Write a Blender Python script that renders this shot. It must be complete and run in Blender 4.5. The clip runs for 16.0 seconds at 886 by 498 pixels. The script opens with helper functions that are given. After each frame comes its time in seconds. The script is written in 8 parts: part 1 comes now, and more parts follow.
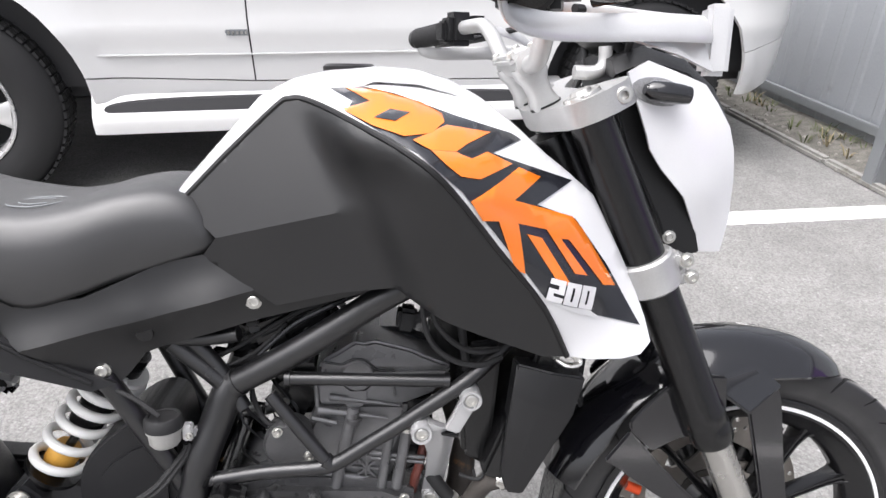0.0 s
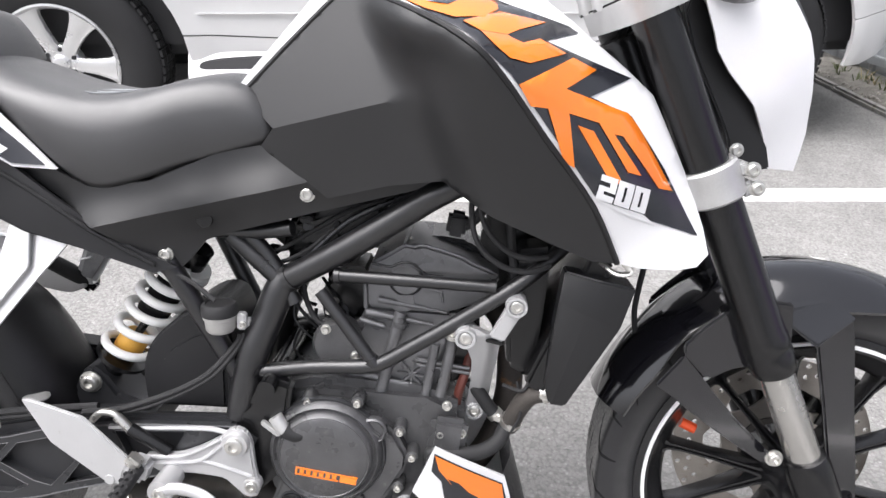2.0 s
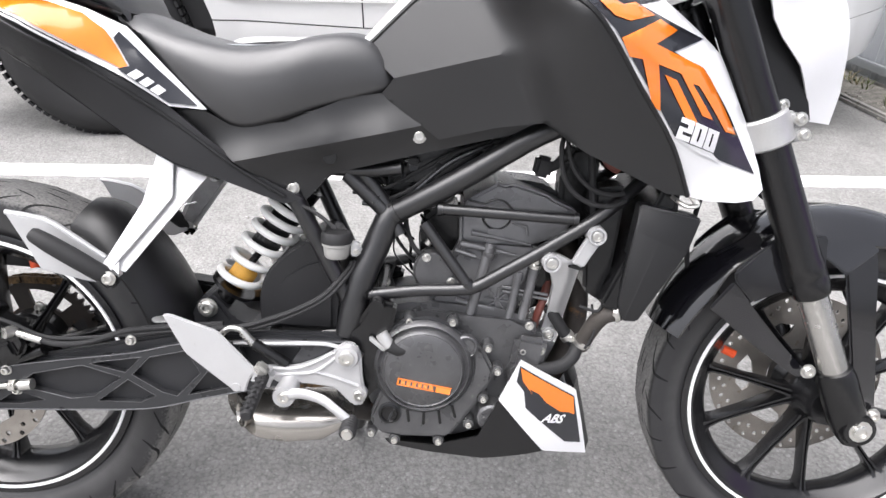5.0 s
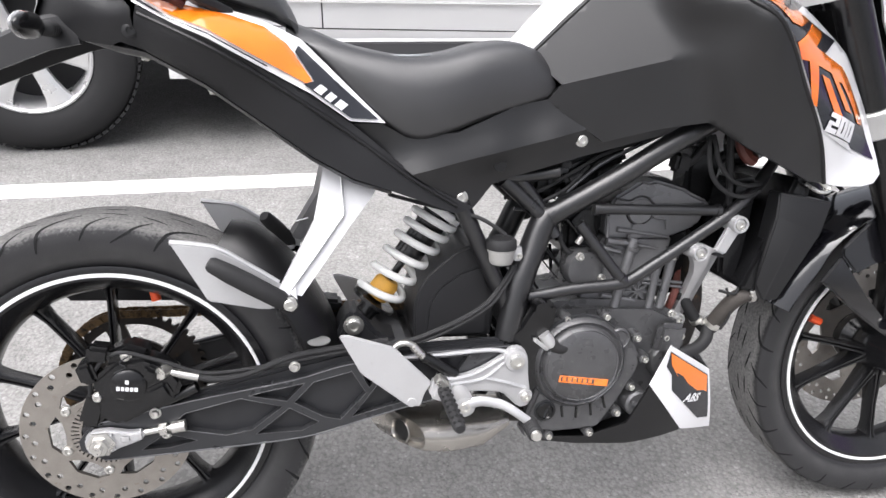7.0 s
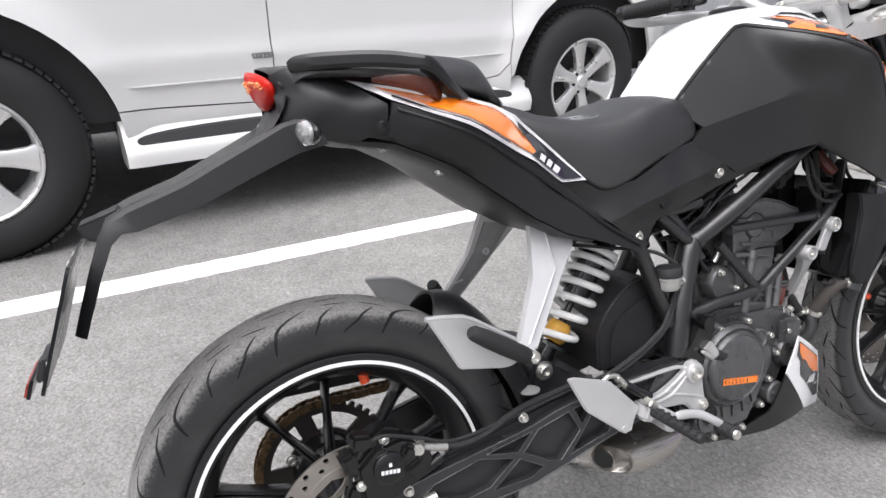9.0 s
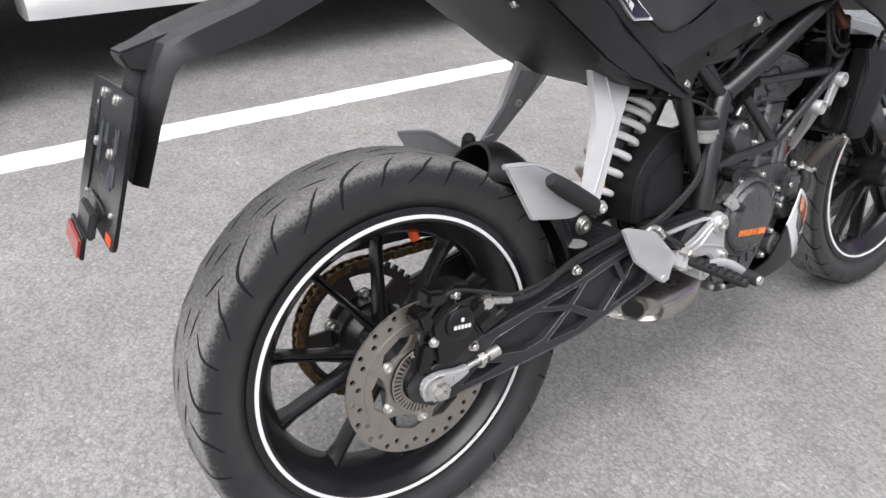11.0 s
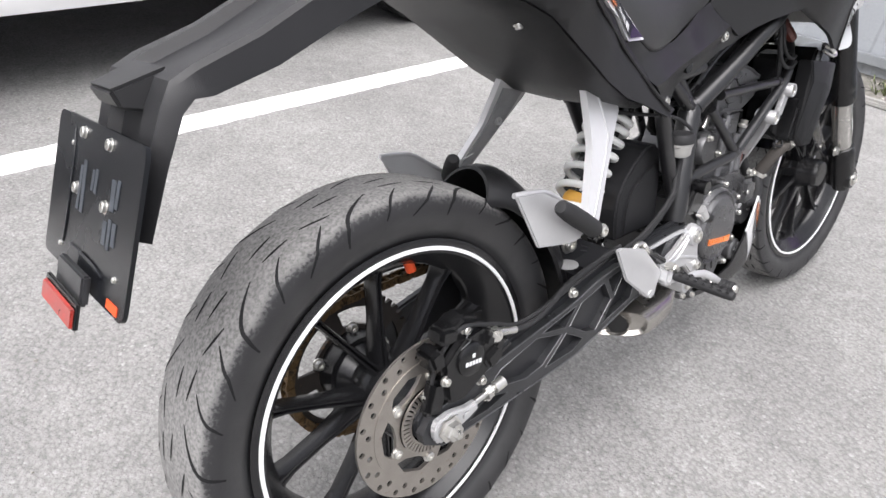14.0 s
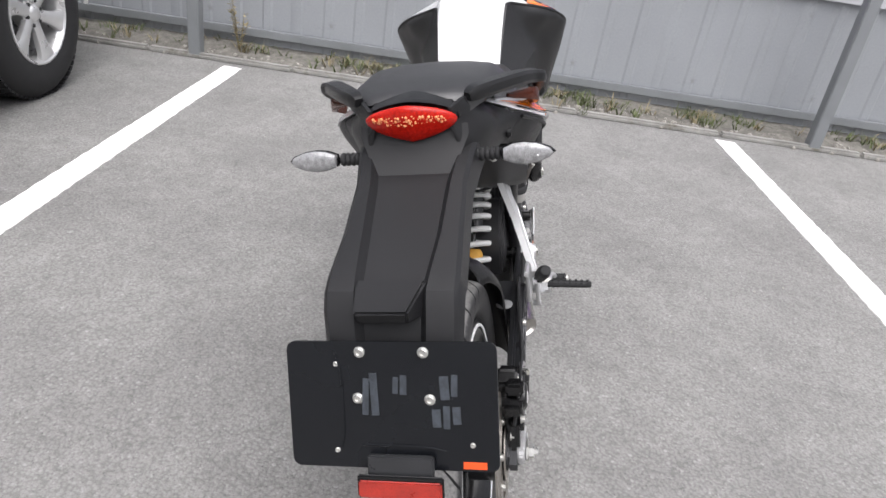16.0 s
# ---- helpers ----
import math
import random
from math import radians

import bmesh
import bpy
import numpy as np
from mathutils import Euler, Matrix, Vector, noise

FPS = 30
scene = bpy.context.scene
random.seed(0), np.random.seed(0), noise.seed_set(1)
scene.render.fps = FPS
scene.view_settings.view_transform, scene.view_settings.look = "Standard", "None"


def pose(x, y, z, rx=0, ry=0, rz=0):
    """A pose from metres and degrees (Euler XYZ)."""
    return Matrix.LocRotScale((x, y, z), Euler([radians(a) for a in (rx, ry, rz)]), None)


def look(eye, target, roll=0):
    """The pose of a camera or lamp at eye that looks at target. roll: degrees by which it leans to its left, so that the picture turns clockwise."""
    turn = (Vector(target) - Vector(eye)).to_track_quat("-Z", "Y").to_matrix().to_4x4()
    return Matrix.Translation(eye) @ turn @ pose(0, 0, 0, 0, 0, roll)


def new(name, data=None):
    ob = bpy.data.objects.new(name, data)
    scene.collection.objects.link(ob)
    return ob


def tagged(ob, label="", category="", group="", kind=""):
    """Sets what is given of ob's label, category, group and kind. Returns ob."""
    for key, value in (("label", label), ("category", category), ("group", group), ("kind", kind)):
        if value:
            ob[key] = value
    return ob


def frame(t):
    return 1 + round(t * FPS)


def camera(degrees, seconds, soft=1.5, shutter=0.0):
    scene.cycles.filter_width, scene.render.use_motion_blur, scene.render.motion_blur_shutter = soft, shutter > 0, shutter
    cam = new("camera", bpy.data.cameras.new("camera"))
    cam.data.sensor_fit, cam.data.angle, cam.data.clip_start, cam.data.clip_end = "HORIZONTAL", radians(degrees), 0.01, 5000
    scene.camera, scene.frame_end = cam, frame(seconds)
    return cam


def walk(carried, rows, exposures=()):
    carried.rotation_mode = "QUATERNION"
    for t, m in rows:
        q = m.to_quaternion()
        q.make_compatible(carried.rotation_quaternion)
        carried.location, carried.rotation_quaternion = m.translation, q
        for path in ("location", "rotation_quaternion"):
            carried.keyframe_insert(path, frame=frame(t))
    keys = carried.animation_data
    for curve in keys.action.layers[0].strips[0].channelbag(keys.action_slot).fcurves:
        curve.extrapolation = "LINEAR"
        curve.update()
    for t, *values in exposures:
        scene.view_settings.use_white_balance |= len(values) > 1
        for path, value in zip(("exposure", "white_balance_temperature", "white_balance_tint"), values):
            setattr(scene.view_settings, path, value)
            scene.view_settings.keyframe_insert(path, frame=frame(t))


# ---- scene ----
# ---------- camera ----------
cam = camera(67.0, 16.0)
PATH = [
    (0, 0.8308, -0.6258, 1.1417, 62.091, -1.757, -5.362),
    (0.5, 0.8944, -0.6483, 1.108, 63.703, -2.355, -1.517),
    (1, 0.9102, -0.6562, 1.0936, 62.642, -1.021, 0.297),
    (1.5, 0.8959, -0.6647, 1.073, 61.672, -1.129, 1.151),
    (2, 0.8727, -0.6729, 1.0473, 61.024, -0.787, 2.254),
    (2.5, 0.8604, -0.6773, 1.0174, 59.397, 0.128, 3.153),
    (3, 0.8696, -0.6856, 1.0004, 58.671, 1.139, 3.312),
    (3.2, 0.8792, -0.6913, 0.996, 58.525, 0.909, 3.714),
    (5.3, 0.674, -0.845, 1.0281, 61.37, -2.856, -0.153),
    (5.5, 0.6419, -0.8381, 1.0229, 60.689, -2.772, -1.277),
    (6, 0.5286, -0.7876, 1.0102, 59.746, -0.568, -5.391),
    (6.5, 0.4362, -0.768, 1.0057, 58.523, -2.091, -6.577),
    (7, 0.3003, -0.811, 1.0259, 61.287, -3.466, -10.384),
    (7.5, 0.1429, -0.846, 1.0615, 63.07, -2.891, -14.282),
    (8, 0.0464, -0.8106, 1.0738, 65.056, -3.685, -16.705),
    (8.2, 0.0012, -0.7861, 1.0615, 66.124, -2.192, -18.009),
    (10.3, -0.4027, -0.6773, 1.051, 61.585, -1.966, -32.167),
    (10.5, -0.4125, -0.6665, 1.0393, 59.852, -2.391, -32.281),
    (11, -0.3815, -0.578, 0.9788, 55.913, -4.092, -33.534),
    (11.5, -0.3069, -0.4569, 0.9114, 50, -4.497, -32.247),
    (12, -0.2827, -0.3895, 0.8778, 47.665, -4.212, -32.916),
    (12.5, -0.2834, -0.3602, 0.8705, 47.076, -5.657, -32.456),
    (13, -0.2969, -0.3578, 0.8699, 46.775, -6.621, -32.387),
    (13.5, -0.3328, -0.3684, 0.8942, 49.107, -6.716, -34.124),
    (14, -0.4453, -0.4498, 0.982, 56.309, -6.423, -41.689),
    (14.5, -0.5786, -0.4644, 1.0588, 61.501, -8.078, -48.12),
    (15, -0.7172, -0.3253, 1.0975, 61.299, -10.357, -55.074),
    (15.5, -0.8348, -0.1394, 1.1383, 62.568, -8.765, -67.525),
    (16, -0.8714, 0.0602, 1.1593, 61.216, -7.698, -81.518),
]
walk(cam, [(t, pose(x, y, z, rx, ry, rz)) for t, x, y, z, rx, ry, rz in PATH], [(t, s, 6350, 13) for t, s in ((0.0, 1.55), (1.5, 1.6), (3.0, 1.85), (5.5, 1.8), (7.0, 1.65), (8.0, 1.4), (10.5, 1.25), (11.5, 1.2), (12.5, 1.6), (13.5, 1.63), (14.5, 1.38), (16.0, 1.05))])

# ---------- light: a bright overcast sky ----------
world = bpy.data.worlds.new("sky")
scene.world = world
world.use_nodes = True
wn, wl = world.node_tree.nodes, world.node_tree.links
wn.clear()
sky = wn.new("ShaderNodeTexSky")
sky.sky_type = "NISHITA"
sky.sun_disc = False
sky.sun_elevation, sky.sun_rotation = radians(66), radians(243)
sky.dust_density, sky.ozone_density = 6.0, 1.0
cloud = wn.new("ShaderNodeHueSaturation")
cloud.inputs["Saturation"].default_value = 0.22
back = wn.new("ShaderNodeBackground")
back.inputs["Strength"].default_value = 0.085
wout = wn.new("ShaderNodeOutputWorld")
wl.new(sky.outputs[0], cloud.inputs["Color"])
wl.new(cloud.outputs[0], back.inputs["Color"])
wl.new(back.outputs[0], wout.inputs["Surface"])
sun = new("sun", bpy.data.lights.new("sun", "SUN"))
sun.data.energy, sun.data.angle, sun.data.color = 1.5, radians(80), (1.0, 0.98, 0.95)
sun.matrix_world = look((-2.0, -0.4, 5.0), (0, 0, 0))

# ---------- materials ----------
def material(name, col, rough=0.5, metal=0.0, var=0.12, scale=12.0, bump=0.0, bscale=600.0, coat=0.0, rvar=0.12, wear=None, spec=0.5):
    """A surface with colour variation at two scales, uneven gloss and a fine relief."""
    m = bpy.data.materials.new(name)
    m.use_nodes = True
    n, l = m.node_tree.nodes, m.node_tree.links
    b = n["Principled BSDF"]
    co = n.new("ShaderNodeTexCoord")
    big, fine = n.new("ShaderNodeTexNoise"), n.new("ShaderNodeTexNoise")
    big.inputs["Scale"].default_value, big.inputs["Detail"].default_value = scale, 4.0
    fine.inputs["Scale"].default_value, fine.inputs["Detail"].default_value = bscale, 3.0
    l.new(co.outputs["Object"], big.inputs["Vector"])
    l.new(co.outputs["Object"], fine.inputs["Vector"])
    both = n.new("ShaderNodeMath")
    both.operation = "MULTIPLY_ADD"
    both.inputs[1].default_value = 0.45
    l.new(fine.outputs["Fac"], both.inputs[0])
    half = n.new("ShaderNodeMath")
    half.operation = "MULTIPLY"
    half.inputs[1].default_value = 0.55
    l.new(big.outputs["Fac"], half.inputs[0])
    l.new(half.outputs[0], both.inputs[2])
    ramp = n.new("ShaderNodeMapRange")
    ramp.inputs["From Min"].default_value, ramp.inputs["From Max"].default_value = 0.33, 0.67
    l.new(both.outputs[0], ramp.inputs["Value"])
    mix = n.new("ShaderNodeMix")
    mix.data_type = "RGBA"
    mix.inputs[6].default_value = (*[c * (1 - var) for c in col], 1)
    mix.inputs[7].default_value = (*[min(1.0, c * (1 + var)) for c in col], 1)
    l.new(ramp.outputs[0], mix.inputs["Factor"])
    out = mix.outputs[2]
    if wear:
        wcol, wscale, low = wear
        spots = n.new("ShaderNodeTexNoise")
        spots.inputs["Scale"].default_value, spots.inputs["Detail"].default_value, spots.inputs["Roughness"].default_value = wscale, 6.0, 0.65
        l.new(co.outputs["Object"], spots.inputs["Vector"])
        cut = n.new("ShaderNodeMapRange")
        cut.inputs["From Min"].default_value, cut.inputs["From Max"].default_value = low, low + 0.14
        l.new(spots.outputs["Fac"], cut.inputs["Value"])
        mix2 = n.new("ShaderNodeMix")
        mix2.data_type = "RGBA"
        mix2.inputs[7].default_value = (*wcol, 1)
        l.new(cut.outputs[0], mix2.inputs["Factor"])
        l.new(out, mix2.inputs[6])
        out = mix2.outputs[2]
    l.new(out, b.inputs["Base Color"])
    rr = n.new("ShaderNodeMapRange")
    rr.inputs["To Min"].default_value, rr.inputs["To Max"].default_value = max(0.02, rough - rvar), min(1.0, rough + rvar)
    l.new(big.outputs["Fac"], rr.inputs["Value"])
    l.new(rr.outputs[0], b.inputs["Roughness"])
    b.inputs["Metallic"].default_value = metal
    b.inputs["Coat Weight"].default_value = coat
    b.inputs["Coat Roughness"].default_value = 0.06
    b.inputs["Specular IOR Level"].default_value = spec
    if bump:
        bn = n.new("ShaderNodeBump")
        bn.inputs["Strength"].default_value, bn.inputs["Distance"].default_value = bump, 0.001
        l.new(fine.outputs["Fac"], bn.inputs["Height"])
        l.new(bn.outputs[0], b.inputs["Normal"])
    return m


def glass(name, col, rough=0.03, trans=1.0):
    m = bpy.data.materials.new(name)
    m.use_nodes = True
    b = m.node_tree.nodes["Principled BSDF"]
    b.inputs["Base Color"].default_value = (*col, 1)
    b.inputs["Roughness"].default_value = rough
    b.inputs["Transmission Weight"].default_value = trans
    b.inputs["IOR"].default_value = 1.45
    return m


def asphalt_material():
    m = bpy.data.materials.new("asphalt")
    m.use_nodes = True
    n, l = m.node_tree.nodes, m.node_tree.links
    b = n["Principled BSDF"]
    co = n.new("ShaderNodeTexCoord")

    def tex(kind, sc, detail=None):
        t = n.new(kind)
        t.inputs["Scale"].default_value = sc
        if detail is not None:
            t.inputs["Detail"].default_value = detail
        l.new(co.outputs["Object"], t.inputs["Vector"])
        return t

    stones = tex("ShaderNodeTexVoronoi", 120.0)
    chips = tex("ShaderNodeTexVoronoi", 260.0)
    grit = tex("ShaderNodeTexNoise", 620.0, 3.0)
    lumps = tex("ShaderNodeTexNoise", 48.0, 4.0)
    patch = tex("ShaderNodeTexNoise", 2.2, 5.0)
    stain = tex("ShaderNodeTexNoise", 14.0, 6.0)

    def ramped(voronoi, stops):
        sep = n.new("ShaderNodeSeparateColor")
        l.new(voronoi.outputs["Color"], sep.inputs[0])
        ramp = n.new("ShaderNodeValToRGB")
        r = ramp.color_ramp
        for k, (at, c) in enumerate(stops):
            e = r.elements[k] if k < 2 else r.elements.new(at)
            e.position, e.color = at, (c, c * 0.985, c * 0.955, 1)
        l.new(sep.outputs[0], ramp.inputs[0])
        return ramp.outputs[0]

    def ranged(value, lo, hi, to0, to1):
        rg = n.new("ShaderNodeMapRange")
        rg.inputs["From Min"].default_value, rg.inputs["From Max"].default_value = lo, hi
        rg.inputs["To Min"].default_value, rg.inputs["To Max"].default_value = to0, to1
        l.new(value, rg.inputs["Value"])
        return rg.outputs[0]

    def times(a, fac, lo, hi):
        mx = n.new("ShaderNodeMix")
        mx.data_type, mx.blend_type = "RGBA", "MULTIPLY"
        mx.inputs["Factor"].default_value = 1.0
        l.new(a, mx.inputs[6])
        l.new(ranged(fac, 0.3, 0.7, lo, hi), mx.inputs[7])
        return mx.outputs[2]

    big = ramped(stones, ((0.0, 0.195), (1.0, 0.335), (0.12, 0.232), (0.88, 0.256), (0.96, 0.272)))
    small = ramped(chips, ((0.0, 0.170), (1.0, 0.345), (0.10, 0.222), (0.92, 0.262)))
    both = n.new("ShaderNodeMix")
    both.data_type = "RGBA"
    l.new(ranged(lumps.outputs["Fac"], 0.44, 0.56, 0.0, 1.0), both.inputs["Factor"])
    l.new(big, both.inputs[6])
    l.new(small, both.inputs[7])
    c = times(both.outputs[2], patch.outputs["Fac"], 0.87, 1.11)
    c = times(c, stain.outputs["Fac"], 0.90, 1.06)
    c = times(c, grit.outputs["Fac"], 0.89, 1.09)
    # the colour gets darker in the pits between the stones
    pit = n.new("ShaderNodeMix")
    pit.data_type, pit.blend_type = "RGBA", "MULTIPLY"
    pit.inputs["Factor"].default_value = 1.0
    l.new(c, pit.inputs[6])
    l.new(ranged(stones.outputs["Distance"], 0.46, 0.72, 1.0, 0.78), pit.inputs[7])
    l.new(pit.outputs[2], b.inputs["Base Color"])
    b.inputs["Roughness"].default_value = 0.88
    b.inputs["Specular IOR Level"].default_value = 0.25

    def plus(a, k, rest):
        ad = n.new("ShaderNodeMath")
        ad.operation = "MULTIPLY_ADD"
        ad.inputs[1].default_value = k
        l.new(a, ad.inputs[0])
        if rest is not None:
            l.new(rest, ad.inputs[2])
        return ad.outputs[0]

    h = plus(stones.outputs["Distance"], -1.0, None)
    h = plus(chips.outputs["Distance"], -0.55, h)
    h = plus(lumps.outputs["Fac"], 1.1, h)
    h = plus(grit.outputs["Fac"], 0.35, h)
    bn = n.new("ShaderNodeBump")
    bn.inputs["Strength"].default_value, bn.inputs["Distance"].default_value = 0.55, 0.0036
    l.new(h, bn.inputs["Height"])
    l.new(bn.outputs[0], b.inputs["Normal"])
    return m


def tread_material(name, edge, shoulder):
    """Tyre rubber: scuffed and dusty over the running band, clean and smooth towards the shoulders."""
    m = material(name, (0.016, 0.016, 0.0175), 0.55, var=0.16, scale=18, bump=0.25, bscale=500, rvar=0.08)
    n, l = m.node_tree.nodes, m.node_tree.links
    b = n["Principled BSDF"]
    co = n.new("ShaderNodeTexCoord")
    sep = n.new("ShaderNodeSeparateXYZ")
    l.new(co.outputs["Object"], sep.inputs[0])
    ab = n.new("ShaderNodeMath")
    ab.operation = "ABSOLUTE"
    l.new(sep.outputs["Y"], ab.inputs[0])
    grain, blot = n.new("ShaderNodeTexNoise"), n.new("ShaderNodeTexNoise")
    grain.inputs["Scale"].default_value, grain.inputs["Detail"].default_value = 240.0, 4.0
    blot.inputs["Scale"].default_value, blot.inputs["Detail"].default_value = 26.0, 4.0
    for q in (grain, blot):
        l.new(co.outputs["Object"], q.inputs["Vector"])
    w1, w2 = n.new("ShaderNodeMath"), n.new("ShaderNodeMath")
    w1.operation = w2.operation = "MULTIPLY_ADD"
    w1.inputs[1].default_value, w2.inputs[1].default_value = 0.018, 0.012
    l.new(grain.outputs["Fac"], w1.inputs[0])
    l.new(ab.outputs[0], w1.inputs[2])
    l.new(blot.outputs["Fac"], w2.inputs[0])
    l.new(w1.outputs[0], w2.inputs[2])
    band = n.new("ShaderNodeMapRange")
    band.inputs["From Min"].default_value, band.inputs["From Max"].default_value = edge + 0.012, edge + 0.018
    band.inputs["To Min"].default_value, band.inputs["To Max"].default_value = 1.0, 0.0
    l.new(w2.outputs[0], band.inputs["Value"])
    flat, ln, on_top, both = n.new("ShaderNodeCombineXYZ"), n.new("ShaderNodeVectorMath"), n.new("ShaderNodeMapRange"), n.new("ShaderNodeMath")
    l.new(sep.outputs["X"], flat.inputs[0])
    l.new(sep.outputs["Z"], flat.inputs[2])
    ln.operation = "LENGTH"
    l.new(flat.outputs[0], ln.inputs[0])
    on_top.inputs["From Min"].default_value, on_top.inputs["From Max"].default_value = shoulder - 0.006, shoulder + 0.004
    l.new(ln.outputs["Value"], on_top.inputs["Value"])
    both.operation = "MULTIPLY"
    l.new(on_top.outputs[0], both.inputs[0])
    l.new(band.outputs[0], both.inputs[1])
    dust = n.new("ShaderNodeMix")
    dust.data_type = "RGBA"
    dust.inputs[6].default_value, dust.inputs[7].default_value = (0.118, 0.116, 0.113, 1), (0.235, 0.231, 0.224, 1)
    sp = n.new("ShaderNodeMapRange")
    sp.inputs["From Min"].default_value, sp.inputs["From Max"].default_value = 0.32, 0.68
    l.new(grain.outputs["Fac"], sp.inputs["Value"])
    l.new(sp.outputs[0], dust.inputs["Factor"])
    wall, wall_dust, wall_mix = n.new("ShaderNodeMapRange"), n.new("ShaderNodeMath"), n.new("ShaderNodeMix")
    wall.inputs["From Min"].default_value, wall.inputs["From Max"].default_value = 0.236, shoulder - 0.012
    wall.inputs["To Min"].default_value, wall.inputs["To Max"].default_value = 0.95, 0.12
    l.new(ln.outputs["Value"], wall.inputs["Value"])
    wall_dust.operation = "MULTIPLY"
    lip = n.new("ShaderNodeMapRange")
    lip.inputs["From Min"].default_value, lip.inputs["From Max"].default_value = 0.2375, 0.244
    l.new(ln.outputs["Value"], lip.inputs["Value"])
    lip_mul = n.new("ShaderNodeMath")
    lip_mul.operation = "MULTIPLY"
    l.new(wall.outputs[0], lip_mul.inputs[0])
    l.new(lip.outputs[0], lip_mul.inputs[1])
    l.new(lip_mul.outputs[0], wall_dust.inputs[0])
    l.new(blot.outputs["Fac"], wall_dust.inputs[1])
    wall_mix.data_type = "RGBA"
    wall_mix.inputs[7].default_value = (0.082, 0.081, 0.080, 1)
    l.new(wall_dust.outputs[0], wall_mix.inputs["Factor"])
    l.new(b.inputs["Base Color"].links[0].from_socket, wall_mix.inputs[6])
    mx = n.new("ShaderNodeMix")
    mx.data_type = "RGBA"
    l.new(wall_mix.outputs[2], mx.inputs[6])
    l.new(dust.outputs[2], mx.inputs[7])
    l.new(both.outputs[0], mx.inputs["Factor"])
    l.new(mx.outputs[2], b.inputs["Base Color"])
    rr = n.new("ShaderNodeMapRange")
    rr.inputs["To Min"].default_value, rr.inputs["To Max"].default_value = 0.5, 0.9
    l.new(both.outputs[0], rr.inputs["Value"])
    l.new(rr.outputs[0], b.inputs["Roughness"])
    return m


ASPHALT = asphalt_material()
LINE = material("line_paint", (0.80, 0.79, 0.77), 0.75, var=0.06, scale=9, bump=0.6, bscale=260, wear=((0.42, 0.41, 0.39), 55.0, 0.63))
PLASTIC = material("black_plastic", (0.0095, 0.0095, 0.0102), 0.36, var=0.12, bump=0.22, bscale=1400, rvar=0.08, spec=0.40)
GLOSSBLACK = material("gloss_black", (0.006, 0.006, 0.008), 0.13, var=0.1, coat=0.7, rvar=0.03, spec=0.6)
NAVY = material("dark_decal", (0.016, 0.017, 0.022), 0.22, var=0.08, coat=0.4, rvar=0.03)
WHITE = material("white_paint", (0.74, 0.74, 0.75), 0.22, var=0.02, coat=0.6, rvar=0.04)
ORANGE = material("orange_decal", (0.86, 0.20, 0.012), 0.22, var=0.05, coat=1.0, rvar=0.03)
TANKBLACK = material("matt_black_panel", (0.0105, 0.0105, 0.0112), 0.38, var=0.14, scale=9, bump=0.22, bscale=1400, rvar=0.10, spec=0.52)
CASTGREY = material("raw_grey_casting", (0.30, 0.30, 0.305), 0.42, metal=0.35, var=0.22, scale=40, bump=0.3, bscale=800)
RUBBER = material("rubber", (0.014, 0.014, 0.015), 0.72, var=0.18, scale=25, bump=0.3, bscale=500, rvar=0.1)
TREAD = tread_material("worn_tread", 0.060, 0.282)
TREADFRONT = tread_material("worn_front_tread", 0.041, 0.276)
GROOVE = material("tread_groove", (0.013, 0.013, 0.0135), 0.8, var=0.1, spec=0.2)
SEATSKIN = material("seat_vinyl", (0.0165, 0.0165, 0.018), 0.42, var=0.10, bump=0.28, bscale=1700, rvar=0.08, spec=1.0)
TEXPLASTIC = material("textured_black_plastic", (0.014, 0.014, 0.0152), 0.42, var=0.15, bump=0.35, bscale=1100, rvar=0.08, spec=0.34)
HEADGREY = material("grey_cast_head", (0.165, 0.165, 0.170), 0.30, metal=0.55, var=0.22, scale=30, bump=0.45, bscale=1000, rvar=0.10)
TUBE = material("satin_frame_paint", (0.011, 0.011, 0.012), 0.31, var=0.15, scale=20, bump=0.22, bscale=900, rvar=0.10, spec=0.75)
FRAME = material("frame_black", (0.0055, 0.0055, 0.006), 0.24, var=0.12, bump=0.10, bscale=900, rvar=0.05, spec=0.5)
ENGINE = material("engine_grey_black", (0.108, 0.108, 0.111), 0.29, metal=0.55, var=0.25, scale=30, bump=0.5, bscale=1100, rvar=0.08, wear=((0.20, 0.198, 0.19), 80.0, 0.62))
ALU = material("cast_aluminium", (0.50, 0.50, 0.495), 0.42, metal=0.6, var=0.12, scale=25, bump=0.35, bscale=900)
ALUWHITE = material("silver_paint", (0.52, 0.52, 0.525), 0.36, metal=0.5, var=0.08, bump=0.15, bscale=1200, wear=((0.28, 0.275, 0.265), 60.0, 0.66))
BRIGHTSILVER = material("bright_silver", (0.60, 0.60, 0.605), 0.34, metal=0.4, var=0.06, bump=0.12, bscale=1200)
STEEL = material("bolt_steel", (0.62, 0.61, 0.58), 0.3, metal=0.9, var=0.12, scale=60)
CHROME = material("fork_steel", (0.50, 0.49, 0.47), 0.24, metal=0.9, var=0.08, scale=20)
DISC = material("brake_steel", (0.36, 0.335, 0.305), 0.36, metal=0.85, var=0.12, scale=60, bump=0.2, bscale=800, wear=((0.20, 0.14, 0.09), 70.0, 0.64))
SWING = material("swingarm_dark", (0.024, 0.0245, 0.027), 0.36, metal=0.2, var=0.12, scale=18, bump=0.2, bscale=900)
EDGEGREY = material("swingarm_rib", (0.040, 0.041, 0.044), 0.30, metal=0.4, var=0.12, scale=18, bump=0.2, bscale=900)
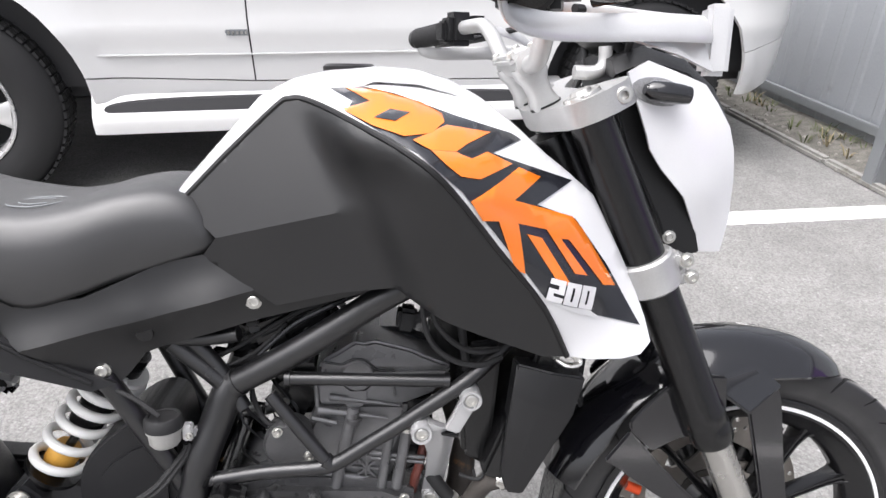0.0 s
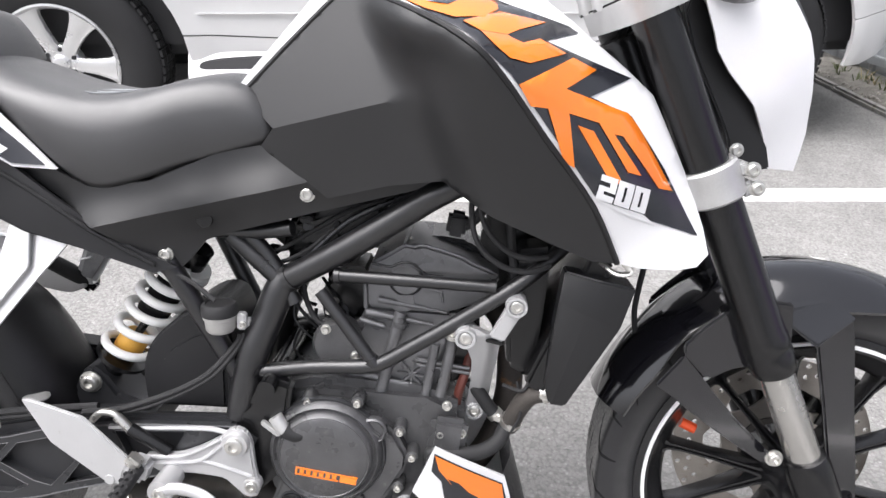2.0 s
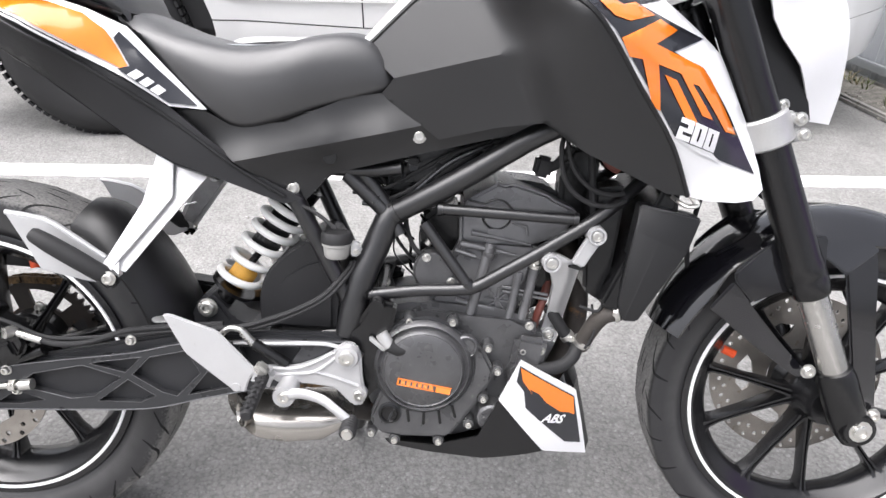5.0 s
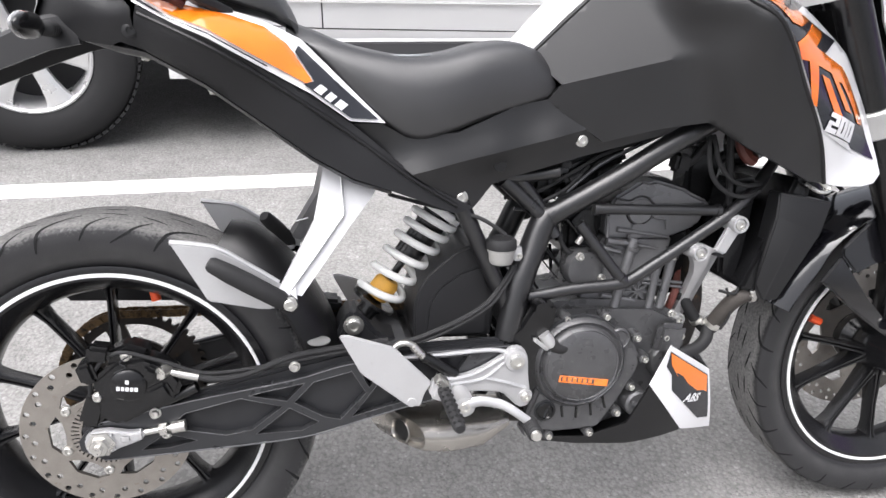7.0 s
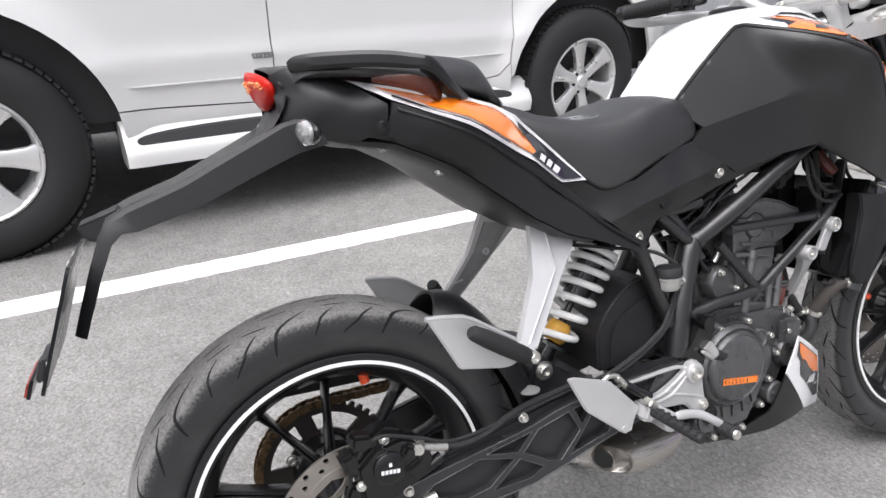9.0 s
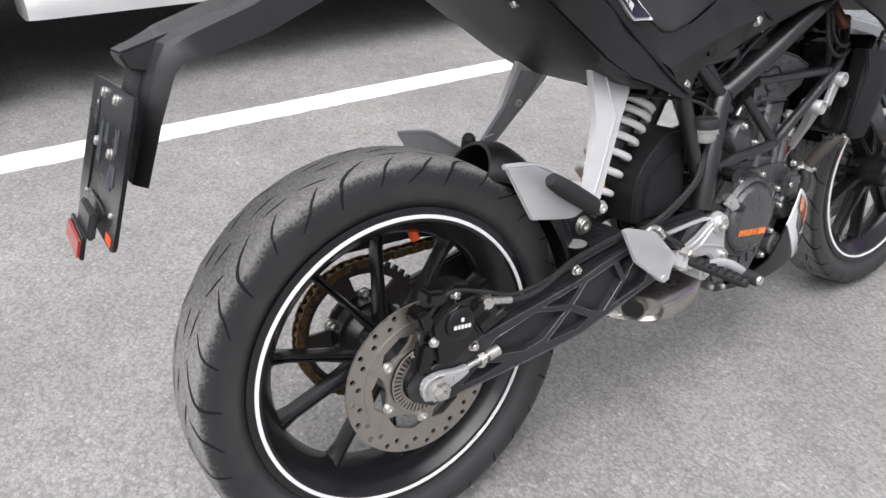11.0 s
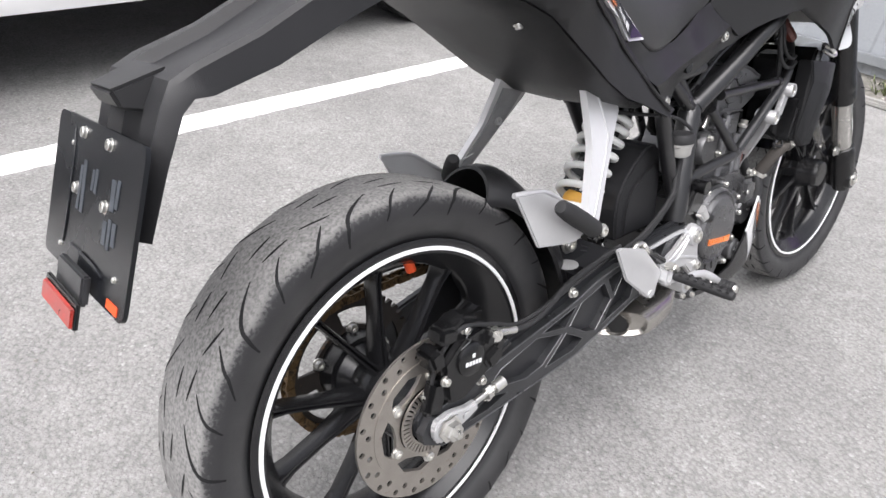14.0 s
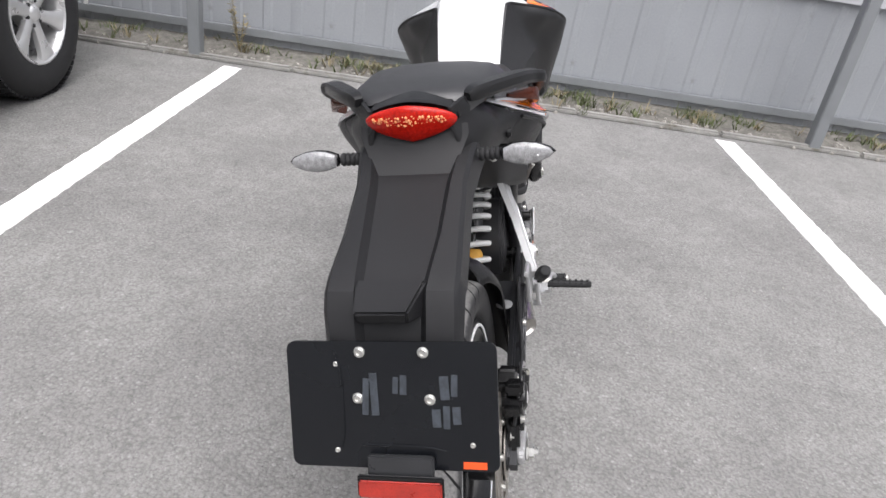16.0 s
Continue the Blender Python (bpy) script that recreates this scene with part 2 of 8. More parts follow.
# lighter grey that paints the highlights on the swingarm's edges
RIBEDGE = material("worn_rib_edge", (0.15, 0.15, 0.155), 0.32, metal=0.7, var=0.25, scale=60)
VALVE = material("red_orange_cap", (0.78, 0.085, 0.015), 0.35, var=0.1)
RIM = material("rim_black", (0.010, 0.010, 0.011), 0.24, var=0.1, rvar=0.05)
STRIPE = material("rim_tape_white", (0.82, 0.82, 0.82), 0.35, var=0.03)
SPRING = material("spring_white", (0.78, 0.78, 0.76), 0.35, var=0.05, scale=40)
YELLOW = material("bump_stop_yellow", (0.62, 0.33, 0.05), 0.6, var=0.15, scale=40)
CHAINM = material("chain_brass", (0.15, 0.095, 0.045), 0.5, metal=0.6, var=0.3, scale=120, wear=((0.03, 0.022, 0.016), 90.0, 0.5))
SPROCKET = material("sprocket_dark", (0.035, 0.030, 0.027), 0.55, metal=0.4, var=0.3, scale=60, wear=((0.16, 0.085, 0.04), 50.0, 0.6))
MUFFLER = material("muffler_steel", (0.44, 0.42, 0.39), 0.26, metal=0.9, var=0.14, scale=14, wear=((0.28, 0.23, 0.17), 20.0, 0.66))
REDLENS = material("red_lens", (0.44, 0.010, 0.004), 0.2, var=0.4, scale=220, coat=0.0, rvar=0.05, spec=0.35)
REDREFL = material("red_reflector", (0.30, 0.020, 0.012), 0.3, var=0.35, scale=60, coat=0.5)
LEDM = material("lamp_reflector", (0.95, 0.36, 0.16), 0.15, metal=0.3, var=0.1)
# opaque grey; its strong colour variation paints the sparkle of a clear lens
CLEAR = material("clear_lens", (0.30, 0.30, 0.305), 0.14, metal=0.15, var=0.4, scale=110, coat=1.0, rvar=0.06)
LENSDOT = material("bright_reflector", (0.75, 0.75, 0.75), 0.15, metal=0.7, var=0.1)
SMOKE = glass("smoke_orange_lens", (0.085, 0.017, 0.007), 0.12, 0.3)
PLATE = material("plate_black", (0.0065, 0.0072, 0.009), 0.26, var=0.1, rvar=0.08, spec=0.35)
SMEAR = material("plate_smear", (0.036, 0.042, 0.051), 0.45, var=0.6, scale=110)
BOTTLE = material("milky_plastic", (0.33, 0.325, 0.31), 0.4, var=0.1)
HOSE = material("dusty_hose", (0.050, 0.044, 0.039), 0.75, var=0.3, scale=40, bump=0.4, bscale=500)
REDHOSE = material("red_wire", (0.11, 0.03, 0.022), 0.5)
CARWHITE = material("car_white", (0.70, 0.70, 0.695), 0.2, var=0.02, scale=3, coat=0.7, rvar=0.03)
CARBLACK = material("car_black_trim", (0.022, 0.022, 0.024), 0.6, var=0.12, bump=0.3, bscale=700)
CARGLASS = material("car_dark_glass", (0.012, 0.014, 0.016), 0.05, var=0.05, coat=0.6, rvar=0.02)
ALLOY = material("alloy_silver", (0.66, 0.66, 0.66), 0.3, metal=0.6, var=0.06, scale=12)
FENCE = material("fence_sheet", (0.31, 0.325, 0.343), 0.5, metal=0.15, var=0.06, scale=3, bump=0.15, bscale=80, wear=((0.24, 0.248, 0.252), 6.0, 0.62))
POST = material("fence_post", (0.22, 0.232, 0.242), 0.55, metal=0.2, var=0.1, scale=6, wear=((0.15, 0.13, 0.10), 12.0, 0.66))
CONCRETE = material("concrete_edge", (0.27, 0.265, 0.25), 0.9, var=0.3, scale=7, bump=0.8, bscale=160, spec=0.2, wear=((0.15, 0.14, 0.115), 9.0, 0.55))
SOIL = material("verge_soil", (0.152, 0.145, 0.13), 0.95, var=0.45, scale=22, bump=1.0, bscale=140, spec=0.15, wear=((0.23, 0.215, 0.19), 30.0, 0.6))
STONE = material("gravel_stone", (0.30, 0.285, 0.26), 0.9, var=0.3, scale=30, bump=0.5, bscale=300, spec=0.2)
GRASS = material("weed_green", (0.085, 0.105, 0.035), 0.7, var=0.4, scale=9)
DRYGRASS = material("dry_weed", (0.26, 0.22, 0.13), 0.8, var=0.3, scale=9)
LILAC = material("banner_lilac", (0.42, 0.33, 0.52), 0.5, var=0.2, scale=3)
PURPLE = material("banner_purple", (0.16, 0.075, 0.28), 0.5, var=0.2, scale=3)
BANNER = material("banner_white", (0.47, 0.475, 0.50), 0.5, var=0.08, scale=2)

# ---------- modelling helpers ----------
from mathutils.geometry import delaunay_2d_cdt


def finish(bm, me, sharp=38.0):
    bmesh.ops.remove_doubles(bm, verts=bm.verts, dist=1e-6)
    bmesh.ops.recalc_face_normals(bm, faces=bm.faces)
    lim = radians(sharp)
    for f in bm.faces:
        f.smooth = True
    for e in bm.edges:
        if len(e.link_faces) == 2:
            e.smooth = e.calc_face_angle(0.0) < lim
    bm.to_mesh(me)
    bm.free()
    return me


def part(name, bm, mat, parent=None, label="", sharp=38.0):
    me = bpy.data.meshes.new(name)
    finish(bm, me, sharp)
    me.materials.append(mat)
    ob = new(name, me)
    if parent is not None:
        ob.parent = parent
    if label:
        ob["label"] = label
    return ob


def twin(ob, name=None, m=None, parent=None):
    """Another object on the same mesh."""
    o = new(name or ob.name.split(".")[0], ob.data)
    o.parent = parent if parent is not None else ob.parent
    if m is not None:
        o.matrix_basis = m
    if "label" in ob:
        o["label"] = ob["label"]
    return o


def mirrored(ob):
    """The same part on the other side of the centre plane."""
    me = ob.data.copy()
    me.transform(Matrix.Diagonal((1, -1, 1, 1)))
    me.flip_normals()
    o = new(ob.name.split(".")[0], me)
    o.parent = ob.parent
    o.matrix_basis = ob.matrix_basis
    if "label" in ob:
        o["label"] = ob["label"]
    return o


def frame_of(axis):
    z = Vector(axis).normalized()
    x = Vector((0, 0, 1)).cross(z)
    x = Vector((1, 0, 0)).cross(z) if x.length < 1e-4 else x
    x.normalize()
    return x, z.cross(x), z


def lathe(bm, prof, centre=(0, 0, 0), axis=(0, 1, 0), seg=32, closed=False):
    """Turns (radius, along) points round an axis."""
    x, y, z = frame_of(axis)
    c = Vector(centre)
    rings = []
    for r, a in prof:
        if r < 1e-6:
            rings.append([bm.verts.new(c + z * a)] * seg)
        else:
            rings.append([bm.verts.new(c + z * a + (x * math.cos(2 * math.pi * i / seg) + y * math.sin(2 * math.pi * i / seg)) * r) for i in range(seg)])
    pairs = list(zip(rings, rings[1:])) + ([(rings[-1], rings[0])] if closed else [])
    for a, b in pairs:
        for i in range(seg):
            j = (i + 1) % seg
            vs = list(dict.fromkeys((a[i], a[j], b[j], b[i])))
            if len(vs) > 2:
                bm.faces.new(vs)
    return bm


def smooth_path(pts, n=6):
    """A curve through the points."""
    p = [Vector(q) for q in pts]
    if len(p) < 3 or n < 2:
        return p
    out = []
    for i in range(len(p) - 1):
        a, b, c, d = p[max(i - 1, 0)], p[i], p[i + 1], p[min(i + 2, len(p) - 1)]
        for k in range(n):
            t = k / n
            out.append(0.5 * (2 * b + (c - a) * t + (2 * a - 5 * b + 4 * c - d) * t * t + (3 * b - a - 3 * c + d) * t ** 3))
    out.append(p[-1])
    return out


def tube(bm, pts, r, seg=10, smooth=6, cap=True, flat=1.0, up=(0, 0, 1)):
    """A round (or flattened) bar along the points; r may be a list, one for each given point."""
    path = smooth_path(pts, smooth)
    if isinstance(r, (list, tuple)):
        xs = [i / (len(r) - 1) for i in range(len(r))]
        rad = [float(np.interp(i / (len(path) - 1), xs, r)) for i in range(len(path))]
    else:
        rad = [r] * len(path)
    rings, nrm = [], None
    for i, p in enumerate(path):
        t = (path[min(i + 1, len(path) - 1)] - path[max(i - 1, 0)]).normalized()
        if nrm is None:
            nrm = Vector(up) - t * t.dot(Vector(up))
            if nrm.length < 1e-3:
                nrm = Vector((1, 0, 0)) - t * t.x
        nrm = (nrm - t * nrm.dot(t)).normalized()
        side = t.cross(nrm)
        rings.append([bm.verts.new(p + (nrm * math.cos(2 * math.pi * k / seg) + side * (flat * math.sin(2 * math.pi * k / seg))) * rad[i]) for k in range(seg)])
    for a, b in zip(rings, rings[1:]):
        for k in range(seg):
            bm.faces.new((a[k], a[(k + 1) % seg], b[(k + 1) % seg], b[k]))
    if cap:
        bm.faces.new(rings[0][::-1])
        bm.faces.new(rings[-1])
    return bm


def prism(bm, outline, v0, v1, bevel=0.0, segs=2):
    """A plate with a (u, w) outline between two values of v."""
    a = [bm.verts.new((u, v0, w)) for u, w in outline]
    b = [bm.verts.new((u, v1, w)) for u, w in outline]
    fs = [bm.faces.new(a), bm.faces.new(b[::-1])]
    n = len(a)
    for i in range(n):
        fs.append(bm.faces.new((a[i], b[i], b[(i + 1) % n], a[(i + 1) % n])))
    bmesh.ops.recalc_face_normals(bm, faces=fs)
    if bevel:
        es = list({e for f in fs for e in f.edges})
        bmesh.ops.bevel(bm, geom=es, offset=bevel, segments=segs, affect="EDGES", clamp_overlap=True)
    return bm


def block(bm, centre, size, turn=(0, 0, 0), bevel=0.0, segs=2, taper=1.0):
    m = Matrix.LocRotScale(Vector(centre), Euler([radians(a) for a in turn]), None)
    vs = []
    for z in (-0.5, 0.5):
        k = taper if z > 0 else 1.0
        for x, y in ((-0.5, -0.5), (0.5, -0.5), (0.5, 0.5), (-0.5, 0.5)):
            vs.append(bm.verts.new(m @ Vector((x * size[0] * k, y * size[1] * k, z * size[2]))))
    fs = [bm.faces.new([vs[i] for i in q]) for q in ((3, 2, 1, 0), (4, 5, 6, 7), (0, 1, 5, 4), (1, 2, 6, 5), (2, 3, 7, 6), (3, 0, 4, 7))]
    if bevel:
        bmesh.ops.bevel(bm, geom=list({e for f in fs for e in f.edges}), offset=bevel, segments=segs, affect="EDGES", clamp_overlap=True)
    return bm


def loop_circle(u, w, r, n=12, a0=0.0):
    return [(u + r * math.cos(a0 + 2 * math.pi * i / n), w + r * math.sin(a0 + 2 * math.pi * i / n)) for i in range(n)]


def inside(p, poly):
    x, y = p
    c = False
    for (x0, y0), (x1, y1) in zip(poly, poly[1:] + poly[:1]):
        if (y0 > y) != (y1 > y) and x < (x1 - x0) * (y - y0) / (y1 - y0) + x0:
            c = not c
    return c


def mesh_2d(outer, holes=(), step=None, lines=()):
    """Triangles inside an outline, with holes, and with inner points step apart."""
    pts, edges = [], []
    for lp in (outer, *holes):
        lp = list(lp)
        if step:
            fine = []
            for (x0, y0), (x1, y1) in zip(lp, lp[1:] + lp[:1]):
                k = max(1, int(math.hypot(x1 - x0, y1 - y0) / step + 0.5))
                fine += [(x0 + (x1 - x0) * i / k, y0 + (y1 - y0) * i / k) for i in range(k)]
            lp = fine
        o = len(pts)
        pts += lp
        edges += [(o + i, o + (i + 1) % len(lp)) for i in range(len(lp))]
    for (x0, y0), (x1, y1) in lines:
        k = max(2, int(math.hypot(x1 - x0, y1 - y0) / step * 1.5))
        last, near = None, np.array(pts)
        for i in range(k + 1):
            q = (x0 + (x1 - x0) * i / k, y0 + (y1 - y0) * i / k)
            if inside(q, list(outer)) and np.min(np.hypot(near[:, 0] - q[0], near[:, 1] - q[1])) > step * 0.3:
                pts.append(q)
                if last is not None:
                    edges.append((last, len(pts) - 1))
                last = len(pts) - 1
            else:
                last = None
    rim = len(pts)
    if step:
        xs, ys = [p[0] for p in outer], [p[1] for p in outer]
        row, y = 0, min(ys) + step * 0.5
        near = np.array(pts[:rim])
        while y < max(ys):
            x = min(xs) + step * (0.5 if row % 2 else 0.95)
            while x < max(xs):
                if inside((x, y), list(outer)) and not any(inside((x, y), list(h)) for h in holes) and np.min(np.hypot(near[:, 0] - x, near[:, 1] - y)) > step * 0.45:
                    pts.append((x, y))
                x += step
            y += step * 0.87
            row += 1
    v, _, f, _, _, _ = delaunay_2d_cdt([Vector(p) for p in pts], edges, [], 0, 1e-7)
    v = [(p.x, p.y) for p in v]
    keep = []
    for t in f:
        c = (sum(v[i][0] for i in t) / len(t), sum(v[i][1] for i in t) / len(t))
        if inside(c, list(outer)) and not any(inside(c, list(h)) for h in holes):
            keep.append(list(t))
    return v, keep


def sheet_solid(bm, v2, tris, front, back):
    """Closes two layers of one flat mesh into a solid; front and back turn (x, y) into places."""
    a = [bm.verts.new(front(*p)) for p in v2]
    b = [bm.verts.new(back(*p)) for p in v2]
    count = {}
    for t in tris:
        bm.faces.new([a[i] for i in t])
        bm.faces.new([b[i] for i in reversed(t)])
        for i, j in zip(t, t[1:] + t[:1]):
            count[(i, j)] = count.get((i, j), 0) + 1
    for (i, j) in list(count):
        if (j, i) not in count:
            bm.faces.new((a[j], a[i], b[i], b[j]))
    for q in [q for q in bm.verts if not q.link_faces]:
        bm.verts.remove(q)
    return bm


def holed(bm, outer, holes, v0, v1):
    """A flat plate with holes through it."""
    v2, tr = mesh_2d(outer, holes)
    return sheet_solid(bm, v2, tr, lambda u, w: (u, v0, w), lambda u, w: (u, v1, w))


class Skin:
    """A smooth half-width over (u, w), through a few known places."""

    def __init__(self, known, soft=1e-5):
        k = np.array(known, float)
        self.p = k[:, :2]
        n = len(k)
        a = np.zeros((n + 3, n + 3))
        a[:n, :n] = self.kern(np.linalg.norm(self.p[:, None] - self.p[None], axis=-1)) + soft * np.eye(n)
        a[:n, n], a[:n, n + 1:] = 1, self.p
        a[n:, :n] = a[:n, n:].T
        self.c = np.linalg.solve(a, np.r_[k[:, 2], 0, 0, 0])

    @staticmethod
    def kern(r):
        return r * r * np.log(r + 1e-9)

    crease = ()

    def __call__(self, u, w):
        h = self.plain(u, w)
        for (u0, w0), (u1, w1), k, e, fade in self.crease:
            du, dw = u1 - u0, w1 - w0
            ln = math.hypot(du, dw)
            t = ((u - u0) * du + (w - w0) * dw) / ln / ln
            d = ((w - w0) * du - (u - u0) * dw) / ln
            win = math.exp(-(d / fade) ** 2) * max(0.0, min(1.0, (1.12 - t) / 0.25)) * max(0.0, min(1.0, (t + 0.12) / 0.2))
            h -= k * (math.sqrt(d * d + e * e) - e) * win
        return h

    def plain(self, u, w):
        d = np.hypot(self.p[:, 0] - u, self.p[:, 1] - w)
        n = len(self.p)
        return float(self.c[:n] @ self.kern(d) + self.c[n] + self.c[n + 1] * u + self.c[n + 2] * w)


class TankSkin(Skin):
    """The tank's side: two flat facets behind a ridge, a curved shroud ahead of it."""

    def __call__(self, u, w):
        upper = 0.0695 + 0.3735 * u - 0.2814 * w
        lower = -0.1799 + 0.2692 * u + 0.1218 * w
        left = upper if (w - 0.786) > (u - 0.647) * 0.2587 else lower
        ridge = 0.737 + (0.941 - w) * 0.4492 if w > 0.823 else 0.790 + (0.823 - w) * 0.5422
        t = max(0.0, min(1.0, (u - ridge) * 0.9 / 0.05))
        t = t * t * (3 - 2 * t)
        return left * (1 - t) + self.plain(u, w) * t


def skin_panel(outline, h, side=-1, thick=0.004, step=0.014, lift=0.0, holes=()):
    """A curved panel that lies on the skin h, on one side of the centre plane."""
    v2, tr = mesh_2d(outline, holes, step, [c[:2] for c in h.crease])
    return sheet_solid(bmesh.new(), v2, tr, lambda u, w: (u, side * (h(u, w) + lift), w), lambda u, w: (u, side * (h(u, w) + lift - thick), w))


def loft(sections, closed=False, cap=True):
    """Joins rows of points of equal length."""
    bm = bmesh.new()
    rows = [[bm.verts.new(p) for p in s] for s in sections]
    n = len(rows[0])
    for a, b in zip(rows, rows[1:]):
        for i in range(n if closed else n - 1):
            j = (i + 1) % n
            bm.faces.new((a[i], a[j], b[j], b[i]))
    if cap and closed:
        bm.faces.new(rows[0][::-1])
        bm.faces.new(rows[-1])
    return bm


def bolt(bm, at, axis=(0, -1, 0), r=0.006, h=0.005, seg=12):
    return lathe(bm, [(0, h * 0.35), (r * 0.5, h * 0.35), (r * 0.52, h), (r * 0.85, h), (r, h * 0.8), (r, 0), (r * 1.35, -0.0003), (r * 1.35, -0.0025), (0, -0.0025)], at, axis, seg)


def bolts(parent, places, axis=(0, -1, 0), r=0.006, h=0.005, mat=None, name="bolt"):
    first = None
    for p in places:
        if first is None:
            first = part(name, bolt(bmesh.new(), (0, 0, 0), axis, r, h), mat or STEEL, parent)
            first.location = p
        else:
            twin(first, name, Matrix.Translation(p), parent)
    return first


def letters(text, size, bold=0.0):
    """Flat letters of the built-in font as points and faces."""
    cu = bpy.data.curves.new("letters", "FONT")
    cu.body, cu.size, cu.resolution_u, cu.offset = text, size, 3, bold
    ob = bpy.data.objects.new("letters", cu)
    scene.collection.objects.link(ob)
    me = bpy.data.meshes.new_from_object(ob.evaluated_get(bpy.context.evaluated_depsgraph_get()))
    v = [(p.co.x, p.co.y) for p in me.vertices]
    f = [list(p.vertices) for p in me.polygons]
    bpy.data.objects.remove(ob)
    bpy.data.curves.remove(cu)
    bpy.data.meshes.remove(me)
    return v, f

# ---------- the setting ----------
def ground_sheet():
    bm = bmesh.new()
    xs = [-400, -60, -12, -3, 0, 3, 6, 12, 60, 400]
    vs = [[bm.verts.new((x, y, 0)) for x in xs] for y in xs]
    for j in range(len(xs) - 1):
        for i in range(len(xs) - 1):
            bm.faces.new((vs[j][i], vs[j][i + 1], vs[j + 1][i + 1], vs[j + 1][i]))
    return bm


ground = tagged(part("ground", ground_sheet(), ASPHALT), "worn grey asphalt of a car park", "ground", kind="structure")


def painted_line(x0, x1, a, b, width):
    """A painted stripe along y = a + b x with a slightly ragged edge."""
    bm = bmesh.new()
    rnd = random.Random(int(a * 100))
    n = int((x1 - x0) / 0.025)
    rows = []
    for i in range(n + 1):
        x = x0 + (x1 - x0) * i / n
        y = a + b * x
        e0, e1 = rnd.uniform(-0.003, 0.003), rnd.uniform(-0.003, 0.003)
        rows.append([bm.verts.new(p) for p in ((x, y + e0 - 0.002, 0.0005), (x, y + e0, 0.004), (x, y + width + e1, 0.004), (x, y + width + e1 + 0.002, 0.0005))])
    for p, q in zip(rows, rows[1:]):
        for k in range(3):
            bm.faces.new((p[k], q[k], q[k + 1], p[k + 1]))
    return bm


tagged(part("parking_line", painted_line(-7.0, 3.03, 1.526, 0.070, 0.110), LINE), "white painted parking bay line on asphalt", "road marking", "parking bay lines", "structure")
tagged(part("parking_line", painted_line(-7.0, 3.3, -1.618, 0.094, 0.120), LINE), "white painted parking bay line on asphalt", "road marking", "parking bay lines", "structure")

# the fence line: x = 3.65 - 0.085 y
FA, FB = 3.65, -0.085
fence_yaw = math.degrees(math.atan2(1.0, FB)) - 90.0
FENCE_M = pose(FA, 0, 0, 0, 0, fence_yaw)  # local y runs along the fence, local x away from the bike


def verge_strip():
    bm = bmesh.new()
    rnd = random.Random(4)
    ys = [-14 + 0.12 * i for i in range(234)]
    rows = []
    for y in ys:
        j = noise.noise((y * 1.7, 3.1, 0)) * 0.04
        rows.append([bm.verts.new((x, y, z)) for x, z in ((-0.345 + j, 0.002), (-0.30 + j, 0.012 + rnd.uniform(0, 0.006)), (-0.2, 0.02 + rnd.uniform(0, 0.02)), (-0.09, 0.03 + rnd.uniform(0, 0.025)), (0.12, 0.045 + rnd.uniform(0, 0.01)))])
    for p, q in zip(rows, rows[1:]):
        for k in range(4):
            bm.faces.new((p[k], q[k], q[k + 1], p[k + 1]))
    return bm


verge = tagged(part("verge", verge_strip(), SOIL), "bare gritty soil strip along the fence", "verge", kind="structure")
verge.matrix_world = FENCE_M


def edging():
    bm = bmesh.new()
    y = -12.0
    rnd = random.Random(9)
    while y < 12:
        ln = 0.9
        block(bm, (-0.355 + rnd.uniform(-0.008, 0.008), y + ln / 2, 0.012), (0.055, ln - 0.006, 0.04), (0, 0, rnd.uniform(-0.5, 0.5)), 0.012)
        y += ln
    return bm


kerb = tagged(part("kerb", edging(), CONCRETE), "low weathered concrete edging beside the asphalt", "kerb", kind="structure")
kerb.matrix_world = FENCE_M

stones_bm = bmesh.new()
rs = random.Random(21)
for i in range(1300):
    r = rs.uniform(0.006, 0.02)
    y, x = rs.uniform(-6, 7), rs.gauss(-0.19, 0.10)
    if x > -0.02 or x < -0.44:
        continue
    z = 0.02 if x > -0.31 else 0.004
    m = Matrix.LocRotScale((x, y, z), Euler((rs.uniform(0, 6), rs.uniform(0, 6), rs.uniform(0, 6))), (r, r * rs.uniform(0.6, 1), r * rs.uniform(0.5, 0.8)))
    bmesh.ops.create_icosphere(stones_bm, subdivisions=1, radius=1.0, matrix=m)
stones = tagged(part("gravel", stones_bm, STONE, sharp=20), "loose grey gravel scattered along the fence foot", "gravel", kind="stuff")
stones.matrix_world = FENCE_M


grit_bm = bmesh.new()
for i in range(420):
    r = rs.choice((0.0015, 0.002, 0.002, 0.003, 0.0045))
    x, y = rs.uniform(-2.2, 3.0), rs.uniform(-2.6, 1.9)
    m = Matrix.LocRotScale((x, y, r * 0.35), Euler((rs.uniform(0, 6), rs.uniform(0, 6), rs.uniform(0, 6))), (r, r * rs.uniform(0.6, 1), r * rs.uniform(0.5, 0.8)))
    bmesh.ops.create_icosphere(grit_bm, subdivisions=1, radius=1.0, matrix=m)
tagged(part("grit", grit_bm, STONE, sharp=20), "scattered loose grit on the asphalt", "grit", kind="stuff")


